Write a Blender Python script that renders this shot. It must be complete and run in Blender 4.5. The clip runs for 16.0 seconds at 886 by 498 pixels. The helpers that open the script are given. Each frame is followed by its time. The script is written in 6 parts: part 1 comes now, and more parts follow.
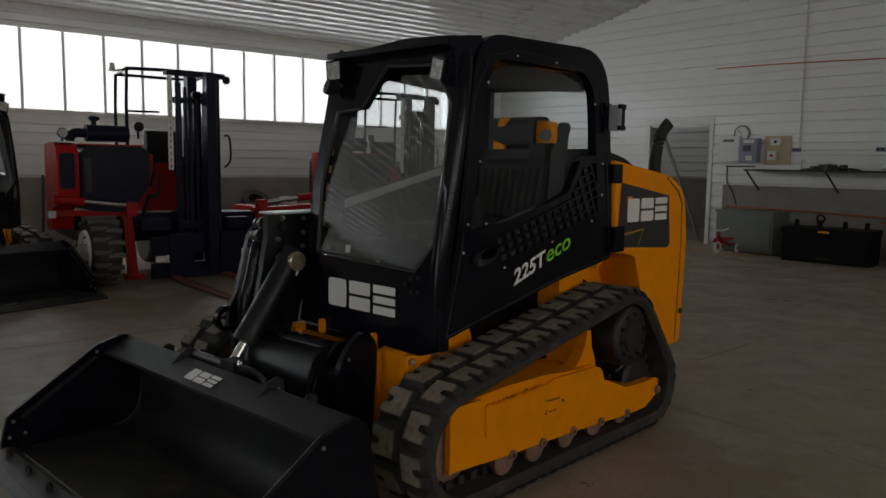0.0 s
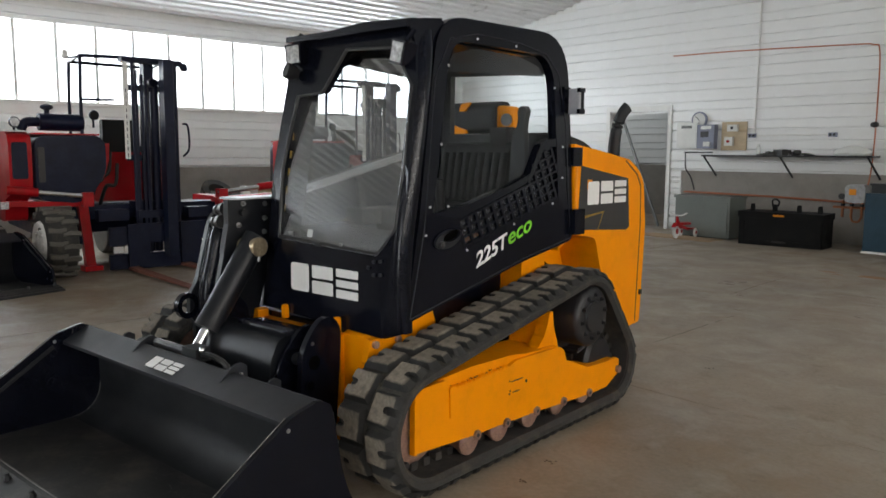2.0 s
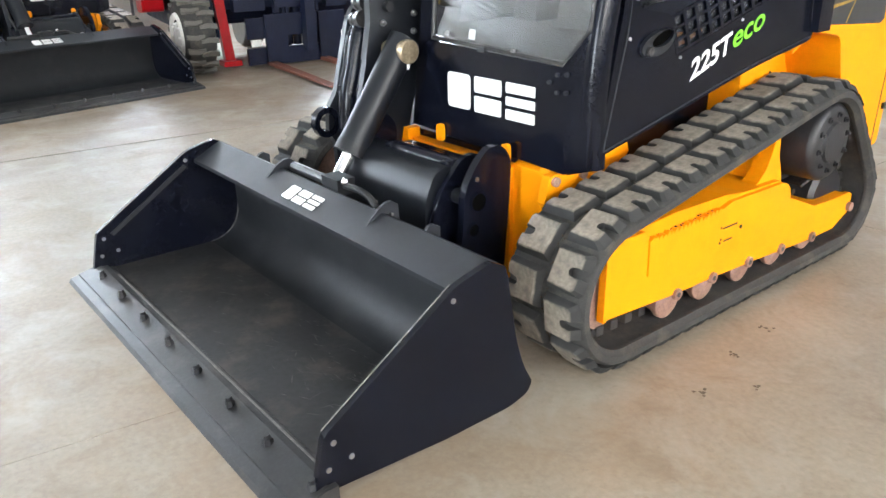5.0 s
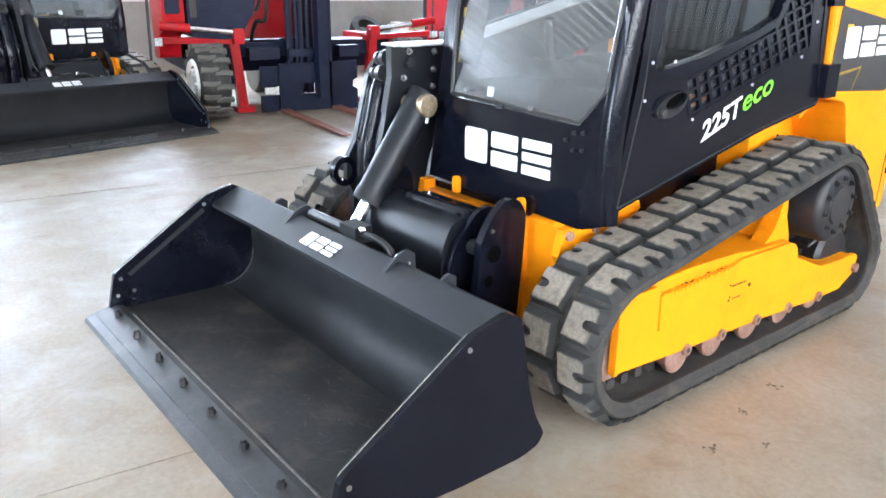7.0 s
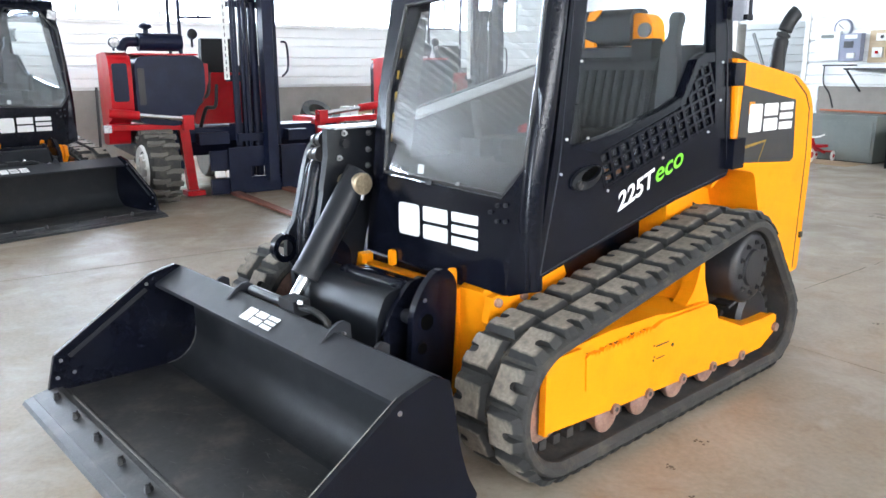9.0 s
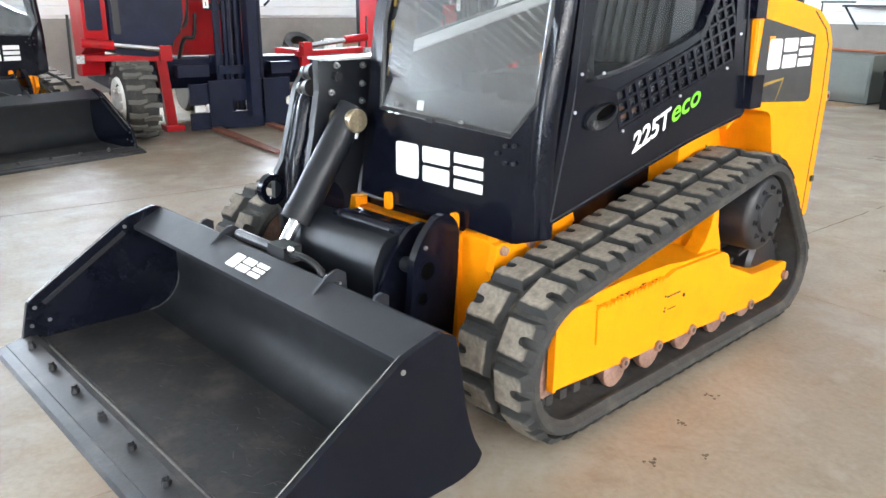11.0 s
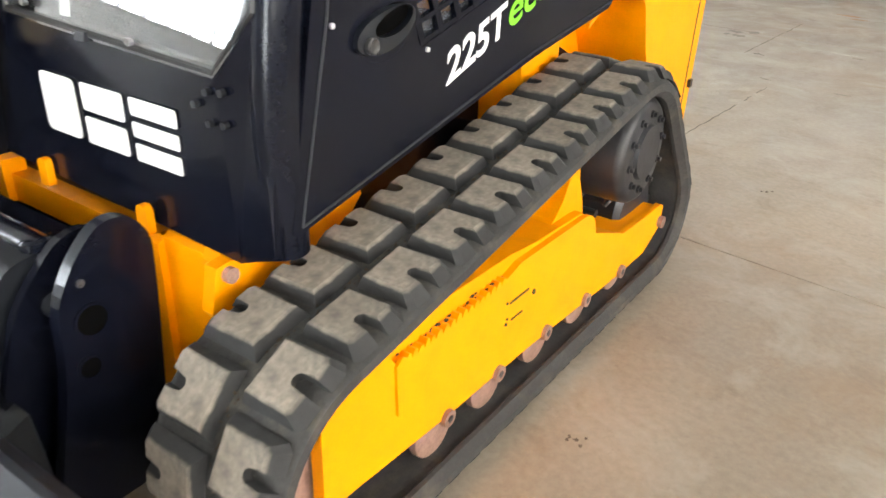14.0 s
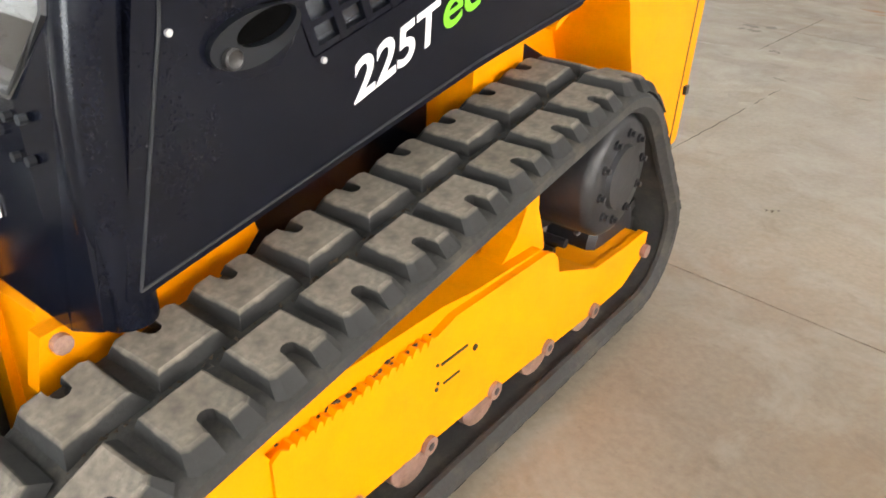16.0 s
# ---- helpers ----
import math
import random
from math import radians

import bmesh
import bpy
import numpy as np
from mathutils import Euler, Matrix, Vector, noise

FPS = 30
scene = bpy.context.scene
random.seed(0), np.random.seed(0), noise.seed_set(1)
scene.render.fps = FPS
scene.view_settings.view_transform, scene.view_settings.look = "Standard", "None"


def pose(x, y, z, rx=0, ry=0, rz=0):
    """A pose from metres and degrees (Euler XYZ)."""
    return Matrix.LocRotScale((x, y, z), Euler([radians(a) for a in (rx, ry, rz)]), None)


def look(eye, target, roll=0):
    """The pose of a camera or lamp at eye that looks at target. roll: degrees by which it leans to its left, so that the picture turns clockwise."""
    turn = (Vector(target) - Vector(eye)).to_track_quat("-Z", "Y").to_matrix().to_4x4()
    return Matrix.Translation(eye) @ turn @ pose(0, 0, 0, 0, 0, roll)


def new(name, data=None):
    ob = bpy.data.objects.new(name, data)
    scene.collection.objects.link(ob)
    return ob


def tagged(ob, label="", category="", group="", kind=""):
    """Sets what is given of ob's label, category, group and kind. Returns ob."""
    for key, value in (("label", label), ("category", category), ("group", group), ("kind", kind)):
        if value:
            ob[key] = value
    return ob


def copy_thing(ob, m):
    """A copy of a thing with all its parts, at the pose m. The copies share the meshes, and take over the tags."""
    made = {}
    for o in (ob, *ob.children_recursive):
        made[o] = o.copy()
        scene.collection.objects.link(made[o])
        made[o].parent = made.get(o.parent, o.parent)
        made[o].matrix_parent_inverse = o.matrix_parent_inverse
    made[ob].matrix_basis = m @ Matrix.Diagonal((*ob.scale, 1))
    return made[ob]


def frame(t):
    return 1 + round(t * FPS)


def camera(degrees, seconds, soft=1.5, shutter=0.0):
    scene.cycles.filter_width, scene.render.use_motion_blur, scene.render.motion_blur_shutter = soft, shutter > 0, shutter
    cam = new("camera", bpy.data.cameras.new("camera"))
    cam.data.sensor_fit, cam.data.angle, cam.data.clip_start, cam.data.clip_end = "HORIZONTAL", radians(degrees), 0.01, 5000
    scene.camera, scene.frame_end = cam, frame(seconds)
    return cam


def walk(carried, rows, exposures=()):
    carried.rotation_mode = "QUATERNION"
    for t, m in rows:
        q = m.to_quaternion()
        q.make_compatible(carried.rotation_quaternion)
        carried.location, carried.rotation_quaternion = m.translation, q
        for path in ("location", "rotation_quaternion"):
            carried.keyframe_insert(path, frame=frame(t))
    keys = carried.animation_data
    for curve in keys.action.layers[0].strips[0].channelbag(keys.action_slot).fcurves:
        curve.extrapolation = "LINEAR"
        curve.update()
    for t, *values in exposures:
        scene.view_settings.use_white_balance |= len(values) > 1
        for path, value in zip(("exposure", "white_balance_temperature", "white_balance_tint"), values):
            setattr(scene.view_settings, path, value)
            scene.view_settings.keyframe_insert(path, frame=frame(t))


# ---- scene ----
cam = camera(59.8, 16.0, shutter=0.4)
PATH = [
    (0, (3.066, -2.239, 1.408), (1.697, -0.798, 1.188), 0.8),
    (0.5, (3.094, -2.24, 1.402), (1.735, -0.787, 1.199), -0.1),
    (1, (3.093, -2.243, 1.42), (1.756, -0.772, 1.197), -0.0),
    (1.5, (3.11, -2.231, 1.402), (1.79, -0.742, 1.203), -0.3),
    (2, (3.082, -2.248, 1.381), (1.785, -0.746, 1.135), 0.4),
    (2.5, (2.978, -2.235, 1.381), (1.707, -0.729, 1.042), -0.2),
    (3, (2.877, -2.164, 1.389), (1.635, -0.653, 0.971), -0.2),
    (3.5, (2.753, -2.019, 1.38), (1.457, -0.554, 0.96), -0.2),
    (4, (2.597, -1.949, 1.319), (1.23, -0.623, 0.708), 1.4),
    (4.5, (2.469, -1.848, 1.348), (1.035, -0.686, 0.577), -1.1),
    (7, (2.473, -1.927, 1.388), (0.996, -0.745, 0.738), 0.5),
    (7.5, (2.567, -1.927, 1.416), (1.088, -0.696, 0.87), 0.4),
    (8, (2.634, -1.941, 1.411), (1.187, -0.624, 0.998), -0.0),
    (10.5, (2.539, -1.89, 1.372), (1.105, -0.618, 0.802), -0.8),
    (11, (2.439, -1.858, 1.369), (1.051, -0.553, 0.76), 0.5),
    (11.5, (2.305, -1.825, 1.366), (0.946, -0.498, 0.741), 0.5),
    (12, (2.233, -1.694, 1.364), (1.033, -0.253, 0.668), 0.9),
    (12.5, (2.164, -1.438, 1.352), (1.0, 0.044, 0.683), 0.6),
    (13, (2.086, -1.238, 1.343), (0.945, 0.235, 0.619), 0.9),
    (13.5, (1.943, -1.039, 1.329), (0.863, 0.442, 0.53), 1.9),
    (14, (1.847, -0.835, 1.304), (0.83, 0.624, 0.39), 1.7),
    (14.5, (1.817, -0.623, 1.288), (0.733, 0.791, 0.38), 2.3),
    (15, (1.805, -0.497, 1.296), (0.747, 0.926, 0.371), 3.0),
    (15.5, (1.796, -0.445, 1.293), (0.79, 1.031, 0.394), 2.7),
    (16, (1.798, -0.44, 1.275), (0.761, 0.983, 0.327), 2.5),
]

EXPOSURES = [(0, -3.2, 7100, 11), (0.5, -2.55, 7100, 11), (1, -2.15, 7100, 11), (1.5, -1.79, 7000, 11), (2, -1.58, 6800, 11), (2.5, -1.28, 6500, 10), (3, -0.9, 6500, 10), (3.5, -0.48, 6450, 10), (4, -0.1, 6350, 10), (4.5, 0.13, 6350, 10),
             (7, 0.43, 5850, 11), (7.5, 0.47, 5850, 11), (8, 0.35, 5850, 11), (10.5, -0.16, 6250, 10), (11, 0.25, 6200, 10), (11.5, 0.48, 6100, 10), (12, 0.5, 6250, 10), (12.5, 0.5, 6350, 10), (14, 0.28, 6750, 11), (16, 0.16, 6800, 12)]
walk(cam, [(t, look(eye, target, roll)) for t, eye, target, roll in PATH], EXPOSURES)

# ---- light ----
TURN_B = -7.0                                   # the hall stands turned against the loader
BR = pose(0, 0, 0, 0, 0, TURN_B)
X_W, X_E, Y_S, Y_N = -10.2, 9.0, -15.0, 11.0     # inner faces of the walls
WIN_Z0, WIN_Z1, WIN_Y0, WIN_Y1, WIN_STEP = 2.14, 3.43, -12.094, 9.382, 0.6136
EAVE, PITCH, RIDGE_X = 3.76, 0.205, -0.6

world = bpy.data.worlds.new("sky")
scene.world = world
world.use_nodes = True
wn = world.node_tree.nodes
sky = wn.new("ShaderNodeTexSky")
sky.sky_type, sky.sun_disc = "NISHITA", False
sky.sun_elevation, sky.sun_rotation = radians(40), radians(120)
wn["Background"].inputs["Strength"].default_value = 0.12
world.node_tree.links.new(sky.outputs[0], wn["Background"].inputs["Color"])


def window_light(name, x, y, z, length, height, toward, power, colour):
    data = bpy.data.lights.new(name, "AREA")
    data.shape, data.size, data.size_y, data.energy, data.color = "RECTANGLE", length, height, power, colour
    ob = new(name, data)
    ob.matrix_world = BR @ look((x, y, z), (x + toward[0], y + toward[1], z + 0.22))
    return ob


SKY_COL = (0.87, 0.95, 1.0)
window_light("window_daylight", X_W - 0.32, (WIN_Y0 + WIN_Y1) / 2, (WIN_Z0 + WIN_Z1) / 2, WIN_Y1 - WIN_Y0, 1.5, (1, 0), 3300, (0.82, 0.92, 1.0))
# east band is out of view, assumed so that the loader's door side is lit
window_light("window_daylight", X_E + 0.32, -2.0, (WIN_Z0 + WIN_Z1) / 2, 20.0, 1.5, (-1, 0), 1900, (1.0, 0.94, 0.84))
# unseen fill from the south; lamp and wall opening added to brighten the hall
window_light("south_fill", 3.5, Y_S - 0.35, 1.9, 4.4, 3.6, (0, 1), 1300, SKY_COL)

# ---- materials ----
def material(name, colour, rough=0.5, metal=0.0, vary=0.12, scale=6.0, grain=60.0, bump=0.15, dirt=None, dirt_amount=0.35,
             dirt_scale=3.0, spec=0.5, coat=0.0, stretch=(1, 1, 1), by_object=0.0):
    """A procedural surface: two scales of colour change, dirt, a fine relief and uneven gloss."""
    m = bpy.data.materials.new(name)
    m.use_nodes = True
    t = m.node_tree
    n, link = t.nodes, t.links.new
    bsdf = n["Principled BSDF"]
    co = n.new("ShaderNodeTexCoord")
    mapping = n.new("ShaderNodeMapping")
    mapping.inputs["Scale"].default_value = stretch
    link(co.outputs["Object"], mapping.inputs["Vector"])

    def tex(s, detail=4.0, roughness=0.6):
        node = n.new("ShaderNodeTexNoise")
        node.inputs["Scale"].default_value, node.inputs["Detail"].default_value = s, detail
        node.inputs["Roughness"].default_value = roughness
        link(mapping.outputs[0], node.inputs["Vector"])
        return node.outputs["Fac"]

    def ramp(src, lo, hi, a, b):
        node = n.new("ShaderNodeMapRange")
        for key, v in (("From Min", lo), ("From Max", hi), ("To Min", a), ("To Max", b)):
            node.inputs[key].default_value = v
        link(src, node.inputs["Value"])
        return node.outputs[0]

    def mix(kind, fac, a, b):
        node = n.new("ShaderNodeMix")
        node.data_type, node.blend_type = "RGBA", kind
        for value, sock in ((fac, node.inputs[0]), (a, node.inputs[6]), (b, node.inputs[7])):
            if isinstance(value, (int, float)):
                sock.default_value = value
            elif isinstance(value, tuple):
                sock.default_value = (*value, 1)
            else:
                link(value, sock)
        return node.outputs[2]

    def grey(src):
        node = n.new("ShaderNodeCombineColor")
        for k in range(3):
            link(src, node.inputs[k])
        return node.outputs[0]

    large, fine = tex(scale), tex(grain, 3.0)
    out = mix("MULTIPLY", 1.0, tuple(colour), grey(ramp(large, 0.3, 0.7, 1 - vary, 1 + vary * 0.6)))
    out = mix("MULTIPLY", 1.0, out, grey(ramp(fine, 0.3, 0.7, 1 - vary * 0.7, 1 + vary * 0.4)))
    if by_object:
        info = n.new("ShaderNodeObjectInfo")
        out = mix("MULTIPLY", 1.0, out, grey(ramp(info.outputs["Random"], 0, 1, 1 - by_object, 1 + by_object)))
    rough_src = ramp(large, 0.3, 0.7, rough * 0.85, min(1.0, rough * 1.2))
    if dirt:
        stain = ramp(tex(dirt_scale, 8.0, 0.7), 0.5, 0.68, 0.0, dirt_amount)
        out = mix("MIX", stain, out, tuple(dirt))
    link(out, bsdf.inputs["Base Color"])
    link(rough_src, bsdf.inputs["Roughness"])
    bsdf.inputs["Metallic"].default_value = metal
    bsdf.inputs["Specular IOR Level"].default_value = spec
    bsdf.inputs["Coat Weight"].default_value = coat
    bsdf.inputs["Coat Roughness"].default_value = 0.08
    if bump:
        b = n.new("ShaderNodeBump")
        b.inputs["Strength"].default_value, b.inputs["Distance"].default_value = bump, 0.004
        link(fine, b.inputs["Height"])
        link(b.outputs[0], bsdf.inputs["Normal"])
    return m


def glass_material(name, colour, rough=0.02, least=0.07, steep=2.6):
    m = bpy.data.materials.new(name)
    m.use_nodes = True
    t = m.node_tree
    n = t.nodes
    clear = n.new("ShaderNodeBsdfTransparent")
    clear.inputs[0].default_value = (*colour, 1)
    gloss = n.new("ShaderNodeBsdfGlossy")
    gloss.inputs["Roughness"].default_value = rough
    rim = n.new("ShaderNodeLayerWeight")
    rim.inputs["Blend"].default_value = 0.5
    power = n.new("ShaderNodeMath")
    power.operation, power.inputs[1].default_value = "POWER", steep
    fres = n.new("ShaderNodeMapRange")
    fres.inputs["To Min"].default_value, fres.inputs["To Max"].default_value = least, 0.9
    t.links.new(rim.outputs["Facing"], power.inputs[0])
    t.links.new(power.outputs[0], fres.inputs["Value"])
    mx = n.new("ShaderNodeMixShader")
    t.links.new(fres.outputs[0], mx.inputs[0])
    t.links.new(clear.outputs[0], mx.inputs[1])
    t.links.new(gloss.outputs[0], mx.inputs[2])
    t.links.new(mx.outputs[0], n["Material Output"].inputs[0])
    return m


YELLOW = material("yellow_paint", (0.90, 0.29, 0.0006), 0.45, vary=0.06, scale=3, grain=180, bump=0.03, spec=0.16, dirt=(0.5, 0.19, 0.004), dirt_amount=0.22, dirt_scale=9)
BLACK = material("black_paint", (0.0042, 0.0052, 0.0102), 0.19, vary=0.2, scale=5, grain=220, bump=0.008, spec=0.22, dirt=(0.010, 0.010, 0.013), dirt_amount=0.3, dirt_scale=4)
BLACK_GLOSS = material("glossy_black_paint", (0.0065, 0.008, 0.0115), 0.36, vary=0.10, scale=5, grain=160, bump=0.015, spec=0.34, dirt=(0.014, 0.015, 0.018), dirt_amount=0.2, dirt_scale=5)
BLACK_DULL = material("black_worn_paint", (0.010, 0.0115, 0.0145), 0.52, vary=0.35, scale=4, grain=120, bump=0.06, spec=0.36, dirt=(0.026, 0.027, 0.031), dirt_amount=0.45, dirt_scale=5)
BUCKET_PAINT = material("satin_black_paint", (0.0105, 0.0125, 0.018), 0.46, vary=0.3, scale=4, grain=130, bump=0.06, spec=0.46, dirt=(0.026, 0.029, 0.036), dirt_amount=0.4, dirt_scale=6)
STEEL_WORN = material("scuffed_steel", (0.028, 0.029, 0.032), 0.36, metal=0.25, vary=0.4, scale=7, grain=90, bump=0.08, dirt=(0.12, 0.11, 0.10), dirt_amount=0.35, dirt_scale=6)
RUBBER = material("dusty_rubber", (0.232, 0.200, 0.162), 0.8, vary=0.20, scale=16, grain=90, bump=0.25, spec=0.3, dirt=(0.080, 0.079, 0.072), dirt_amount=0.85, dirt_scale=10, by_object=0.14)


def worn_face(m, flank, lo, hi):
    """Dust on the outermost faces only: below the height lo the flank colour shows."""
    t = m.node_tree
    n = t.nodes
    bsdf = n["Principled BSDF"]
    src = bsdf.inputs["Base Color"].links[0].from_socket
    co = n.new("ShaderNodeTexCoord")
    sep = n.new("ShaderNodeSeparateXYZ")
    t.links.new(co.outputs["Object"], sep.inputs[0])
    tex = n.new("ShaderNodeTexNoise")
    tex.inputs["Scale"].default_value = 34.0
    t.links.new(co.outputs["Object"], tex.inputs["Vector"])
    add = n.new("ShaderNodeMath")
    add.operation, add.inputs[1].default_value = "MULTIPLY_ADD", 0.010
    t.links.new(tex.outputs["Fac"], add.inputs[0])
    t.links.new(sep.outputs["Z"], add.inputs[2])
    ramp = n.new("ShaderNodeMapRange")
    ramp.inputs["From Min"].default_value, ramp.inputs["From Max"].default_value = lo, hi
    t.links.new(add.outputs[0], ramp.inputs["Value"])
    mix = n.new("ShaderNodeMix")
    mix.data_type = "RGBA"
    mix.inputs[6].default_value = (*flank, 1)
    t.links.new(ramp.outputs[0], mix.inputs[0])
    t.links.new(src, mix.inputs[7])
    t.links.new(mix.outputs[2], bsdf.inputs["Base Color"])


worn_face(RUBBER, (0.030, 0.030, 0.030), 0.026, 0.034)
RUBBER_BELT = material("rubber_belt", (0.032, 0.031, 0.030), 0.8, vary=0.35, scale=10, grain=110, bump=0.3, dirt=(0.105, 0.088, 0.066), dirt_amount=0.5, dirt_scale=9)
RUST = material("worn_roller_steel", (0.33, 0.20, 0.155), 0.55, metal=0.2, vary=0.3, scale=16, grain=90, bump=0.15, dirt=(0.14, 0.07, 0.045), dirt_amount=0.5, dirt_scale=14)
HUB = material("dark_cast_iron", (0.016, 0.0165, 0.020), 0.42, vary=0.4, scale=8, grain=90, bump=0.15, dirt=(0.05, 0.045, 0.04), dirt_amount=0.35, dirt_scale=7)
CHROME = material("chrome_rod", (0.75, 0.75, 0.76), 0.14, metal=1.0, vary=0.05, bump=0.0)
ZINC = material("zinc_pin", (0.46, 0.38, 0.26), 0.35, metal=0.8, vary=0.25, scale=30, bump=0.1)
PALE_STEEL = material("pale_steel", (0.45, 0.45, 0.46), 0.38, metal=0.3, vary=0.3, scale=12, grain=90, bump=0.08)
RIVET = material("bright_rivet", (0.62, 0.62, 0.63), 0.3, metal=0.5, vary=0.1, scale=40, bump=0.0)
BOLT = material("bright_bolt", (0.38, 0.38, 0.39), 0.3, metal=0.9, vary=0.2, scale=40, bump=0.05)
WELD = material("pale_weld", (0.17, 0.16, 0.15), 0.6, vary=0.4, scale=40, bump=0.1)
DUSTY_SHEET = material("dusty_sheet", (0.052, 0.057, 0.068), 0.38, vary=0.3, scale=18, grain=90, bump=0.05, spec=0.4)
DUSTY_SHEET.node_tree.nodes["Principled BSDF"].inputs["Alpha"].default_value = 0.55
WHITE_DECAL = material("white_decal", (0.78, 0.78, 0.78), 0.45, vary=0.05, bump=0.0)
GREEN_DECAL = material("green_decal", (0.16, 0.55, 0.02), 0.45, vary=0.05, bump=0.0)
DARK_DECAL = material("anthracite_decal", (0.028, 0.029, 0.032), 0.4, vary=0.15, bump=0.0)
ORANGE_DECAL = material("orange_decal", (0.85, 0.30, 0.01), 0.4, vary=0.05, bump=0.0)
GLASS = glass_material("cab_glass", (0.95, 0.97, 0.97), 0.01, 0.010, 5.6)
WINDSCREEN = glass_material("windscreen_glass", (0.90, 0.93, 0.94), 0.02, 0.13)
LINING_DIM = glass_material("lining_dim_film", (0.45, 0.47, 0.50), 0.05, 0.03)
# black that paints the shade inside holes which are not cut open
HOLE_SHADE = material("hole_shade_black", (0.002, 0.002, 0.002), 0.9, vary=0.2, bump=0.0, spec=0.02)
SOIL = material("packed_soil", (0.07, 0.052, 0.036), 0.95, vary=0.3, scale=60, spec=0.1)
FADED_DECAL = material("faded_decal", (0.36, 0.22, 0.03), 0.5, vary=0.3, scale=30, bump=0.0)
SCUFFED = material("scuffed_bucket_floor", (0.021, 0.021, 0.023), 0.5, metal=0.1, vary=0.55, scale=6, grain=38, bump=0.12, dirt=(0.074, 0.062, 0.052), dirt_amount=0.85, dirt_scale=5.0)
SCRATCH = material("pale_scratches", (0.085, 0.082, 0.080), 0.55, vary=0.5, scale=30, grain=90, bump=0.05)
PANE = glass_material("window_glass", (0.97, 0.98, 1.0), 0.02)
LAMP_GLASS = material("lamp_lens", (0.48, 0.49, 0.50), 0.12, vary=0.45, scale=45, bump=0.0, coat=0.6)
SEAT = material("black_vinyl", (0.012, 0.012, 0.013), 0.6, vary=0.2, bump=0.03, spec=0.25)
HOSE = material("black_hose", (0.014, 0.014, 0.015), 0.45, vary=0.2, bump=0.1)


def concrete_material():
    """Power-floated concrete: pale and dark clouds, brown stains, fine speckle and uneven gloss."""
    m = material("trowelled_concrete", (0.285, 0.238, 0.184), 0.42, vary=0.20, scale=0.9, grain=42, bump=0.06, spec=0.42, dirt=(0.235, 0.150, 0.080), dirt_amount=0.7, dirt_scale=0.55, by_object=0.04)
    t = m.node_tree
    n, link = t.nodes, t.links.new
    bsdf = n["Principled BSDF"]
    co = n.new("ShaderNodeTexCoord")

    def cloud(scale, detail, lo, hi, a, b, distort=0.0):
        tex = n.new("ShaderNodeTexNoise")
        tex.inputs["Scale"].default_value, tex.inputs["Detail"].default_value, tex.inputs["Distortion"].default_value = scale, detail, distort
        tex.inputs["Roughness"].default_value = 0.65
        link(co.outputs["Object"], tex.inputs["Vector"])
        r = n.new("ShaderNodeMapRange")
        for key, v in (("From Min", lo), ("From Max", hi), ("To Min", a), ("To Max", b)):
            r.inputs[key].default_value = v
        link(tex.outputs["Fac"], r.inputs["Value"])
        return r.outputs[0]

    def blend(kind, fac, colour):
        node = n.new("ShaderNodeMix")
        node.data_type, node.blend_type = "RGBA", kind
        link(fac, node.inputs[0])
        link(bsdf.inputs["Base Color"].links[0].from_socket, node.inputs[6])
        node.inputs[7].default_value = (*colour, 1)
        link(node.outputs[2], bsdf.inputs["Base Color"])

    blend("MIX", cloud(2.6, 9, 0.50, 0.66, 0.0, 0.55, 0.8), (0.345, 0.315, 0.268))     # pale trowel clouds
    blend("MIX", cloud(4.2, 9, 0.56, 0.72, 0.0, 0.60, 0.5), (0.165, 0.125, 0.085))   # dark scuffs
    blend("MIX", cloud(23.0, 4, 0.60, 0.72, 0.0, 0.50), (0.20, 0.16, 0.12))          # speckle
    link(cloud(1.9, 8, 0.32, 0.68, 0.30, 0.62, 0.6), bsdf.inputs["Roughness"])
    return m


CONCRETE = concrete_material()
JOINT = material("joint_filler", (0.125, 0.102, 0.076), 0.9, vary=0.3)
SIDING = material("white_steel_siding", (0.75, 0.76, 0.76), 0.33, vary=0.05, scale=2.5, grain=160, bump=0.02, coat=0.2, dirt=(0.55, 0.53, 0.5), dirt_amount=0.25, dirt_scale=2.5, by_object=0.02)
BLOCKWORK = material("grey_render", (0.26, 0.243, 0.222), 0.9, vary=0.18, scale=2.5, grain=70, bump=0.4, dirt=(0.20, 0.17, 0.15), dirt_amount=0.5, dirt_scale=1.6)
CEILING = material("white_ribbed_sheet", (0.74, 0.75, 0.75), 0.30, vary=0.05, scale=2, grain=120, bump=0.03, coat=0.25)
TRIM = material("white_trim", (0.70, 0.70, 0.68), 0.45, vary=0.08)
RED = material("red_paint", (0.37, 0.005, 0.010), 0.34, vary=0.14, scale=5, grain=160, bump=0.05, spec=0.2, dirt=(0.16, 0.03, 0.02), dirt_amount=0.4, dirt_scale=6)
NAVY = material("blue_black_steel", (0.0065, 0.0095, 0.027), 0.38, vary=0.3, scale=6, grain=100, bump=0.1, dirt=(0.016, 0.020, 0.042), dirt_amount=0.4, dirt_scale=5, spec=0.15)
TYRE = material("dusty_tyre", (0.12, 0.113, 0.10), 0.85, vary=0.25, scale=12, grain=110, bump=0.25)
GREY_BAR = material("dull_grey_steel", (0.17, 0.175, 0.175), 0.5, vary=0.25, scale=6, grain=80, bump=0.05)
CAB_TRIM = material("hazy_grey_trim", (0.050, 0.051, 0.055), 0.6, vary=0.25, scale=5, grain=120, bump=0.05, spec=0.2)
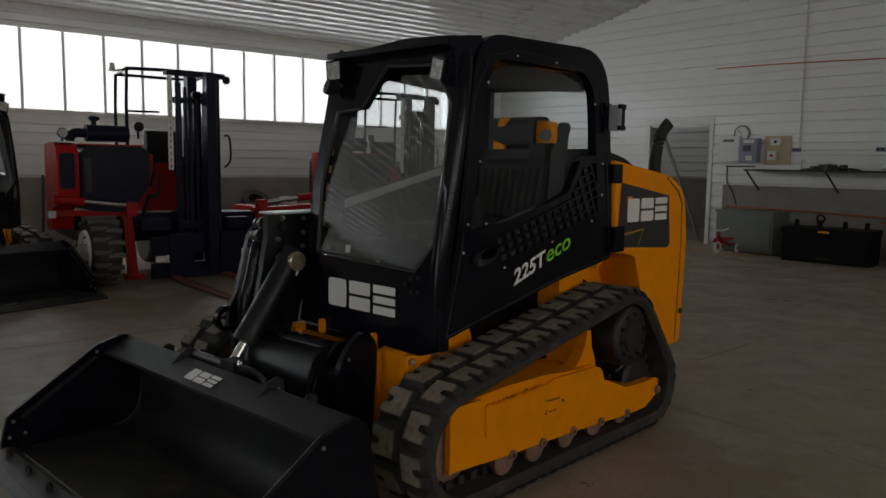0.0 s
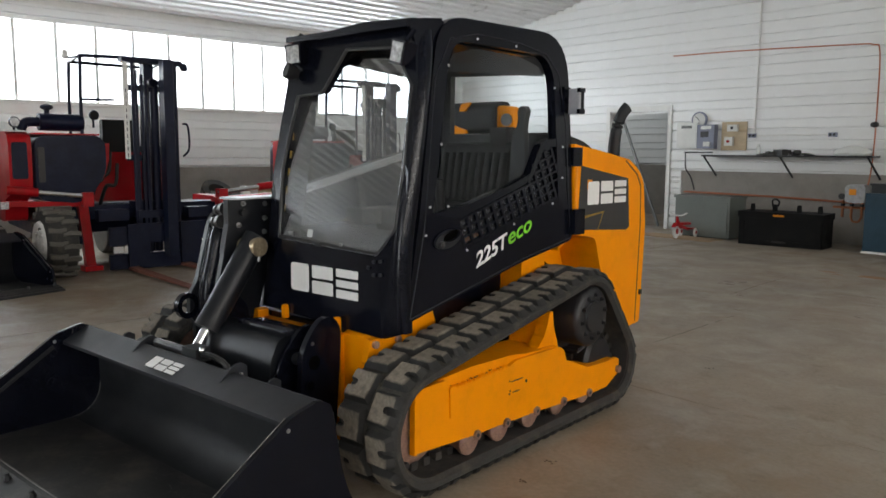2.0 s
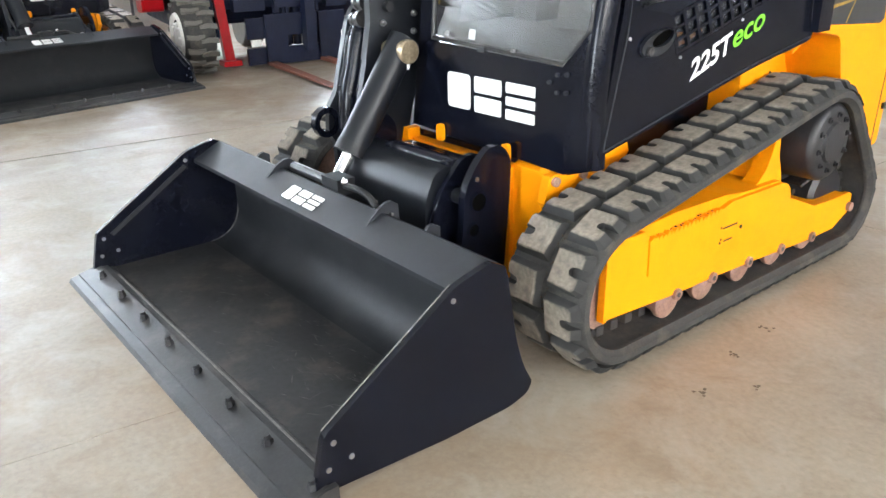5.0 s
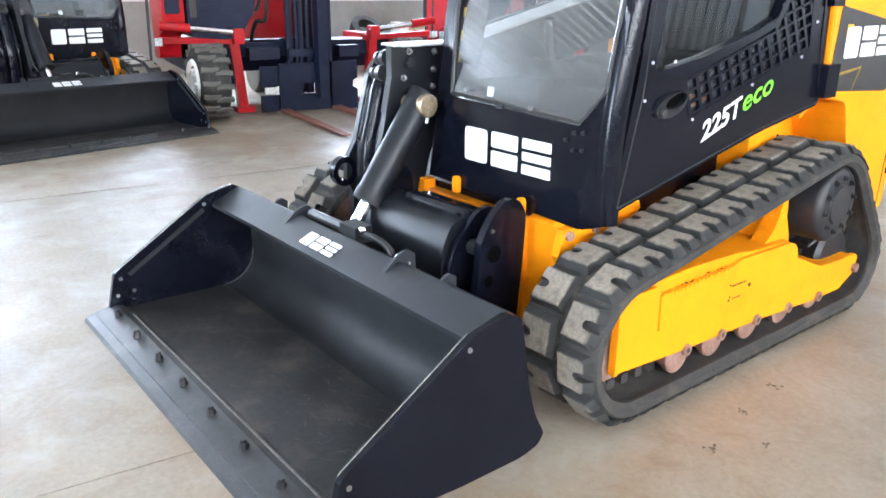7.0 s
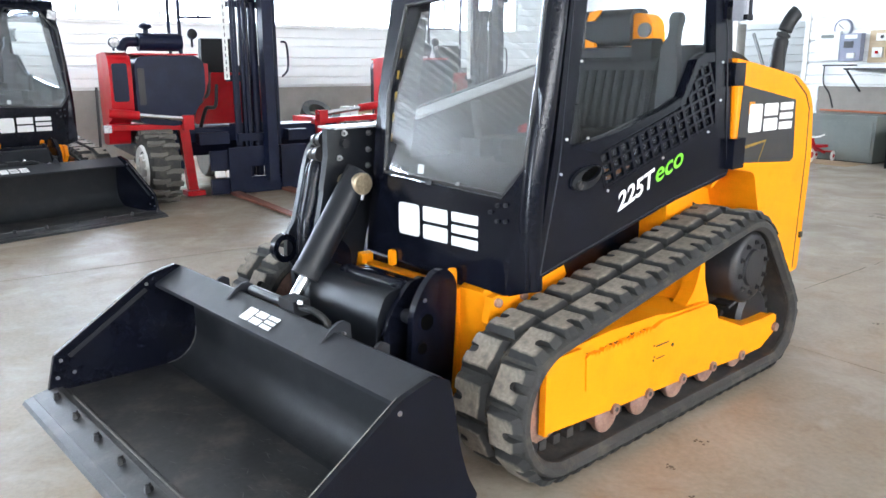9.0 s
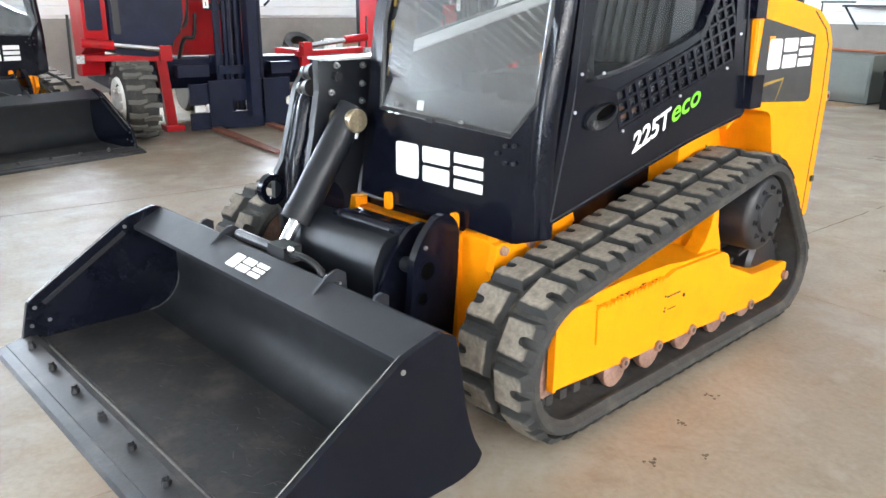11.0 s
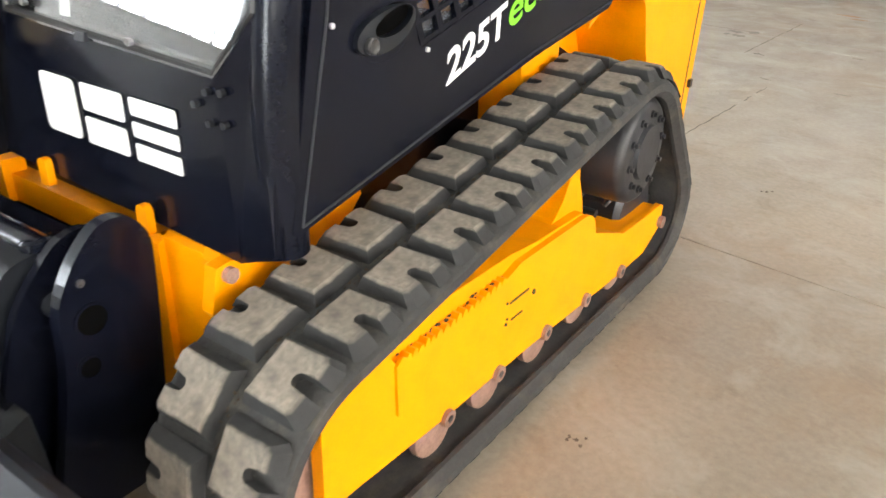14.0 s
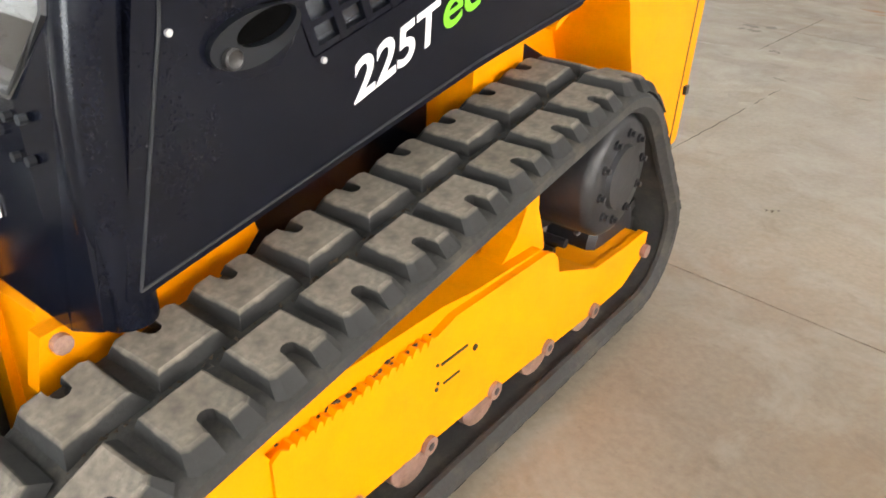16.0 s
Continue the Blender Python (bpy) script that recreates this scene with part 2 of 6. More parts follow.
MIRROR_GREY = material("light_grey_plastic", (0.34, 0.35, 0.39), 0.4, vary=0.12)
RIM = material("white_wheel_rim", (0.70, 0.69, 0.66), 0.5, vary=0.15, scale=10, dirt=(0.3, 0.27, 0.22), dirt_amount=0.5, dirt_scale=8)
FORK = material("rusty_fork", (0.20, 0.075, 0.05), 0.65, metal=0.2, vary=0.35, scale=10, bump=0.15)
STAIN = material("rust_stain", (0.36, 0.16, 0.055), 0.6, vary=0.3, scale=8, bump=0.0)
FAINT_DUST = material("faint_dust", (0.335, 0.290, 0.235), 0.6, vary=0.25, scale=5, bump=0.0)
OIL = material("old_oil_stain", (0.17, 0.135, 0.10), 0.5, vary=0.4, scale=12, bump=0.0)
PALE_DUST = material("pale_dust", (0.44, 0.41, 0.36), 0.8, vary=0.3, scale=8, bump=0.0)
PLASTIC = material("white_plastic", (0.66, 0.67, 0.65), 0.45, vary=0.06)
GREYBLUE = material("grey_blue_plastic", (0.22, 0.24, 0.32), 0.5, vary=0.12)
PLYWOOD = material("plywood", (0.50, 0.40, 0.27), 0.7, vary=0.15, scale=4, stretch=(1, 1, 6), bump=0.1)
GREYGREEN = material("grey_green_cabinet", (0.15, 0.17, 0.16), 0.5, vary=0.12, scale=3, dirt=(0.14, 0.14, 0.12), dirt_amount=0.4)
CARDBOARD = material("cardboard", (0.42, 0.30, 0.19), 0.85, vary=0.15, bump=0.15)
ORANGE_PIPE = material("orange_pipe", (0.42, 0.13, 0.06), 0.5, vary=0.15)
BLUE = material("blue_enamel", (0.012, 0.045, 0.075), 0.4, vary=0.2, dirt=(0.03, 0.05, 0.06), dirt_amount=0.4)
BALLAST = material("soot_black_steel", (0.007, 0.0075, 0.008), 0.6, vary=0.3, scale=5, grain=80, bump=0.1, spec=0.15, dirt=(0.02, 0.018, 0.016), dirt_amount=0.4)
COPPER = material("copper_pipe", (0.45, 0.17, 0.08), 0.4, metal=0.8, vary=0.2)

# ---- shapes ----
def mesh_from(name, bm, mat):
    bmesh.ops.recalc_face_normals(bm, faces=bm.faces)
    me = bpy.data.meshes.new(name)
    bm.to_mesh(me)
    bm.free()
    me.materials.append(mat)
    return me


def part(name, bm, mat, parent=None, label="", smooth=False):
    """One mesh object, under a thing or a part."""
    me = mesh_from(name, bm, mat)
    if smooth:
        me.polygons.foreach_set("use_smooth", [True] * len(me.polygons))
        me.set_sharp_from_angle(angle=radians(35))
    ob = new(name, me)
    if parent is not None:
        ob.parent = parent
    if label:
        ob["label"] = label
    return ob


def thing(name, label, category, m=None, group="", kind=""):
    ob = tagged(new(name), label, category, group, kind)
    if m is not None:
        ob.matrix_world = m
    return ob


def single(name, bm, mat, label, category, m=None, group="", kind="", smooth=False):
    ob = part(name, bm, mat, None, "", smooth)
    if m is not None:
        ob.matrix_world = m
    return tagged(ob, label, category, group, kind)


def bevel(bm, w, seg=1, angle=25):
    if w > 0:
        edges = [e for e in bm.edges if len(e.link_faces) == 2 and e.calc_face_angle(0) > radians(angle)]
        bmesh.ops.bevel(bm, geom=edges, offset=w, segments=seg, affect="EDGES", clamp_overlap=True)
    return bm


def add_box(bm, x0, x1, y0, y1, z0, z1, m=None):
    vs = [bm.verts.new((x, y, z)) for z in (z0, z1) for x, y in ((x0, y0), (x1, y0), (x1, y1), (x0, y1))]
    for f in ((3, 2, 1, 0), (4, 5, 6, 7), (0, 1, 5, 4), (1, 2, 6, 5), (2, 3, 7, 6), (3, 0, 4, 7)):
        bm.faces.new([vs[k] for k in f])
    if m is not None:
        bmesh.ops.transform(bm, matrix=m, verts=vs)
    return bm


def box(x0, x1, y0, y1, z0, z1, w=0.0, seg=1, m=None):
    bm = add_box(bmesh.new(), x0, x1, y0, y1, z0, z1)
    bevel(bm, w, seg)
    if m is not None:
        bm.transform(m)
    return bm


def lift(axis, u, v, a):
    return {"x": (a, u, v), "y": (u, a, v), "z": (u, v, a)}[axis]


def add_prism(bm, poly, axis, a, b, poly_b=None):
    """A polygon in the plane across the axis, drawn out from a to b; poly_b: another outline at b."""
    n = len(poly)
    lo = [bm.verts.new(lift(axis, u, v, a)) for u, v in poly]
    hi = [bm.verts.new(lift(axis, u, v, b)) for u, v in (poly_b or poly)]
    bm.faces.new(lo[::-1])
    bm.faces.new(hi)
    for k in range(n):
        bm.faces.new((lo[k], lo[(k + 1) % n], hi[(k + 1) % n], hi[k]))
    return bm


def prism(poly, axis, a, b, w=0.0, seg=1, poly_b=None):
    return bevel(add_prism(bmesh.new(), poly, axis, a, b, poly_b), w, seg)


def add_cyl(bm, p0, p1, r0, r1=None, seg=20):
    p0, p1 = Vector(p0), Vector(p1)
    r1 = r0 if r1 is None else r1
    q = (p1 - p0).to_track_quat("Z", "Y").to_matrix()
    ring = [[bm.verts.new(p + q @ Vector((r * math.cos(a), r * math.sin(a), 0))) for a in [2 * math.pi * k / seg for k in range(seg)]]
            for p, r in ((p0, r0), (p1, r1))]
    bm.faces.new(ring[0][::-1])
    bm.faces.new(ring[1])
    for k in range(seg):
        bm.faces.new((ring[0][k], ring[0][(k + 1) % seg], ring[1][(k + 1) % seg], ring[1][k]))
    return bm


def cyl(p0, p1, r0, r1=None, seg=20, w=0.0):
    return bevel(add_cyl(bmesh.new(), p0, p1, r0, r1, seg), w, 2, 50)


def turned(profile, p0, axis, seg=28):
    """A solid of revolution: rows of (distance along the axis, radius)."""
    bm = bmesh.new()
    q = Vector(axis).to_track_quat("Z", "Y").to_matrix()
    rings = [[bm.verts.new(Vector(p0) + q @ Vector((max(r, 1e-4) * math.cos(a), max(r, 1e-4) * math.sin(a), d)))
              for a in [2 * math.pi * k / seg for k in range(seg)]] for d, r in profile]
    for ra, rb in zip(rings, rings[1:]):
        for k in range(seg):
            bm.faces.new((ra[k], ra[(k + 1) % seg], rb[(k + 1) % seg], rb[k]))
    bm.faces.new(rings[0][::-1])
    bm.faces.new(rings[-1])
    return bm


def add_tube(bm, pts, r, seg=8):
    """A round bar or hose along a line of points."""
    pts = [Vector(p) for p in pts]
    rings, up = [], Vector((0.13, 0.21, 0.97))
    for k, p in enumerate(pts):
        d = (pts[min(k + 1, len(pts) - 1)] - pts[max(k - 1, 0)]).normalized()
        side = d.cross(up)
        if side.length < 0.05:
            side = d.cross(Vector((1, 0, 0)))
        side.normalize()
        top = side.cross(d)
        rings.append([bm.verts.new(p + r * (math.cos(a) * side + math.sin(a) * top)) for a in [2 * math.pi * j / seg for j in range(seg)]])
    for ra, rb in zip(rings, rings[1:]):
        for j in range(seg):
            bm.faces.new((ra[j], ra[(j + 1) % seg], rb[(j + 1) % seg], rb[j]))
    bm.faces.new(rings[0][::-1])
    bm.faces.new(rings[-1])
    return bm


def tube(pts, r, seg=8):
    return add_tube(bmesh.new(), pts, r, seg)


def bend(pts, n=6):
    """A smooth line through the points (Catmull-Rom)."""
    pts = [Vector(p) for p in pts]
    full = [2 * pts[0] - pts[1]] + pts + [2 * pts[-1] - pts[-2]]
    out = []
    for k in range(1, len(full) - 2):
        p0, p1, p2, p3 = full[k - 1:k + 3]
        for j in range(n):
            t = j / n
            out.append(0.5 * (2 * p1 + (p2 - p0) * t + (2 * p0 - 5 * p1 + 4 * p2 - p3) * t * t + (3 * p1 - p0 - 3 * p2 + p3) * t ** 3))
    return out + [pts[-1]]


def rounded(poly, r, n=4):
    """A polygon with its corners rounded; r is one radius or one for each corner."""
    out, m = [], len(poly)
    for k in range(m):
        p, a, b = Vector(poly[k]), Vector(poly[k - 1]), Vector(poly[(k + 1) % m])
        rk = r[k] if isinstance(r, (list, tuple)) else r
        da, db = (a - p), (b - p)
        cut = min(rk, da.length * 0.45, db.length * 0.45)
        if cut < 1e-4:
            out.append(tuple(p))
            continue
        s, e = p + da.normalized() * cut, p + db.normalized() * cut
        for j in range(n + 1):
            t = j / n
            q = (1 - t) ** 2 * s + 2 * t * (1 - t) * p + t * t * e
            out.append((q.x, q.y))
    return out


def ring_prism(outer, inner, axis, a, b):
    """A frame: outline with a hole of as many corners, drawn out from a to b."""
    bm = bmesh.new()
    n = len(outer)
    v = [[[bm.verts.new(lift(axis, u, w, d)) for u, w in poly] for poly in (outer, inner)] for d in (a, b)]
    for k in range(n):
        j = (k + 1) % n
        bm.faces.new((v[0][0][k], v[0][0][j], v[0][1][j], v[0][1][k]))
        bm.faces.new((v[1][0][k], v[1][0][j], v[1][1][j], v[1][1][k]))
        bm.faces.new((v[0][0][k], v[0][0][j], v[1][0][j], v[1][0][k]))
        bm.faces.new((v[0][1][k], v[0][1][j], v[1][1][j], v[1][1][k]))
    return bm


def lettering(text, height, depth, mat, m, parent, label, squeeze, name="lettering", bold=0.0, shear=0.0, spacing=1.0):
    """Letters in the built-in font as a mesh part, standing on the local x axis of m; squeeze: the width they fill."""
    cu = bpy.data.curves.new(name, "FONT")
    cu.body, cu.size, cu.extrude, cu.offset, cu.shear, cu.space_character = text, height / 0.70, depth, bold, shear, spacing
    tmp = bpy.data.objects.new("tmp", cu)
    scene.collection.objects.link(tmp)
    bpy.context.view_layer.update()
    me = bpy.data.meshes.new_from_object(tmp.evaluated_get(bpy.context.evaluated_depsgraph_get()))
    bpy.data.objects.remove(tmp)
    xs_ = [v.co.x for v in me.vertices]
    k = squeeze / (max(xs_) - min(xs_))
    me.transform(m @ Matrix.Diagonal((k, 1, 1, 1)) @ Matrix.Translation((-min(xs_), 0, 0)))
    me.materials.clear()
    me.materials.append(mat)
    ob = new(name, me)
    ob.parent = parent
    ob["label"] = label
    return ob

# ---- the hall ----
def roof_z(x):
    return EAVE + PITCH * (min(x, 2 * RIDGE_X - x) - X_W)


wall_w = thing("wall_west", "grey rendered base and white horizontal steel siding below a band of windows", "wall", BR, kind="structure")
wall_n = thing("wall_north", "white horizontal steel siding above a grey rendered base", "wall", BR, kind="structure")
wall_e = thing("wall_east", "unseen wall of white siding on a grey base, with an assumed window band", "wall", BR, kind="structure")
wall_s = thing("wall_south", "unseen wall of white siding on a grey base, with an added opening for light", "wall", BR, kind="structure")
BASE_H = 1.10
DOOR_X0, DOOR_X1, DOOR_H = -5.92, -4.62, 2.22
part("base", box(X_W - 0.25, X_W, Y_S - 0.25, Y_N + 0.25, 0, BASE_H), BLOCKWORK, wall_w, "grey rendered base")
part("base", box(X_E, X_E + 0.25, Y_S - 0.25, Y_N + 0.25, 0, BASE_H), BLOCKWORK, wall_e, "grey rendered base")
part("base", box(X_W, DOOR_X0 - 0.1, Y_N, Y_N + 0.25, 0, BASE_H), BLOCKWORK, wall_n, "grey rendered base")
part("base", box(-4.30, X_E, Y_N, Y_N + 0.25, 0, BASE_H), BLOCKWORK, wall_n, "grey rendered base")
part("base", box(X_W, 1.3, Y_S - 0.25, Y_S, 0, BASE_H), BLOCKWORK, wall_s, "grey rendered base")
part("base", box(5.7, X_E, Y_S - 0.25, Y_S, 0, BASE_H), BLOCKWORK, wall_s, "grey rendered base")


def board_mesh(length, height, along, inward):
    """A siding board: a flat face with a stepped groove along its foot."""
    d = inward
    prof = [(0, 0.0), (0.006 * d, 0.0), (0.006 * d, 0.030), (0.044 * d, 0.038), (0.044 * d, height * 0.46), (0.022 * d, height * 0.48), (0.022 * d, height * 0.52),
            (0.044 * d, height * 0.54), (0.044 * d, height - 0.004), (0.012 * d, height), (0, height)]
    bm = bmesh.new()
    a = [bm.verts.new((p, 0, q) if along == "y" else (0, p, q)) for p, q in prof]
    b = [bm.verts.new((p, length, q) if along == "y" else (length, p, q)) for p, q in prof]
    n = len(prof)
    for k in range(n):
        bm.faces.new((a[k], a[(k + 1) % n], b[(k + 1) % n], b[k]))
    bm.faces.new(a[::-1])
    bm.faces.new(b)
    return bm


def boards(wall, along, at, inward, u0, u1, z0, z1, step=0.35):
    """A stack of siding boards on a wall's inner face."""
    n = max(1, round((z1 - z0) / step))
    h = (z1 - z0) / n
    me = mesh_from("panel", board_mesh(u1 - u0, h, along, inward), SIDING)
    for k in range(n):
        ob = new("panel", me)
        ob.parent = wall
        ob.location = (at, u0, z0 + k * h) if along == "y" else (u0, at, z0 + k * h)


for wall, xa, xb, at, inward in ((wall_w, X_W - 0.25, X_W - 0.04, X_W - 0.035, 1), (wall_e, X_E + 0.04, X_E + 0.25, X_E + 0.035, -1)):
    part("upper_wall", box(xa, xb, Y_S - 0.25, Y_N + 0.25, BASE_H, WIN_Z0), TRIM, wall)
    part("upper_wall", box(xa, xb, Y_S - 0.25, Y_N + 0.25, WIN_Z1, EAVE + 0.1), TRIM, wall)
    for y0, y1 in ((Y_S - 0.25, WIN_Y0), (WIN_Y1, Y_N + 0.25)):
        part("upper_wall", box(xa, xb, y0, y1, WIN_Z0, WIN_Z1), TRIM, wall)
    boards(wall, "y", at, inward, Y_S, Y_N, BASE_H + 0.004, WIN_Z0 - 0.03)
    for y0, y1 in ((Y_S, WIN_Y0 - 0.05), (WIN_Y1 + 0.05, Y_N)):
        boards(wall, "y", at, inward, y0, y1, WIN_Z0 + 0.004, WIN_Z1)
    boards(wall, "y", at, inward, Y_S, Y_N, WIN_Z1 + 0.03, EAVE, 0.37)

TOP = EAVE + PITCH * (RIDGE_X - X_W)
gable = [(X_W, BASE_H), (DOOR_X0, BASE_H), (DOOR_X0, DOOR_H), (DOOR_X1, DOOR_H), (DOOR_X1, 0), (-4.30, 0), (-4.30, BASE_H), (X_E, BASE_H), (X_E, EAVE), (RIDGE_X, TOP), (X_W, EAVE)]
part("upper_wall", prism(gable, "y", Y_N + 0.04, Y_N + 0.25), TRIM, wall_n)
for wall, at, inward in ((wall_n, Y_N + 0.035, -1), (wall_s, Y_S - 0.035, 1)):
    z, h = BASE_H + 0.004, 0.352
    cut = (DOOR_X0 - 0.07, DOOR_X1 + 0.07, DOOR_H + 0.07) if wall is wall_n else (1.2, 5.8, 3.8)
    while z < TOP - 0.2:
        reach = max(0.0, (z + h * 0.5 - EAVE) / PITCH)
        u0, u1 = X_W + reach, 2 * RIDGE_X - X_W - reach
        u1 = min(u1, X_E)
        spans = [(u0, cut[0]), (cut[1], u1)] if z + h * 0.5 < cut[2] else [(u0, u1)]
        for a, b in spans:
            ob = part("panel", board_mesh(b - a, h, "x", inward), SIDING, wall)
            ob.location = (a, at, z)
        z += h
for k in range(5):
    ob = part("panel", board_mesh(0.22, 0.21, "x", -1), SIDING, wall_n)
    ob.location = (-4.53, Y_N + 0.035, 0.02 + 0.215 * k)
south = [(X_W, BASE_H), (1.3, BASE_H), (1.3, 3.75), (5.7, 3.75), (5.7, BASE_H), (X_E, BASE_H), (X_E, EAVE), (RIDGE_X, TOP), (X_W, EAVE)]
part("upper_wall", prism(south, "y", Y_S - 0.25, Y_S - 0.04), TRIM, wall_s)


def window_band(name, x, inward):
    """A long band of panes with upright bars, a sill and a head."""
    w = thing(name, "long band of bright clear panes with slim white upright bars", "window", BR, kind="structure")
    s = inward
    x0, x1 = sorted((x - 0.16 * s, x + 0.045 * s))
    part("sill", box(x0, x1 + (0.03 if s > 0 else 0), WIN_Y0, WIN_Y1, WIN_Z0 - 0.03, WIN_Z0 + 0.03, 0.006), TRIM, w)
    part("head", box(x0, x1, WIN_Y0, WIN_Y1, WIN_Z1 - 0.03, WIN_Z1 + 0.03, 0.006), TRIM, w)
    n = round((WIN_Y1 - WIN_Y0) / WIN_STEP)
    step = (WIN_Y1 - WIN_Y0) / n
    bar = mesh_from("mullion", box(x - 0.10 * s if s > 0 else x - 0.01, x + 0.01 if s > 0 else x + 0.10, -0.022, 0.022, WIN_Z0 + 0.03, WIN_Z1 - 0.03, 0.005), TRIM)
    pane = mesh_from("pane", box(x - 0.062, x - 0.056, -step / 2 + 0.02, step / 2 - 0.02, WIN_Z0 + 0.03, WIN_Z1 - 0.03), PANE)
    for k in range(n + 1):
        ob = new("mullion", bar)
        ob.parent, ob.location = w, (0, WIN_Y0 + k * step, 0)
        if k < n:
            ob = new("pane", pane)
            ob.parent, ob.location, ob.visible_shadow = w, (0, WIN_Y0 + (k + 0.5) * step, 0), False
    return w


window_band("window_1", X_W, 1)
# unseen band, assumed like the west one for the light from the east
window_band("window_2", X_E, -1)


def ceiling_mesh():
    """Ribbed sheet on both roof slopes, ribs along the hall."""
    bm = bmesh.new()
    for x0, x1, sign in ((X_W - 0.2, RIDGE_X, 1), (RIDGE_X, X_E + 0.2, -1)):
        prof, x = [], x0
        while x < x1:
            for dx, dz in ((0.0, 0), (0.13, 0), (0.150, -0.035), (0.185, -0.035), (0.20, 0)):
                if x + dx <= x1:
                    prof.append((x + dx, roof_z(x + dx) + dz))
            x += 0.215
        lo = [bm.verts.new((u, Y_S - 0.25, v)) for u, v in prof]
        hi = [bm.verts.new((u, Y_N + 0.25, v)) for u, v in prof]
        lo2 = [bm.verts.new((u, Y_S - 0.25, roof_z(u) + 0.12)) for u, v in prof]
        hi2 = [bm.verts.new((u, Y_N + 0.25, roof_z(u) + 0.12)) for u, v in prof]
        for k in range(len(prof) - 1):
            bm.faces.new((lo[k], lo[k + 1], hi[k + 1], hi[k]))
            bm.faces.new((lo2[k], lo2[k + 1], hi2[k + 1], hi2[k]))
    return bm


single("ceiling", ceiling_mesh(), CEILING, "white ribbed steel sheet ceiling on a low pitch", "ceiling", BR, kind="structure")
part("eave_trim", box(X_W - 0.01, X_W + 0.03, Y_S, Y_N, EAVE - 0.10, EAVE + 0.02, 0.008), TRIM, wall_w)

GLOW = bpy.data.materials.new("overcast_glow")
GLOW.use_nodes = True
GLOW.node_tree.nodes["Principled BSDF"].inputs["Base Color"].default_value = (0.8, 0.8, 0.8, 1)
GLOW.node_tree.nodes["Principled BSDF"].inputs["Emission Color"].default_value = (0.95, 0.98, 1.0, 1)
GLOW.node_tree.nodes["Principled BSDF"].inputs["Emission Strength"].default_value = 9.0
for x in (X_W - 3.0, X_E + 3.0):
    single("backdrop", box(x - 0.05, x + 0.05, -30, 26, -0.1, 7.0), GLOW, "plain bright overcast sky outside the windows", "sky", BR, kind="structure")

# floor: base sheet with slabs cut by joints
single("ground", box(-400, 400, -400, 400, -0.5, -0.16), CONCRETE, "pale open ground around the hall", "ground", BR, kind="structure")
floor = thing("floor", "smooth grey-brown concrete floor with saw-cut joints and stains", "floor", BR, kind="structure")
part("joint_bed", box(X_W - 0.25, X_E + 0.25, Y_S - 0.25, Y_N + 4.0, -0.15, -0.012), JOINT, floor)
ys = [Y_S - 0.2, -10.5, -6.3, -2.14, 2.02, 6.2, Y_N + 0.3]
GAP = 0.0085


def joint_x(k, y):
    """The lengthwise joints; the fourth one runs askew behind the loader."""
    return (X_W - 0.2, -6.65, -3.03, 0.52 - max(0.0, 0.18 * (y - 2.02)), 4.3, X_E + 0.2)[k]


for k in range(5):
    for y0, y1 in zip(ys, ys[1:]):
        fine = 0.0018 if y0 < 2.0 else 0.0003          # filled and nearly lost behind the loader
        g0, g1 = (fine if k == 3 else GAP), (fine if k == 2 else GAP)
        quad = [(joint_x(k, y0) + g0, y0 + 0.003), (joint_x(k + 1, y0) - g1, y0 + 0.003), (joint_x(k + 1, y1) - g1, y1 - 0.003), (joint_x(k, y1) + g0, y1 - 0.003)]
        part("slab", prism(quad, "z", -0.1, 0.0, 0.002), CONCRETE, floor)
part("slab", box(-9.0, -2.0, Y_N + 0.31, Y_N + 4.0, -0.1, 0.0, 0.003), CONCRETE, floor)

# doorway in the north wall and the room behind it
door_frame = thing("door_1", "open doorway with a white frame, leading to a second room", "door", BR, kind="structure")
for x0, x1 in ((DOOR_X0 - 0.08, DOOR_X0), (DOOR_X1, DOOR_X1 + 0.08)):
    part("jamb", box(x0, x1, Y_N - 0.03, Y_N + 0.24, 0, DOOR_H, 0.006), TRIM, door_frame)
part("lintel", box(DOOR_X0 - 0.08, DOOR_X1 + 0.08, Y_N - 0.03, Y_N + 0.24, DOOR_H, DOOR_H + 0.08, 0.006), TRIM, door_frame)
back = thing("wall_far", "white siding above a grey base in the room behind", "wall", BR, kind="structure")
part("base", box(-9.2, -2.0, Y_N + 3.0, Y_N + 3.2, 0, 1.15), BLOCKWORK, back)
part("upper_wall", box(-9.2, -2.0, Y_N + 3.05, Y_N + 3.2, 1.15, 3.2), TRIM, back)
boards(back, "x", Y_N + 3.045, -1, -9.2, -2.0, 1.154, 3.2)
for x in (-9.2, -2.0):
    part("side_wall", box(x - 0.1, x + 0.1, Y_N + 0.25, Y_N + 3.2, 0, 3.2), SIDING, back)
single("ceiling_far", box(-9.3, -1.9, Y_N + 0.25, Y_N + 3.2, 3.2, 3.3), CEILING, "plain white ceiling of the room behind", "ceiling", BR, kind="structure")
# added fill lamp below the far ceiling; the room has no window of its own
window_light("room_fill", -7.6, Y_N + 1.6, 3.1, 1.6, 1.2, (0.001, 0), 60, SKY_COL).matrix_world = BR @ look((-7.6, Y_N + 1.6, 3.1), (-7.6, Y_N + 1.6, 0))

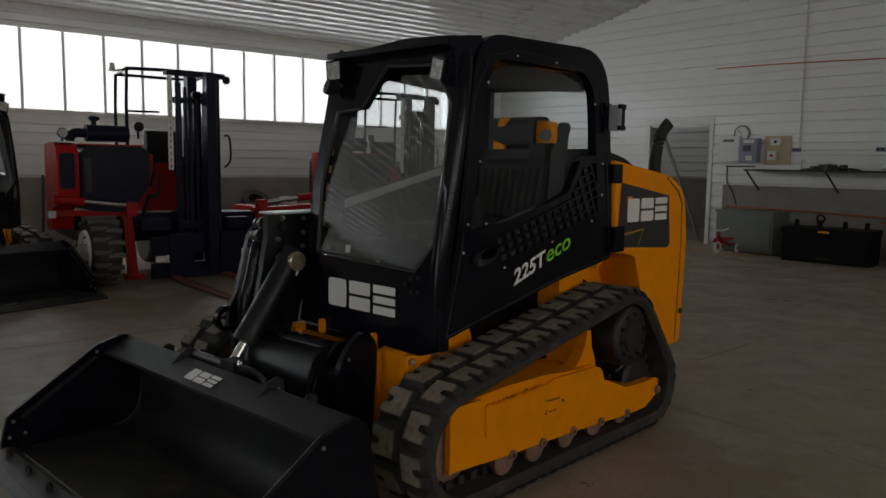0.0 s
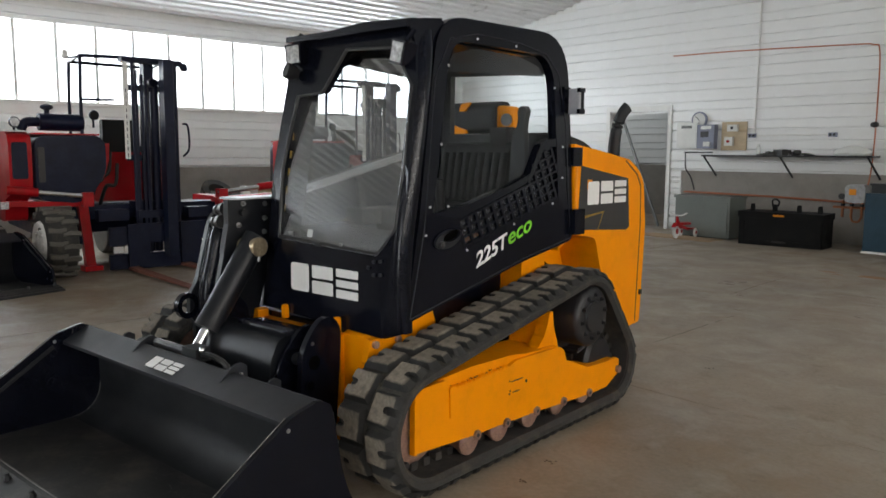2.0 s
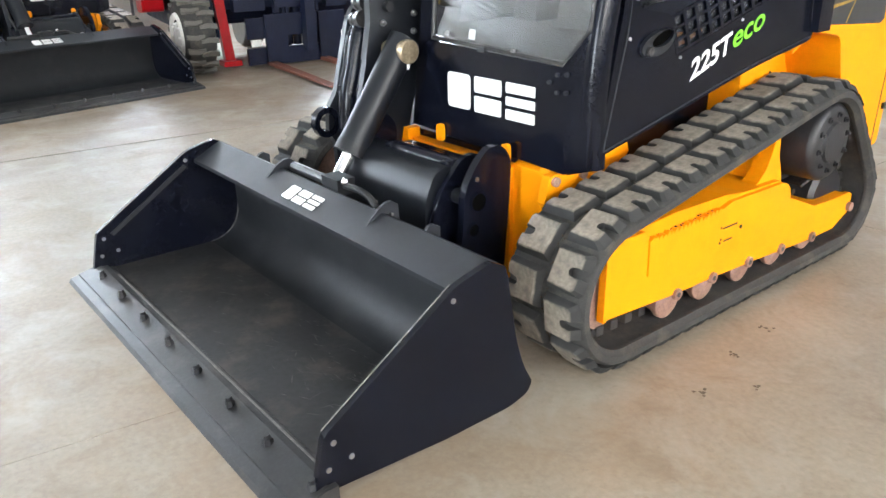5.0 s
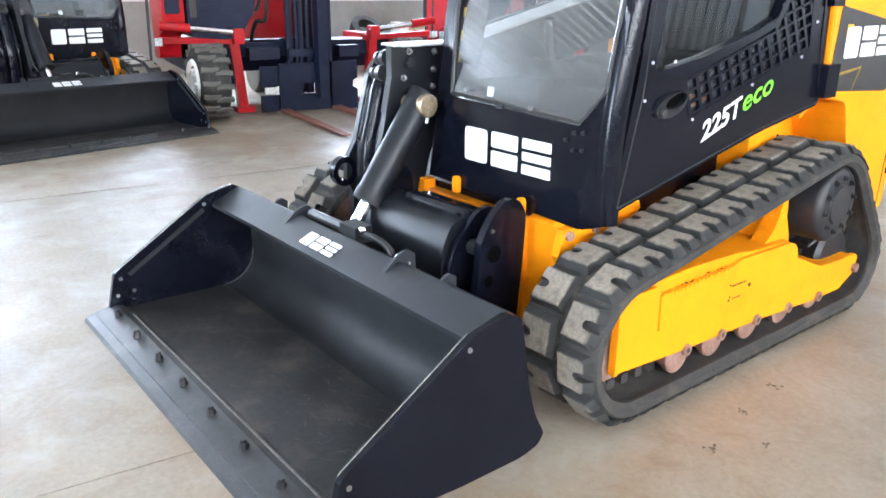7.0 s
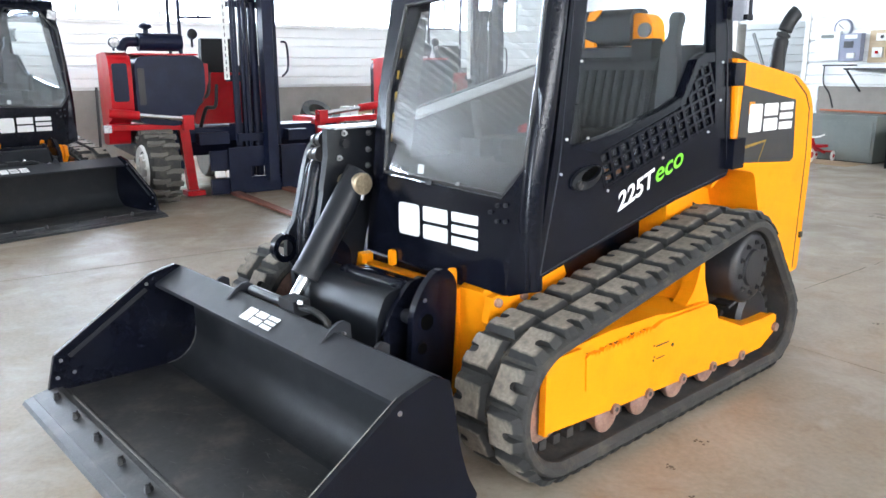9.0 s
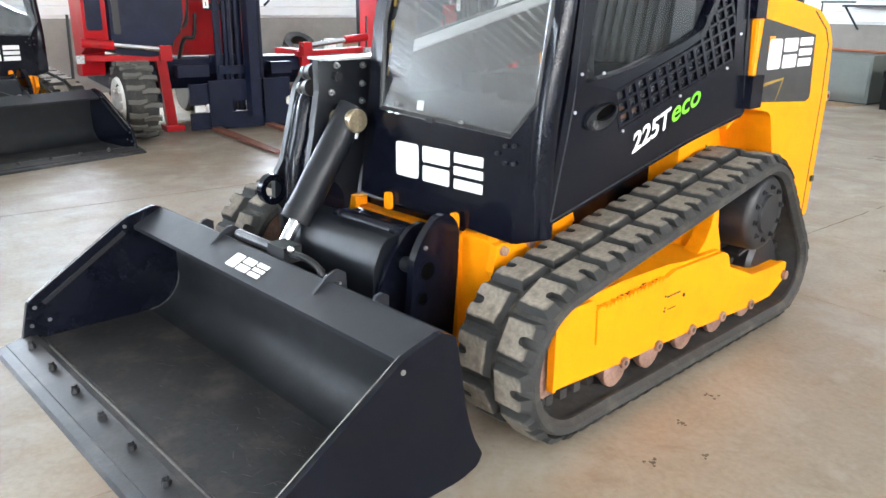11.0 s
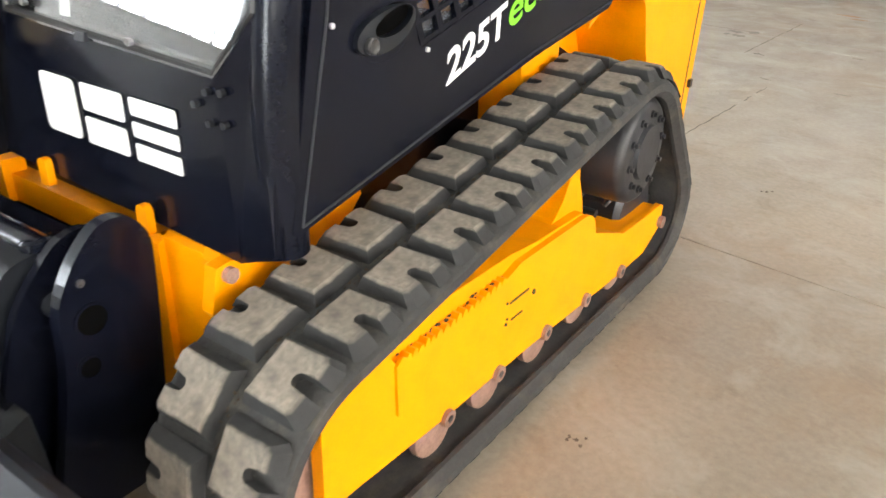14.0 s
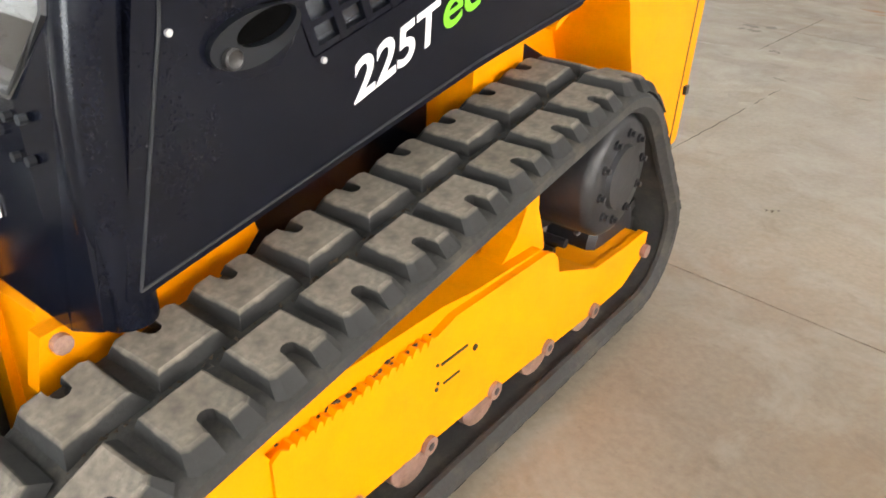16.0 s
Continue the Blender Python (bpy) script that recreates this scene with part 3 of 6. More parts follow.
# ---- the loader ----
def hull_path(circles, n=14):
    """The belt line round circles (y, z, r), given in order along the belt, counter-clockwise seen from +x with y to the right."""
    pts, m = [], len(circles)
    ang = []
    for k in range(m):
        (y0, z0, r0), (y1, z1, r1) = circles[k], circles[(k + 1) % m]
        d = math.hypot(y1 - y0, z1 - z0)
        a = math.atan2(z1 - z0, y1 - y0)
        ang.append(a - math.acos((r0 - r1) / d))
    for k in range(m):
        y, z, r = circles[k]
        a0, a1 = ang[k - 1], ang[k]
        while a1 < a0:
            a1 += 2 * math.pi
        steps = max(2, round((a1 - a0) * r / 0.03))
        pts += [Vector((y + r * math.cos(a0 + (a1 - a0) * j / steps), z + r * math.sin(a0 + (a1 - a0) * j / steps))) for j in range(steps + 1)]
    return pts


def along(path, step, start=0.0):
    """Evenly spaced places on a closed line: point, direction."""
    closed = path + [path[0]]
    lens = [(b - a).length for a, b in zip(closed, closed[1:])]
    total = sum(lens)
    count = round(total / step)
    out = []
    for k in range(count):
        s, j = (start + k / count) % 1.0 * total, 0
        while s > lens[j]:
            s -= lens[j]
            j += 1
        a, b = closed[j], closed[j + 1]
        d = (b - a).normalized()
        out.append((a + d * s, d))
    return out


TRACK_CIRCLES = [(-0.005, 0.28, 0.28), (1.495, 0.24, 0.24), (1.215, 0.49, 0.305)]
LUG_H, BELT_T = 0.028, 0.046


def lug_mesh(width, length, side):
    """A tread block with a rounded slot open to its outer side, worn sloping flanks: x across the belt, y along it, z out from it."""
    w, l, h = width / 2, length / 2, 0.0145
    slot = [(w * 0.02 + h * (1 - math.sin(a)), -h * math.cos(a)) for a in [math.pi * k / 6 for k in range(7)]]
    foot = [(-w, -l), (w - 0.012, -l), (w, -l + 0.014), (w, -h)] + slot + [(w, h), (w, l - 0.014), (w - 0.012, l), (-w, l)]
    tw, tl = w - 0.024, l - 0.012
    top = [(-w + 0.013, -tl + 0.003), (tw - 0.008, -tl), (tw, -tl + 0.010), (tw, -h - 0.002)] + [(u + (0.004 if 0 < k < 6 else 0), v * 1.12) for k, (u, v) in enumerate(slot)]
    top += [(tw, h + 0.002), (tw, tl - 0.010), (tw - 0.008, tl), (-w + 0.013, tl - 0.003)]
    if side < 0:
        foot, top = [(-u, v) for u, v in foot][::-1], [(-u, v) for u, v in top][::-1]
    bm = add_prism(bmesh.new(), foot, "z", -0.004, LUG_H, top)
    crown = max(bm.faces, key=lambda f: f.calc_center_median().z)
    bmesh.ops.bevel(bm, geom=list(crown.edges), offset=0.0035, segments=1, affect="EDGES", clamp_overlap=True)
    return mesh_from("lug", bm, RUBBER)


def make_track(parent, x0, x1, outer):
    """A rubber track round its frame. outer: +1 where the machine's outer side lies toward +x."""
    track = part("track", belt_mesh(x0, x1), RUBBER_BELT, parent, "dusty rubber crawler belt", smooth=True)
    path = hull_path([(y, z, r - LUG_H) for y, z, r in TRACK_CIRCLES])
    mid = x0 + (x1 - x0) * (0.525 if outer > 0 else 0.475)
    for row, (a, b, start, side) in enumerate(((x0 + 0.006, mid - 0.012, 0.0, -1), (mid + 0.012, x1 - 0.004, 0.5 / 34, 1))):
        me = lug_mesh(b - a, 0.138, side)
        for p, d in along(path, 0.152, start):
            ob = new("lug", me)
            ob.parent = track
            nrm = Vector((d.y, -d.x))
            ob.matrix_basis = Matrix(((1, 0, 0, (a + b) / 2), (0, d.x, nrm.x, p.x), (0, d.y, nrm.y, p.y), (0, 0, 0, 1)))
    teeth = bmesh.new()
    for p, d in along(hull_path([(y, z, r - LUG_H - BELT_T) for y, z, r in TRACK_CIRCLES]), 0.076):
        a = math.atan2(d.y, d.x)
        for u in (mid - 0.045, mid - 0.005):
            add_box(teeth, u, u + 0.03, -0.018, 0.018, 0.0, 0.035, Matrix.Translation((0, p.x, p.y)) @ Matrix.Rotation(a, 4, "X"))
    tagged(part("drive_tread", teeth, RUBBER_BELT, track), kind="stuff")
    soil = bmesh.new()
    rng = random.Random(8)
    for p, d in along(path, 0.012):
        for q in range(2):
            r = rng.uniform(0.002, 0.006)
            c = Vector((mid + rng.uniform(-0.013, 0.013), p.x + rng.uniform(-0.006, 0.006), p.y))
            q4 = [c + Vector((rng.uniform(-r, r), rng.uniform(-r, r), rng.uniform(-r, r))) + r * Vector(v) for v in ((1, 0, -0.5), (-0.5, 0.87, -0.5), (-0.5, -0.87, -0.5), (0, 0, 1))]
            vs = [soil.verts.new(v) for v in q4]
            for f in ((0, 1, 2), (0, 1, 3), (1, 2, 3), (2, 0, 3)):
                soil.faces.new([vs[k] for k in f])
    tagged(part("packed_soil", soil, SOIL, track), kind="stuff")
    return track


def belt_mesh(x0, x1):
    """The belt: a flat band with rounded flanks."""
    bm = bmesh.new()
    outer = hull_path([(y, z, r - LUG_H) for y, z, r in TRACK_CIRCLES])
    n = len(outer)
    rows = []
    t = BELT_T
    for off, x in ((0, x0 + 0.03), (0, x1 - 0.03), (0.004, x1 - 0.012), (0.014, x1), (t - 0.010, x1), (t - 0.002, x1 - 0.010), (t + 0.008, x1 - 0.018), (t + 0.009, x1 - 0.030), (t, x1 - 0.038), (t, x0 + 0.038), (t + 0.009, x0 + 0.030), (t + 0.008, x0 + 0.018), (t - 0.002, x0 + 0.010), (t - 0.010, x0), (0.014, x0), (0.004, x0 + 0.012)):
        line = []
        for k, p in enumerate(outer):
            d = (outer[(k + 1) % n] - outer[k - 1]).normalized()
            line.append(p - Vector((d.y, -d.x)) * off)
        rows.append([bm.verts.new((x, p.x, p.y)) for p in line])
    for a, b in zip(rows, rows[1:] + rows[:1]):
        for k in range(n):
            bm.faces.new((a[k], a[(k + 1) % n], b[(k + 1) % n], b[k]))
    return bm


loader = thing("compact_track_loader", "yellow and black compact track loader with black front bucket, on concrete", "track loader")


def make_undercarriage(x0, x1, s):
    """Frame, wheels and rollers within one track; s = +1 with the outer side toward +x."""
    make_track(loader, x0, x1, s)
    out = (x1 if s > 0 else x0) - 0.020 * s

    def xx(d):
        return out - s * d

    def span(a, b):
        return sorted((xx(a), xx(b)))
    low = [(-0.078, 0.182), (-0.074, 0.425), (-0.05, 0.445), (0.11, 0.445), (0.135, 0.405), (0.16, 0.402), (0.56, 0.415), (0.62, 0.432), (0.98, 0.425), (1.015, 0.412), (1.035, 0.39), (1.05, 0.345), (1.085, 0.333),
           (1.265, 0.262), (1.44, 0.252), (1.585, 0.252), (1.612, 0.238), (1.608, 0.165), (1.48, 0.108), (1.30, 0.108), (0.785, 0.140), (0.54, 0.150), (0.32, 0.156)]
    frame_ = part("track_frame", prism(low, "x", *span(0.041, 0.061), 0.004), YELLOW, loader, "yellow side plate with burn-cut edges")
    part("frame_box", prism([(-0.03, 0.18), (-0.03, 0.42), (0.10, 0.452), (0.30, 0.462), (0.60, 0.455), (0.72, 0.440), (0.98, 0.430), (1.030, 0.38), (1.03, 0.15)], "x", *span(0.0595, 0.30), 0.014, 3), YELLOW, frame_)
    part("lip", prism([(-0.084, 0.178), (-0.082, 0.42), (-0.068, 0.42), (-0.070, 0.178)], "x", *span(0.036, 0.064), 0.003), YELLOW, frame_)
    part("patch_plate", prism([(0.135, 0.28), (0.13, 0.405), (0.15, 0.418), (0.17, 0.405), (0.165, 0.37), (0.15, 0.29)], "x", *span(0.034, 0.041), 0.002), YELLOW, frame_)
    part("rear_ledge", prism([(1.055, 0.322), (1.085, 0.329), (1.265, 0.258), (1.44, 0.248), (1.575, 0.248), (1.575, 0.232), (1.26, 0.240)], "x", *span(0.0595, 0.19), 0.003), YELLOW, frame_)
    # burn-cut teeth along the top of the plate
    rng = random.Random(3)
    teeth = bmesh.new()
    y = 0.165
    while y < 0.545:
        step = rng.uniform(0.018, 0.026)
        z = 0.396 + 0.030 * (y - 0.16)
        h = rng.uniform(0.012, 0.019)
        add_prism(teeth, [(y, z), (y + step * 0.95, z), (y + step * 0.80, z + h * 0.85), (y + step * 0.45, z + h), (y + step * 0.15, z + h * 0.5)], "x", *span(0.038, 0.058))
        y += step
    part("jagged_edge", teeth, YELLOW, frame_)
    dirt_shade = bmesh.new()                         # packed dirt behind the teeth, whose dark colour also paints the gap's shade
    for k in range(34):
        y = rng.uniform(0.15, 0.56)
        r = rng.uniform(0.0025, 0.0055)
        at = Matrix.Translation((xx(rng.uniform(0.050, 0.060)), y, 0.403 + 0.030 * (y - 0.16) + rng.uniform(0.0, 0.008))) @ Matrix.Diagonal((0.8, 1.8, 0.7, 1))
        bmesh.ops.create_icosphere(dirt_shade, subdivisions=1, radius=r, matrix=at)
    tagged(part("packed_dirt", dirt_shade, SOIL, frame_), "brown dirt behind the teeth, also darkening the shaded gap", kind="stuff")
    part("slot", box(*span(0.038, 0.044), 0.575, 0.665, 0.335, 0.340), HUB, frame_)
    part("slot", box(*span(0.038, 0.044), 0.585, 0.640, 0.283, 0.287), HUB, frame_)
    for y, z, r in ((0.695, 0.316, 0.008), (0.562, 0.343, 0.004), (0.566, 0.296, 0.004), (0.562, 0.283, 0.005)):
        part("slot", cyl((xx(0.046), y, z), (xx(0.038), y, z), r, seg=10), HUB, frame_)
    # fin that carries the frame
    fin = [(0.80, 0.42), (0.86, 0.440), (0.905, 0.480), (0.935, 0.535), (0.955, 0.60), (0.985, 0.60), (0.995, 0.52), (1.03, 0.44), (1.04, 0.40)]
    part("fin", prism(fin, "x", *span(0.085, 0.15), 0.008, 2), YELLOW, frame_)
    part("saddle_web", prism([(0.90, 0.40), (0.955, 0.58), (0.99, 0.58), (1.04, 0.40)], "x", *span(0.15, 0.30), 0.01), YELLOW, frame_)
    part("hub_carrier", prism(rounded([(1.03, 0.36), (1.03, 0.56), (1.20, 0.62), (1.40, 0.60), (1.44, 0.40), (1.30, 0.345)], 0.04), "x", *span(0.19, 0.30), 0.01), HUB, frame_)
    # rollers
    for y, z in ((0.32, 0.155), (0.54, 0.152), (0.785, 0.146), (1.03, 0.134), (1.285, 0.120)):
        roller = part("roller", turned([(0, 0.02), (0.0, 0.060), (0.004, 0.066), (0.022, 0.067), (0.05, 0.05), (0.09, 0.05), (0.11, 0.066), (0.13, 0.062), (0.13, 0.02)], (xx(0.044), y - 0.042, 0.140), (-s, 0, 0), 28), RUST, loader, smooth=True)
        bolt = part("bolt", cyl((xx(0.062), y, z), (xx(0.030), y, z), 0.022, seg=16, w=0.004), RUST, roller)
        part("socket", cyl((xx(0.031), y, z), (xx(0.0285), y, z), 0.010, seg=6), HUB, bolt)
    part("tip_bolt", cyl((xx(0.045), 1.592, 0.185), (xx(0.024), 1.592, 0.185), 0.021, seg=10, w=0.004), RUST, frame_)
    # front idler, rear idler, sprocket and drive motor
    idler = part("front_idler", turned([(0, 0.03), (0, 0.14), (0.02, 0.178), (0.05, 0.182), (0.06, 0.15), (0.12, 0.15), (0.13, 0.182), (0.15, 0.178), (0.16, 0.15), (0.16, 0.03)], (xx(0.10), -0.005, 0.28), (-s, 0, 0), 32), RUST, loader, smooth=True)
    part("idler_guard", prism([(-0.125, 0.15), (-0.115, 0.38), (-0.085, 0.41), (-0.065, 0.41), (-0.065, 0.15)], "x", *span(0.078, 0.105), 0.006), RUST, idler)
    part("guard_bolt", cyl((xx(0.08), -0.10, 0.135), (xx(0.062), -0.10, 0.135), 0.016, seg=8, w=0.003), HUB, idler)
    part("rear_idler", turned([(0, 0.03), (0, 0.12), (0.02, 0.140), (0.06, 0.138), (0.12, 0.138), (0.15, 0.140), (0.16, 0.1), (0.16, 0.03)], (xx(0.10), 1.495, 0.24), (-s, 0, 0), 28), HUB, loader, smooth=True)
    MY, MZ = 1.245, 0.545
    motor = part("drive_motor", turned([(-0.012, 0.02), (-0.012, 0.08), (0.0, 0.085), (0.0, 0.135), (0.006, 0.148), (0.018, 0.158), (0.03, 0.160), (0.17, 0.162), (0.175, 0.170), (0.22, 0.172), (0.26, 0.165), (0.26, 0.05)], (xx(0.004), MY, MZ), (-s, 0, 0), 44), HUB, loader, "dark cast drive hub", smooth=True)
    for k in range(10):
        a = 2 * math.pi * (k + 0.3) / 10
        bolt = part("bolt", cyl((xx(0.005), MY + 0.112 * math.cos(a), MZ + 0.112 * math.sin(a)), (xx(-0.003), MY + 0.112 * math.cos(a), MZ + 0.112 * math.sin(a)), 0.012, seg=14), HUB, motor)
        part("socket", cyl((xx(-0.002), MY + 0.112 * math.cos(a), MZ + 0.112 * math.sin(a)), (xx(-0.012), MY + 0.112 * math.cos(a), MZ + 0.112 * math.sin(a)), 0.0075, seg=6, w=0.001), HUB, bolt)
    pin_mesh = mesh_from("sprocket_pin", cyl((xx(0.14), 0, 0), (xx(0.26), 0, 0), 0.014, seg=8), HUB)
    for k in range(18):
        a = 2 * math.pi * k / 18
        ob = new("sprocket_pin", pin_mesh)
        ob.parent, ob.location = motor, (0, 1.235 + 0.198 * math.cos(a), 0.495 + 0.198 * math.sin(a))
    part("spring_hose", tube(bend([(xx(0.13), 1.30, 0.32), (xx(0.11), 1.36, 0.36), (xx(0.10), 1.43, 0.42), (xx(0.10), 1.50, 0.42), (xx(0.11), 1.54, 0.36)]), 0.008), HOSE, motor)


make_undercarriage(0.80, 1.127, 1)
make_undercarriage(-0.82, -0.50, -1)

# chassis
# black puts the shade under the door into the chassis colour
part("chassis", prism([(0.05, 0.22), (0.05, 0.60), (0.45, 0.70), (0.80, 0.80), (1.3, 0.84), (1.9, 0.55), (1.9, 0.28), (1.5, 0.22)], "x", -0.48, 0.665, 0.02), BLACK, loader, "chassis tub, black for the shade under the door")
front = part("front_chassis", prism([(-0.005, 0.10), (-0.005, 0.588), (0.02, 0.60), (0.30, 0.66), (0.30, 0.10)], "x", 0.565, 0.695, 0.010, 2), YELLOW, loader, "yellow front chassis plates")
part("flange_plate", prism([(-0.025, 0.10), (-0.02, 0.575), (0.0, 0.585), (0.0, 0.10)], "x", 0.51, 0.567, 0.006), YELLOW, front)
part("bracket", prism([(-0.015, 0.40), (-0.008, 0.58), (0.01, 0.612), (0.07, 0.645), (0.36, 0.71), (0.40, 0.60), (0.3, 0.40), (0.0, 0.30)], "x", 0.69, 0.735, 0.010, 2), YELLOW, front)
part("bracket_rib", prism([(-0.055, 0.50), (-0.035, 0.592), (0.04, 0.60), (0.16, 0.61), (0.16, 0.48), (0.0, 0.42)], "x", 0.735, 0.768, 0.006), YELLOW, front)
part("outer_rail", prism([(0.16, 0.48), (0.16, 0.64), (0.37, 0.68), (0.40, 0.60), (0.3, 0.50)], "x", 0.735, 0.752, 0.004), YELLOW, front)
for y, z in ((-0.009, 0.571), (0.128, 0.572)):
    part("bolt", cyl((0.765, y, z), (0.782, y, z), 0.017, seg=10, w=0.003), RUST, front)
# dark disc painted for the shade in the bracket's hole
part("bore", cyl((0.766, -0.03, 0.452), (0.770, -0.03, 0.452), 0.022, seg=14), HUB, front)
part("crossbar", box(-0.10, 0.52, 0.0, 0.07, 0.50, 0.572, 0.012), YELLOW, front)
part("crossbar_end", prism([(-0.10, 0.50), (-0.04, 0.50), (-0.04, 0.610), (-0.07, 0.615)], "y", -0.02, 0.04, 0.006), YELLOW, front)
for x, y, z in ((0.165, -0.035, 0.70), (0.545, -0.045, 0.695)):
    tab = [(x - 0.017, z - 0.100), (x - 0.017, z - 0.045), (x - 0.010, z - 0.034), (x + 0.010, z - 0.034), (x + 0.017, z - 0.045), (x + 0.017, z - 0.100)]
    part("lug_tab", prism(rounded(tab, 0.009, 3), "y", y + 0.012, y + 0.030, 0.005, 2), YELLOW, front)

# rear body
body_poly = [(1.345, 0.95), (1.33, 1.436), (1.62, 1.400), (1.95, 1.354), (2.085, 1.285), (2.145, 1.21), (2.185, 0.95), (2.15, 0.345), (1.93, 0.335), (1.70, 0.62), (1.63, 0.76), (1.575, 0.915), (1.46, 0.935)]
body = part("engine_body", prism(rounded(body_poly, [0, 0, 0.05, 0.04, 0.03, 0.03, 0.05, 0.03, 0.05, 0.05, 0.04, 0.04, 0.03]), "x", -0.24, 0.913, 0.022, 3), YELLOW, loader, "yellow engine cover", smooth=True)
part("rear_fold", prism([(2.085, 0.36), (2.112, 0.95), (2.100, 1.19), (2.048, 1.262), (1.90, 1.345), (1.905, 1.350), (2.055, 1.268), (2.108, 1.193), (2.120, 0.95), (2.093, 0.36)], "x", 0.912, 0.915), HUB, body)
decal = [(1.375, 0.975), (1.40, 1.321), (1.938, 1.243), (1.968, 0.955), (1.93, 0.938)]
part("side_decal", prism(decal, "x", 0.9125, 0.9155), DARK_DECAL, body, "anthracite side panel")
part("orange_line", prism([(1.42, 1.03), (1.425, 1.045), (1.66, 1.065), (1.60, 0.965), (1.592, 0.965), (1.645, 1.055)], "x", 0.9157, 0.9163), FADED_DECAL, body)
SIDE = Matrix(((0, 0, 1, 0.9155), (1, 0, 0, 0), (0, 1, 0, 0), (0, 0, 0, 1)))


def block_mark(parent, m, w, h, mat, name="logo"):
    """A maker's mark as three plain blocks with slits, w wide and h high."""
    bm = bmesh.new()
    for u0, u1, slits in ((0.0, 0.28, ()), (0.33, 0.64, (0.5,)), (0.69, 1.0, (0.33, 0.67))):
        cuts = [0.0] + [c + d for c in slits for d in (-0.05, 0.05)] + [1.0]
        for v0, v1 in zip(cuts[::2], cuts[1::2]):
            q = [(u0 * w, v0 * h), (u1 * w, v0 * h), (u1 * w, v1 * h), (u0 * w, v1 * h)]
            add_prism(bm, rounded(q, 0.12 * h * (v1 - v0) + 0.01 * h, 3), "z", 0.0, 0.002)
    bm.transform(m)
    return part(name, bm, mat, parent, "plain white block mark")


block_mark(body, SIDE @ Matrix.Translation((1.47, 1.105, 0.0008)), 0.44, 0.128, WHITE_DECAL)
part("mark", box(0.9165, 0.918, 1.465, 1.515, 1.19, 1.245), ORANGE_DECAL, body)
part("latch", box(0.905, 0.925, 2.125, 2.15, 0.52, 0.55, 0.004), HUB, body)
part("corner_cover", box(0.895, 0.922, 1.305, 1.395, 1.318, 1.418, 0.012, 2), BLACK, body)
part("hinge_block", box(0.90, 0.945, 1.30, 1.40, 0.955, 1.09, 0.012, 2), BLACK, body)
part("seam", box(0.913, 0.918, 1.345, 1.36, 1.0, 1.36), ORANGE_DECAL, body)
part("hood", prism(rounded([(1.30, 1.36), (1.30, 1.500), (1.60, 1.485), (1.75, 1.455), (1.86, 1.410), (1.95, 1.34)], 0.03), "x", -0.16, 0.72, 0.02, 2), BLACK_DULL, body, "dark louvred hood")
exhaust_line = bend([(0.745, 2.06, 1.28), (0.747, 2.062, 1.44), (0.756, 2.070, 1.535), (0.768, 2.086, 1.600), (0.782, 2.108, 1.643), (0.797, 2.132, 1.672)], 5)
stack = bmesh.new()
add_tube(stack, exhaust_line, 0.039, 20)
for v in stack.verts:                           # the stack narrows a little toward its slanted mouth
    k = min(1.0, max(0.0, (v.co.z - 1.32) / 0.36))
    v.co.x += (0.745 + 0.03 * k * k - v.co.x) * 0.22 * k
exhaust = part("exhaust_pipe", stack, BLACK_DULL, loader, "dark curved exhaust stack", smooth=True)

# fender recess under the door
fender = part("fender", prism([(1.02, 0.60), (1.02, 0.86), (1.10, 0.90), (1.34, 0.95), (1.60, 0.94), (1.70, 0.62), (1.5, 0.5), (0.9, 0.5)], "x", 0.56, 0.66, 0.01), YELLOW, loader, "yellow wheel-arch panel")
part("step_panel", prism([(1.02, 0.60), (1.02, 0.845), (1.05, 0.87), (1.20, 0.90), (1.235, 0.90), (1.235, 0.60)], "x", 0.655, 0.80, 0.012, 2), YELLOW, fender)
part("arch_roof", prism([(1.20, 0.89), (1.34, 0.962), (1.60, 0.952), (1.60, 0.938), (1.34, 0.948), (1.20, 0.876)], "x", 0.655, 0.905), YELLOW, fender)
part("cheek", prism([(1.575, 0.94), (1.59, 0.94), (1.71, 0.62), (1.69, 0.62)], "x", 0.655, 0.905), YELLOW, fender)

# cab: everything leans inward with height on the door side
def leaned(bm, k=0.065, z0=1.10):
    for v in bm.verts:
        v.co.x -= k * max(0.0, v.co.z - z0)
    return bm


def raked(bm, k=0.165, z0=0.94):
    # lean of the cab front
    for v in bm.verts:
        v.co.y += k * max(0.0, v.co.z - z0)
    return bm


cab = part("cab_side", leaned(bevel(ring_prism(
    rounded([(0.03, 0.672), (0.88, 0.855), (1.325, 0.925), (1.325, 1.45), (1.315, 2.0), (0.29, 1.972), (0.155, 1.31), (0.10, 1.05), (0.065, 0.86)], [0.02, 0.1, 0.04, 0.1, 0.24, 0.17, 0.05, 0.05, 0.05], 6),
    rounded([(0.405, 0.955), (0.80, 1.062), (1.185, 1.160), (1.185, 1.43), (1.178, 1.880), (0.365, 1.874), (0.245, 1.32), (0.195, 1.125), (0.352, 1.098)], [0.01, 0.05, 0.02, 0.03, 0.17, 0.12, 0.1, 0.02, 0.01], 6),
    "x", 0.865, 0.913), 0.008, 2, 30)), BLACK, loader, "black cab door and side frame", smooth=True)
band = [(0.19, 1.120), (0.466, 1.160), (0.80, 1.238), (0.935, 1.283), (1.04, 1.43), (1.10, 1.455), (1.19, 1.462), (1.19, 1.42), (1.135, 1.42), (1.06, 1.40), (0.945, 1.255), (0.79, 1.205), (0.36, 1.090)]
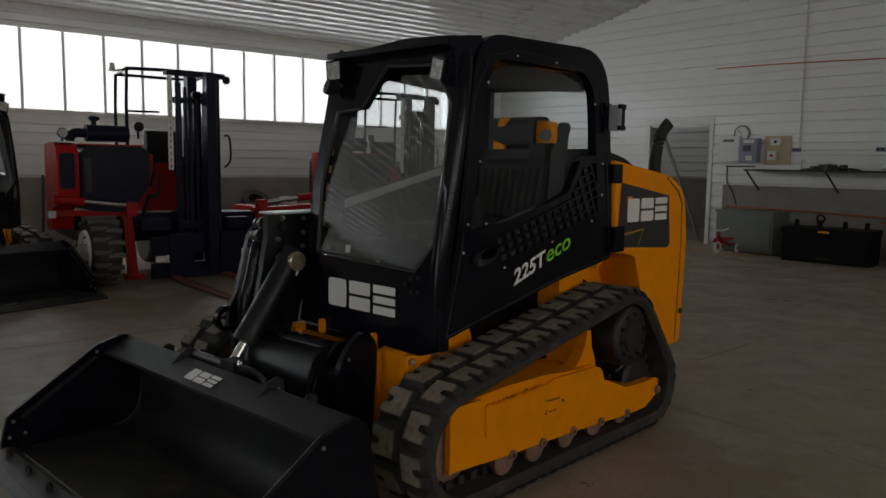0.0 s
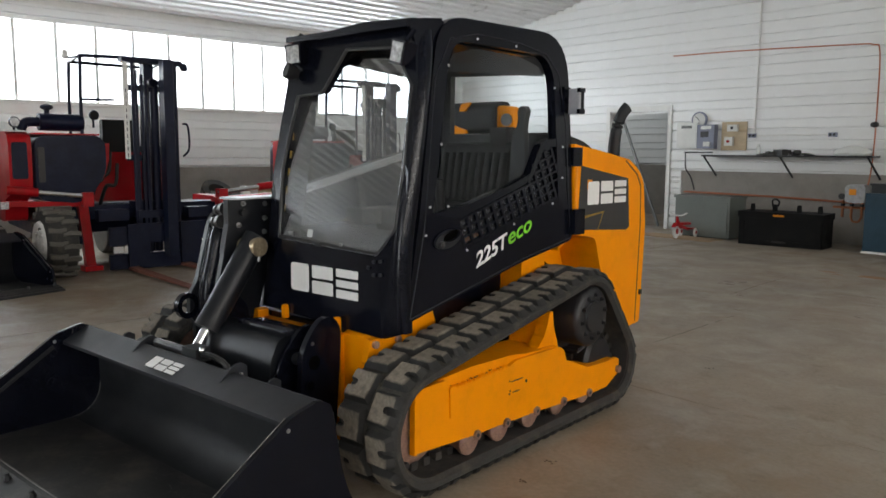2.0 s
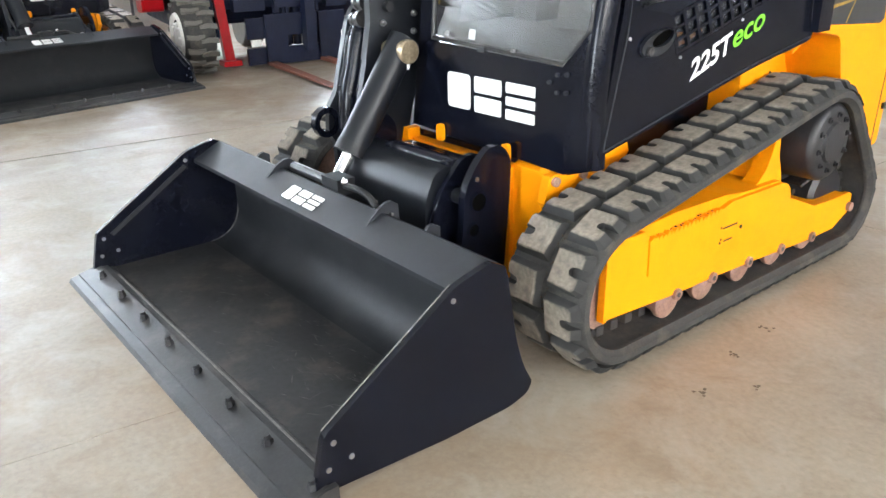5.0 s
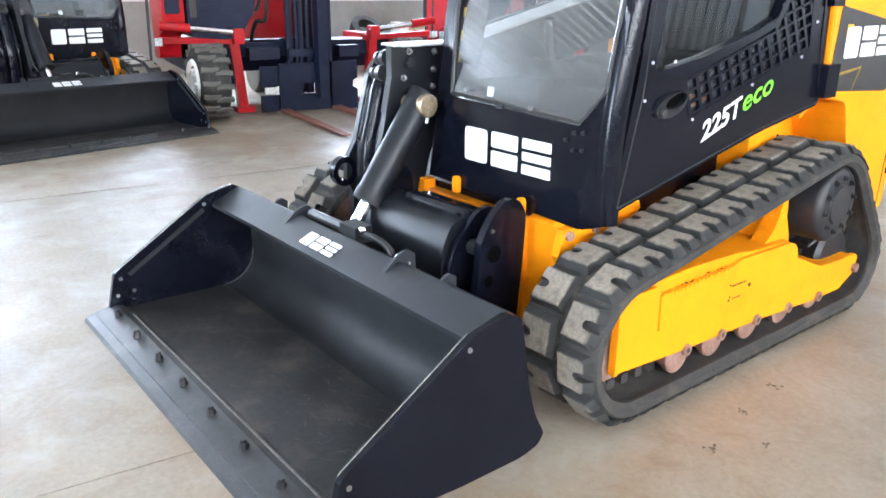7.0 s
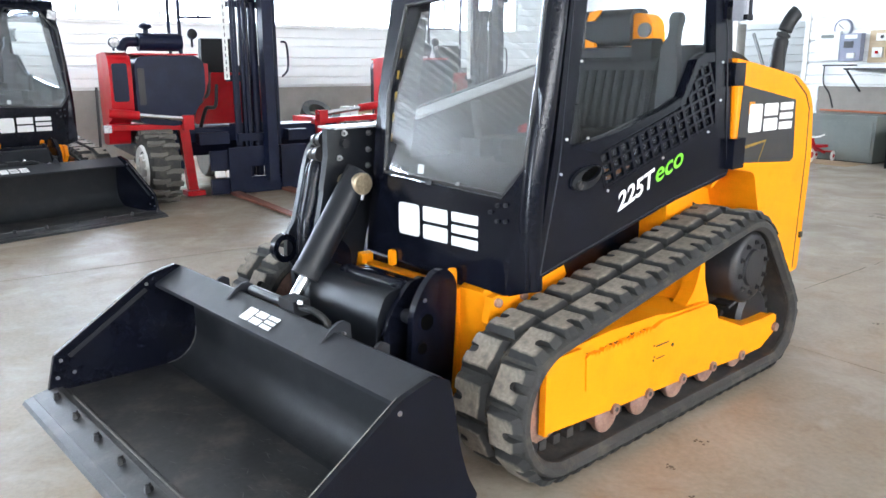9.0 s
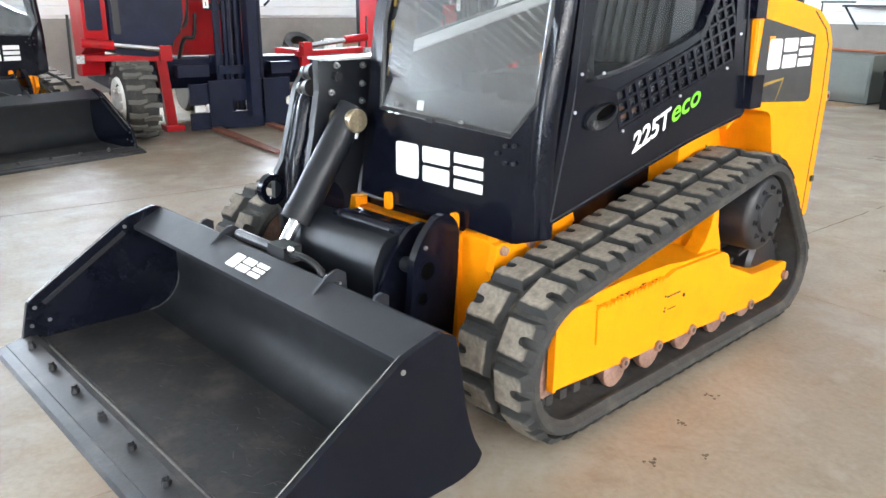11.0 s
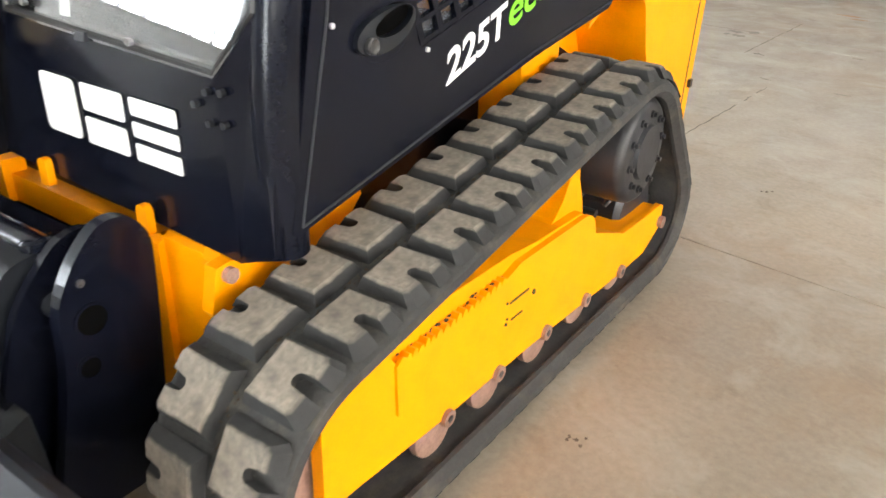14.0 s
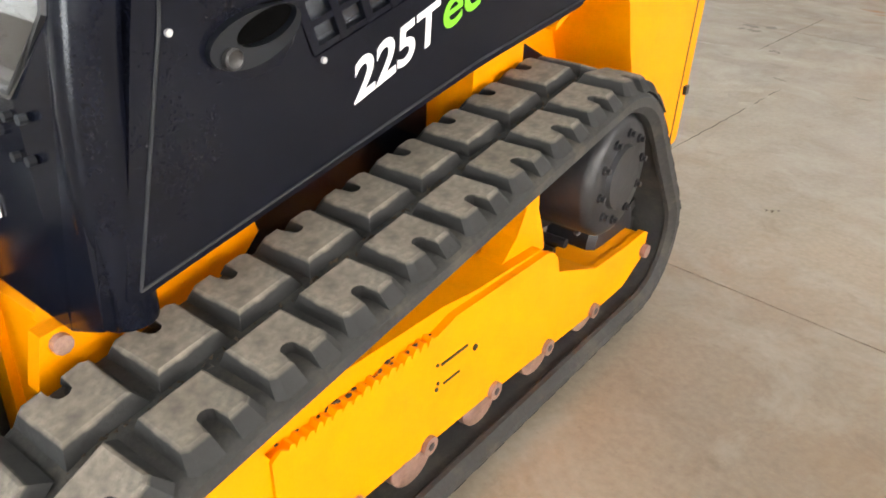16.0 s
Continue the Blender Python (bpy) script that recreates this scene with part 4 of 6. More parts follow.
part("window_sill", leaned(prism(band, "x", 0.868, 0.9115, 0.003)), BLACK, cab, "black band between window and guard")
part("door_glass", leaned(prism([(0.19, 1.115), (0.42, 1.135), (0.93, 1.265), (1.06, 1.435), (1.19, 1.45), (1.125, 1.770), (1.07, 1.766), (0.352, 1.730), (0.24, 1.30)], "x", 0.884, 0.888)), GLASS, cab, "clear door glass").visible_shadow = False
# darkened glass added in place of the roof lining seen through a clear pane
part("lining_strip", leaned(prism([(0.354, 1.735), (1.07, 1.771), (1.122, 1.775), (1.075, 1.82), (0.90, 1.855), (0.55, 1.855), (0.40, 1.815)], "x", 0.884, 0.888)), LINING_DIM, cab, "darkened upper glass, added in place of the grey roof lining").visible_shadow = False
outline = [(0.055, 0.690), (0.872, 0.868), (1.305, 0.938), (1.285, 1.20), (1.28, 1.54), (1.225, 1.79), (1.11, 1.885), (0.90, 1.912), (0.55, 1.917), (0.36, 1.875), (0.25, 1.70), (0.14, 1.05)]
part("door_seam", leaned(tube([(0.914, y, z) for y, z in outline + outline[:1]], 0.0028, 6)), BLACK_DULL, cab)
for y, z in ((0.18, 1.155), (0.299, 1.153), (0.427, 0.950), (0.786, 1.044), (1.127, 1.129), (1.227, 1.259), (0.151, 1.036), (0.27, 1.42), (0.34, 1.76), (0.55, 1.895), (0.85, 1.895), (1.18, 1.72), (1.24, 1.42)):
    part("rivet", leaned(cyl((0.912, y, z), (0.918, y, z), 0.0052, seg=10, w=0.0012)), RIVET, cab)
# guard below the window: a slanted lattice over a dusty sheet
GUARD = [(0.414, 0.965), (0.36, 1.089), (0.79, 1.207), (0.945, 1.257), (1.06, 1.402), (1.135, 1.425), (1.182, 1.165)]
COL, ROW, FOOT = Vector((0.0628, 0.0163)), Vector((-0.0165, 0.0395)), Vector((0.416, 0.966))


def in_guard(p):
    inside = False
    for (y0, z0), (y1, z1) in zip(GUARD, GUARD[1:] + GUARD[:1]):
        if (z0 > p.y) != (z1 > p.y) and p.x < y0 + (p.y - z0) * (y1 - y0) / (z1 - z0):
            inside = not inside
    return inside


part("guard_sheet", leaned(prism(GUARD, "x", 0.894, 0.897)), DUSTY_SHEET, cab, "dusty clear sheet behind the guard").visible_shadow = False
cells = [(i, j) for i in range(13) for j in range(9) if in_guard(FOOT + COL * (i + 0.5) + ROW * (j + 0.5))]


def guard_bar(a, b, across):
    """A flat bar from a to b; across: half its width."""
    part("guard_bar", leaned(prism([tuple(a - across), tuple(b - across), tuple(b + across), tuple(a + across)], "x", 0.900, 0.912, 0.002)), BLACK, cab)


for i in range(14):
    rows = [j for k, j in cells if k in (i, i - 1)]
    if rows:
        guard_bar(FOOT + COL * i + ROW * (min(rows) - 0.15), FOOT + COL * i + ROW * (max(rows) + 1.15), COL * 0.135)
for j in range(10):
    cols = [i for i, k in cells if k in (j, j - 1)]
    if cols:
        guard_bar(FOOT + ROW * j + COL * (min(cols) - 0.1), FOOT + ROW * j + COL * (max(cols) + 1.1), ROW * 0.12)
# handle in its shallow dish
handle = part("door_handle", turned([(0, 0.02), (0.0, 0.052), (0.003, 0.060), (0.0062, 0.064), (0.0062, 0.066), (0.0, 0.070)], (0, 0, 0), (1, 0, 0), 36), BLACK, cab, "black oval door handle in a shallow dish", smooth=True)
handle.data.transform(Matrix.Translation((0.9075, 0.300, 0.997)) @ Matrix.Rotation(radians(14), 4, "X") @ Matrix.Diagonal((1, 1.12, 0.72, 1)))
GRIP = Matrix.Translation((0.9125, 0.290, 1.013)) @ Matrix.Rotation(radians(13), 4, "X")
oval = [(math.cos(2 * math.pi * k / 32), math.sin(2 * math.pi * k / 32)) for k in range(32)]
grip = bevel(ring_prism([(0.087 * u, 0.037 * v * (1 - 0.12 * u)) for u, v in oval], [(0.018 + 0.060 * u, 0.009 + 0.023 * v) for u, v in oval], "x", 0.0, 0.020), 0.006, 3, 40)
for v in grip.verts:
    v.co.x -= 1.1 * v.co.y * v.co.y
grip.transform(GRIP)
part("grip", grip, BLACK_GLOSS, handle, "moulded pull with a finger opening", smooth=True)
# flat black oval stands for the shade in the finger opening
hollow = prism([(0.018 + 0.060 * u, 0.009 + 0.026 * v) for u, v in oval], "x", 0.0005, 0.002)
hollow.transform(GRIP)
part("finger_hole", hollow, HOLE_SHADE, handle)
part("key_barrel", turned([(0, 0.004), (0, 0.015), (0.010, 0.016), (0.013, 0.013), (0.011, 0.010), (0.011, 0.002)], (0.926, 0.236, 0.990), (1, 0, 0), 20), STEEL_WORN, handle, smooth=True)
ca, sa = math.cos(radians(18.5)), math.sin(radians(18.5))
LET = Matrix(((0, 0, 1, 0.9145), (ca, 0.03, 0, 0.497), (sa, 1.0, 0, 0.862), (0, 0, 0, 1)))
lettering("225T", 0.070, 0.0008, WHITE_DECAL, LET, cab, "white model number", 0.232 / ca, bold=0.0022)
LET2 = LET.copy()
LET2.translation = Vector((0.9145, 0.742, 0.944))
lettering("eco", 0.080, 0.0008, GREEN_DECAL, LET2, cab, "green lettering", 0.195 / ca, bold=0.0014)

front_frame = part("cab_front", raked(bevel(ring_prism(
    [(-0.03, 0.635), (0.80, 0.60), (0.895, 0.64), (0.900, 1.30), (0.885, 1.68), (0.838, 1.915), (0.44, 1.92), (0.20, 1.92), (0.045, 1.915), (0.0, 1.30)],
    [(0.10, 0.985), (0.772, 0.960), (0.860, 1.07), (0.868, 1.35), (0.862, 1.66), (0.735, 1.825), (0.43, 1.842), (0.295, 1.655), (0.12, 1.645), (0.065, 1.30)],
    "y", 0.0, 0.045), 0.008, 2, 20)), BLACK, loader, "black front frame of the cab")
part("windshield", raked(prism([(0.09, 0.975), (0.775, 0.95), (0.868, 1.065), (0.877, 1.35), (0.871, 1.665), (0.742, 1.835), (0.43, 1.852), (0.29, 1.665), (0.11, 1.655), (0.055, 1.30)], "y", -0.004, 0.002), 0.23), WINDSCREEN, front_frame, "clear front windscreen").visible_shadow = False
part("seal", raked(tube([(u, 0.004, w) for u, w in ((0.10, 0.985), (0.772, 0.960), (0.860, 1.07), (0.868, 1.35), (0.862, 1.66), (0.735, 1.825), (0.43, 1.842), (0.295, 1.655), (0.12, 1.645), (0.065, 1.30), (0.10, 0.985))], 0.009, 8)), HOSE, front_frame)
for k in range(6):
    part("hazard_mark", raked(box(0.080, 0.094, 0.024, 0.0255, 1.10 + 0.085 * k, 1.135 + 0.085 * k)), FADED_DECAL, front_frame)
part("pillar", tube(bend([(0.868, 0.055, 0.63), (0.872, 0.052, 0.95), (0.872, 0.105, 1.30), (0.862, 0.165, 1.64), (0.842, 0.205, 1.80), (0.80, 0.25, 1.915)], 6), 0.044, 18), BLACK, front_frame, "glossy rounded corner pillar", smooth=True)
for x, z in ((0.757, 0.925), (0.757, 0.868), (0.797, 0.930), (0.797, 0.872), (0.722, 0.897), (0.20, 1.01), (0.55, 0.98)):
    part("bolt", cyl((x, 0.003, z), (x, -0.008, z), 0.0075, seg=8, w=0.002), BLACK_DULL if z < 0.95 else BOLT, front_frame)
part("sticker", raked(box(0.30, 0.335, 0.005, 0.0065, 0.995, 1.03)), PLASTIC, front_frame, "small pale sticker")
part("latch", raked(box(0.375, 0.41, -0.012, 0.006, 0.960, 0.978, 0.004)), BLACK_DULL, front_frame)
part("lower_apron", raked(prism([(-0.03, 0.63), (0.80, 0.595), (0.90, 0.63), (0.90, 0.70), (-0.03, 0.70)], "y", 0.02, 0.06, 0.01)), BLACK, front_frame)
FRONT = Matrix(((1, 0, 0, 0.20), (0, 0, -1, -0.001), (0, 1, 0, 0.742), (0, 0, 0, 1)))
block_mark(front_frame, FRONT, 0.46, 0.130, WHITE_DECAL)
roof = part("cab_roof", prism(rounded([(0.045, 1.87), (0.05, 1.945), (0.44, 1.975), (0.79, 1.96), (0.842, 1.87)], 0.05), "y", 0.25, 1.10, 0.03, 3), BLACK, loader, "black cab roof", smooth=True)
part("visor", prism([(0.10, 1.897), (0.10, 1.922), (0.20, 1.943), (0.32, 1.958), (0.32, 1.90)], "x", 0.06, 0.850, 0.006, 2), BLACK, roof)
part("cheek", prism([(0.115, 1.905), (0.25, 1.945), (0.33, 1.945), (0.30, 1.80), (0.205, 1.74)], "x", 0.838, 0.852, 0.004), BLACK, roof)
for x, y, z, turn, tilt in ((0.815, 0.085, 1.795, -12, 14), (0.135, 0.085, 1.835, 8, -4)):
    at = Matrix.Translation((x, y, z)) @ Matrix.Rotation(radians(tilt), 4, "Y") @ Matrix.Rotation(radians(turn), 4, "Z")
    lamp = part("work_light", bevel(add_prism(bmesh.new(), [(-0.046, -0.050), (0.046, -0.050), (0.050, 0.050), (-0.050, 0.050)], "y", -0.005, 0.065, [(-0.034, -0.036), (0.034, -0.036), (0.038, 0.040), (-0.038, 0.040)]), 0.010, 2), BLACK, roof, "square work light")
    lamp.data.transform(at)
    part("lens", box(-0.038, 0.038, -0.009, -0.002, -0.040, 0.040, 0.008, m=at), LAMP_GLASS, lamp, "clear ribbed lens")
    part("bracket", tube([at @ Vector((0, 0.03, 0.05)), at @ Vector((0, 0.06, 0.10))], 0.012), BLACK, lamp)
part("horn", turned([(0, 0.02), (0.0, 0.036), (0.03, 0.040), (0.06, 0.026), (0.06, 0.01)], (0.105, 0.06, 1.765), (0.3, 1, -0.3), 18), SEAT, roof, smooth=True)
# boom side and rear of the cab
part("cab_side", bevel(ring_prism(
    [(0.03, 0.66), (1.30, 0.70), (1.31, 1.55), (1.25, 1.90), (0.55, 1.95), (0.22, 1.85)],
    [(0.20, 1.02), (1.15, 1.02), (1.17, 1.55), (1.12, 1.80), (0.55, 1.84), (0.34, 1.76)], "x", -0.01, 0.03), 0.006), BLACK, loader, "black cab frame on the boom side")
# trim grey is raised to paint in the haze of the dusty door glass
part("cab_rear", bevel(ring_prism(
    [(0.0, 0.95), (0.88, 0.95), (0.88, 1.45), (0.80, 1.93), (0.08, 1.93), (0.0, 1.45)],
    [(0.10, 1.49), (0.78, 1.485), (0.782, 1.50), (0.776, 1.804), (0.10, 1.828), (0.098, 1.50)], "y", 1.265, 1.305), 0.006), CAB_TRIM, loader, "rear frame of the cab, greyed for the haze of the glass")
part("cab_floor", box(0.0, 0.66, 0.06, 1.27, 0.665, 0.74), BLACK_DULL, loader)
mirror = part("mirror", box(0.905, 0.966, 1.268, 1.315, 1.59, 1.72, 0.016, 3), MIRROR_GREY, loader, "small grey side mirror")
part("side_rim", box(0.964, 0.970, 1.290, 1.315, 1.59, 1.72, 0.002), BLACK, mirror)
for z in (1.592, 1.700):
    part("clip", box(0.958, 0.976, 1.262, 1.315, z, z + 0.022, 0.004), BLACK, mirror)
part("glass", box(0.912, 0.960, 1.2655, 1.2675, 1.60, 1.71), MIRROR_GREY, mirror, "pale mirror back")
part("arm", tube([(0.845, 1.28, 1.66), (0.96, 1.28, 1.66)], 0.012), BLACK, mirror)
part("clamp", box(0.85, 0.89, 1.25, 1.31, 1.60, 1.73, 0.008), BLACK, mirror)
# seat and controls
seat = part("seat", prism(rounded([(0.55, 0.98), (0.55, 1.10), (1.02, 1.12), (1.10, 1.445), (1.20, 1.445), (1.16, 0.98)], 0.04), "x", 0.20, 0.66, 0.04, 3), SEAT, loader, "black operator seat", smooth=True)
for k in range(9):                              # upright channels of the backrest
    x = 0.225 + 0.051 * k
    part("flute", tube([(x, 1.032, 1.13), (x, 1.055, 1.24), (x, 1.088, 1.385)], 0.024, 10), SEAT, seat, smooth=True)
part("head_block", prism(rounded([(1.10, 1.40), (1.10, 1.525), (1.19, 1.525), (1.19, 1.40)], 0.02), "x", 0.52, 0.625, 0.012, 2), SEAT, seat, smooth=True)
console = part("side_console", box(0.68, 0.82, 0.90, 1.20, 0.90, 1.17, 0.03, 3), SEAT, loader, smooth=True)
lever_line = [(0.70, 1.15), (0.715, 1.38), (0.722, 1.49), (0.752, 1.525), (0.757, 1.56), (0.752, 1.60), (0.768, 1.624), (0.796, 1.624), (0.810, 1.598), (0.797, 1.555), (0.793, 1.50), (0.805, 1.38), (0.805, 1.15)]
part("control_arm", prism(rounded(lever_line, 0.012, 3), "y", 1.025, 1.065, 0.008, 2), CAB_TRIM, console, "grey control arm with a grip", smooth=True)
for x in (0.18, 0.72):
    lever = part("control_pod", box(x - 0.06, x + 0.06, 0.42, 0.80, 1.02, 1.10, 0.03, 3), SEAT, loader, smooth=True)
    part("joystick", tube([(x, 0.48, 1.08), (x, 0.45, 1.26)], 0.022, 10), SEAT, lever)
slats = bmesh.new()
for k in range(7):
    add_box(slats, 0.30 + 0.05 * k, 0.325 + 0.05 * k, 1.225, 1.245, 1.0, 1.44)
part("seat_guard", slats, HOSE, loader)

# boom, cylinder and coupler
def boom_plate(name, poly, x0, x1, label=""):
    return part(name, prism(rounded(poly, 0.03, 3), "x", x0, x1, 0.004), BLACK_GLOSS, loader, label)


outer = [(1.45, 1.43), (0.22, 1.14), (0.02, 1.13), (-0.06, 1.095), (-0.103, 1.04), (-0.15, 0.865), (-0.185, 0.735), (-0.225, 0.685), (-0.23, 0.575), (-0.20, 0.54), (-0.19, 0.26), (-0.05, 0.26), (0.06, 0.70), (0.22, 0.93), (1.45, 1.20)]
inner = [(1.45, 1.448), (0.20, 1.157), (-0.145, 1.155), (-0.145, 1.04), (-0.175, 0.90), (-0.26, 0.55), (-0.22, 0.28), (-0.05, 0.26), (0.04, 0.70), (0.16, 0.93), (1.45, 1.20)]
boom = boom_plate("boom", inner, -0.115, -0.085, "black single-sided lift boom")
part("outer_plate", prism(rounded(outer, 0.03, 3), "x", -0.345, -0.315, 0.004), BLACK_GLOSS, boom)
circle = [(math.cos(2 * math.pi * k / 28), math.sin(2 * math.pi * k / 28)) for k in range(28)]
part("eye", bevel(ring_prism([(-0.236 + 0.060 * u, 0.625 + 0.064 * v) for u, v in circle], [(-0.236 + 0.036 * u, 0.625 + 0.038 * v) for u, v in circle], "x", -0.348, -0.312), 0.004, 1, 40), BLACK, boom, "open lifting eye", smooth=True)
part("top_plate", prism([(1.44, 1.424), (0.22, 1.138), (0.02, 1.13), (0.02, 1.12), (0.22, 1.128), (1.44, 1.412)], "x", -0.315, -0.115), BLACK, boom)
# pale colour paints the windows' reflection along the top of the black boom
part("cap_plate", prism([(1.45, 1.452), (0.20, 1.159), (-0.145, 1.157), (-0.145, 1.166), (0.20, 1.168), (1.45, 1.462)], "x", -0.16, -0.02), PALE_STEEL, boom, "pale top plate, window reflection put into its colour")
part("edge_strip", prism([(-0.150, 1.155), (-0.150, 1.04), (-0.180, 0.90), (-0.172, 0.90), (-0.140, 1.04), (-0.140, 1.155)], "x", -0.120, -0.083), BLACK_DULL, boom)
part("web", prism([(0.10, 1.05), (-0.02, 0.93), (-0.10, 0.74), (-0.12, 0.30), (-0.08, 0.30), (-0.05, 0.72), (0.04, 0.90), (0.14, 1.0)], "x", -0.316, -0.114), BLACK_DULL, boom)
for y, z in ((-0.064, 1.134), (0.063, 1.129), (0.059, 1.058), (-0.092, 1.032), (0.055, 0.99)):
    bolt = part("bolt", cyl((-0.085, y, z), (-0.080, y, z), 0.013, seg=14, w=0.002), BOLT, boom)
    part("hex_head", cyl((-0.079, y, z), (-0.066, y, z), 0.0075, seg=6, w=0.001), BOLT, bolt)
part("pin_cap", cyl((-0.085, -0.07, 1.092), (-0.06, -0.07, 1.092), 0.019, seg=16, w=0.004), BLACK_DULL, boom, smooth=True)
for x, r in ((-0.155, 0.014), (-0.215, 0.042), (-0.285, 0.014)):
    part("pipe", tube(bend([(x, -0.02, 1.03), (x, -0.085, 1.015), (x, -0.120, 0.96), (x, -0.150, 0.84), (x, -0.180, 0.72), (x, -0.185, 0.55), (x, -0.175, 0.36)], 5), r, 14), BLACK, boom, smooth=True)
for z, y in ((1.095, -0.085), (1.035, -0.105)):
    elbow = part("elbow", turned([(0, 0.012), (0, 0.026), (0.03, 0.030), (0.035, 0.022), (0.06, 0.022), (0.065, 0.034), (0.10, 0.034), (0.10, 0.012)], (-0.27, y, z), (1, -0.15, 0.1), 16), STEEL_WORN, boom, smooth=True)
    part("fitting_nut", cyl((-0.235, y + 0.002, z - 0.028), (-0.235, y - 0.01, z - 0.062), 0.024, seg=6, w=0.003), STEEL_WORN, elbow)
part("hose_clip", box(-0.30, -0.13, -0.185, -0.165, 0.745, 0.775, 0.006), BLACK, boom)

pivot = part("boom_pivot", prism(rounded([(1.42, 1.22), (1.42, 1.40), (1.80, 1.470), (1.97, 1.525), (1.97, 1.36)], 0.03), "x", -0.345, -0.085, 0.008), BLACK_DULL, loader, "black boom pivot behind the cab")
part("cross_tube", prism(rounded([(1.80, 1.515), (1.80, 1.69), (1.84, 1.722), (1.95, 1.722), (1.98, 1.69), (1.98, 1.515)], 0.04), "x", -0.46, 0.02, 0.02, 2), BLACK_DULL, pivot, "black cross tube", smooth=True)
end_line = [(-0.045, 1.40), (-0.03, 1.56), (0.0, 1.65), (0.03, 1.695), (0.09, 1.69), (0.135, 1.65), (0.15, 1.59), (0.15, 1.40)]
end_plate = part("end_plate", prism(rounded(end_line, 0.03, 4), "y", 1.83, 1.95, 0.012, 2), YELLOW, pivot, "yellow rounded end casting", smooth=True)
part("pin", cyl((0.10, 1.832, 1.60), (0.10, 1.815, 1.60), 0.040, seg=20, w=0.004), GREY_BAR, end_plate)
part("lower_plate", prism(rounded([(-0.46, 1.48), (-0.46, 1.555), (-0.32, 1.572), (-0.20, 1.535), (-0.20, 1.48)], 0.012, 3), "y", 1.775, 1.798, 0.005), YELLOW, pivot)
part("upper_plate", prism(rounded([(-0.27, 1.66), (-0.25, 1.71), (-0.17, 1.722), (-0.18, 1.70), (-0.22, 1.66)], 0.01, 3), "y", 1.785, 1.799, 0.003), YELLOW, pivot)

PIN, ROD = Vector((-0.005, -0.075, 0.935)), Vector((-0.005, -0.40, 0.475))
way = (ROD - PIN).normalized()
cylinder = part("bucket_cylinder", bevel(add_cyl(bmesh.new(), PIN - way * 0.05, PIN + way * 0.43, 0.060, seg=32), 0.006, 2, 50), BLACK_GLOSS, loader, "black bucket cylinder", smooth=True)
part("rod", cyl(PIN + way * 0.42, ROD, 0.026, seg=20), CHROME, cylinder, "chrome piston rod", smooth=True)
part("gland", cyl(PIN + way * 0.40, PIN + way * 0.445, 0.063, seg=28, w=0.004), BLACK_DULL, cylinder, smooth=True)
part("pin", turned([(0, 0.01), (0, 0.030), (0.13, 0.030), (0.13, 0.046), (0.175, 0.046), (0.18, 0.040), (0.18, 0.01)], (-0.115, PIN.y, PIN.z), (1, 0, 0), 26), ZINC, cylinder, "zinc-plated pivot pin", smooth=True)
part("pin_tag", tube([(0.055, PIN.y, PIN.z - 0.045), (0.054, PIN.y - 0.005, PIN.z - 0.068)], 0.007), BOLT, cylinder)
part("hose", tube(bend([(-0.06, -0.10, 0.86), (-0.075, -0.17, 0.76), (-0.08, -0.24, 0.64), (-0.07, -0.30, 0.55)]), 0.011), HOSE, cylinder)

barrel = [(-0.30, 0.20), (-0.338, 0.33), (-0.335, 0.50), (-0.29, 0.595), (-0.19, 0.612), (-0.12, 0.575), (-0.08, 0.48), (-0.08, 0.24)]
coupler = part("coupler", prism(rounded(barrel, 0.035, 4), "x", -0.06, 0.475, 0.010, 2), BLACK_GLOSS, loader, "black bucket coupler housing", smooth=True)
part("foot_plate", prism([(-0.43, 0.10), (-0.43, 0.30), (-0.34, 0.34), (-0.32, 0.12), (-0.10, 0.12), (-0.10, 0.10)], "x", -0.08, 0.56), BLACK_DULL, coupler)
ear = rounded([(-0.36, 0.06), (-0.315, 0.24), (-0.275, 0.40), (-0.268, 0.55), (-0.215, 0.635), (-0.16, 0.685), (-0.10, 0.685), (-0.055, 0.63), (-0.06, 0.50), (-0.08, 0.25), (-0.10, 0.06)], [0.02, 0.06, 0.08, 0.06, 0.08, 0.04, 0.04, 0.05, 0.1, 0.1, 0.02], 4)
for x in (0.575, -0.10):
    plate = part("ear_plate", prism(ear, "x", x, x + 0.030, 0.004), BLACK, coupler)
    for y, z, r in ((-0.207, 0.502, 0.032), (-0.229, 0.405, 0.022)):
        # solid black plug; its colour stands for the shade of an open hole
        part("bore", turned([(0, 0.004), (0, r), (0.0325, r), (0.0325, 0.004)], (x - 0.0012, y, z), (1, 0, 0), 22), HOLE_SHADE, plate)
        ring = [(math.cos(2 * math.pi * k / 22), math.sin(2 * math.pi * k / 22)) for k in range(22)]
        part("bore_edge", bevel(ring_prism([(y + (r + 0.004) * u, z + (r + 0.004) * v) for u, v in ring], [(y + (r - 0.001) * u, z + (r - 0.001) * v) for u, v in ring], "x", x + 0.026, x + 0.034), 0.0015), BLACK, plate, smooth=True)
    part("bolt", cyl((x + 0.029, -0.215, 0.585), (x + 0.035, -0.215, 0.585), 0.008, seg=8), BOLT, plate)
inner_ear = rounded([(-0.38, 0.10), (-0.36, 0.34), (-0.30, 0.52), (-0.20, 0.63), (-0.13, 0.645), (-0.08, 0.60), (-0.09, 0.10)], 0.05, 4)
part("inner_plate", prism(inner_ear, "x", 0.485, 0.507, 0.004), BLACK, coupler)
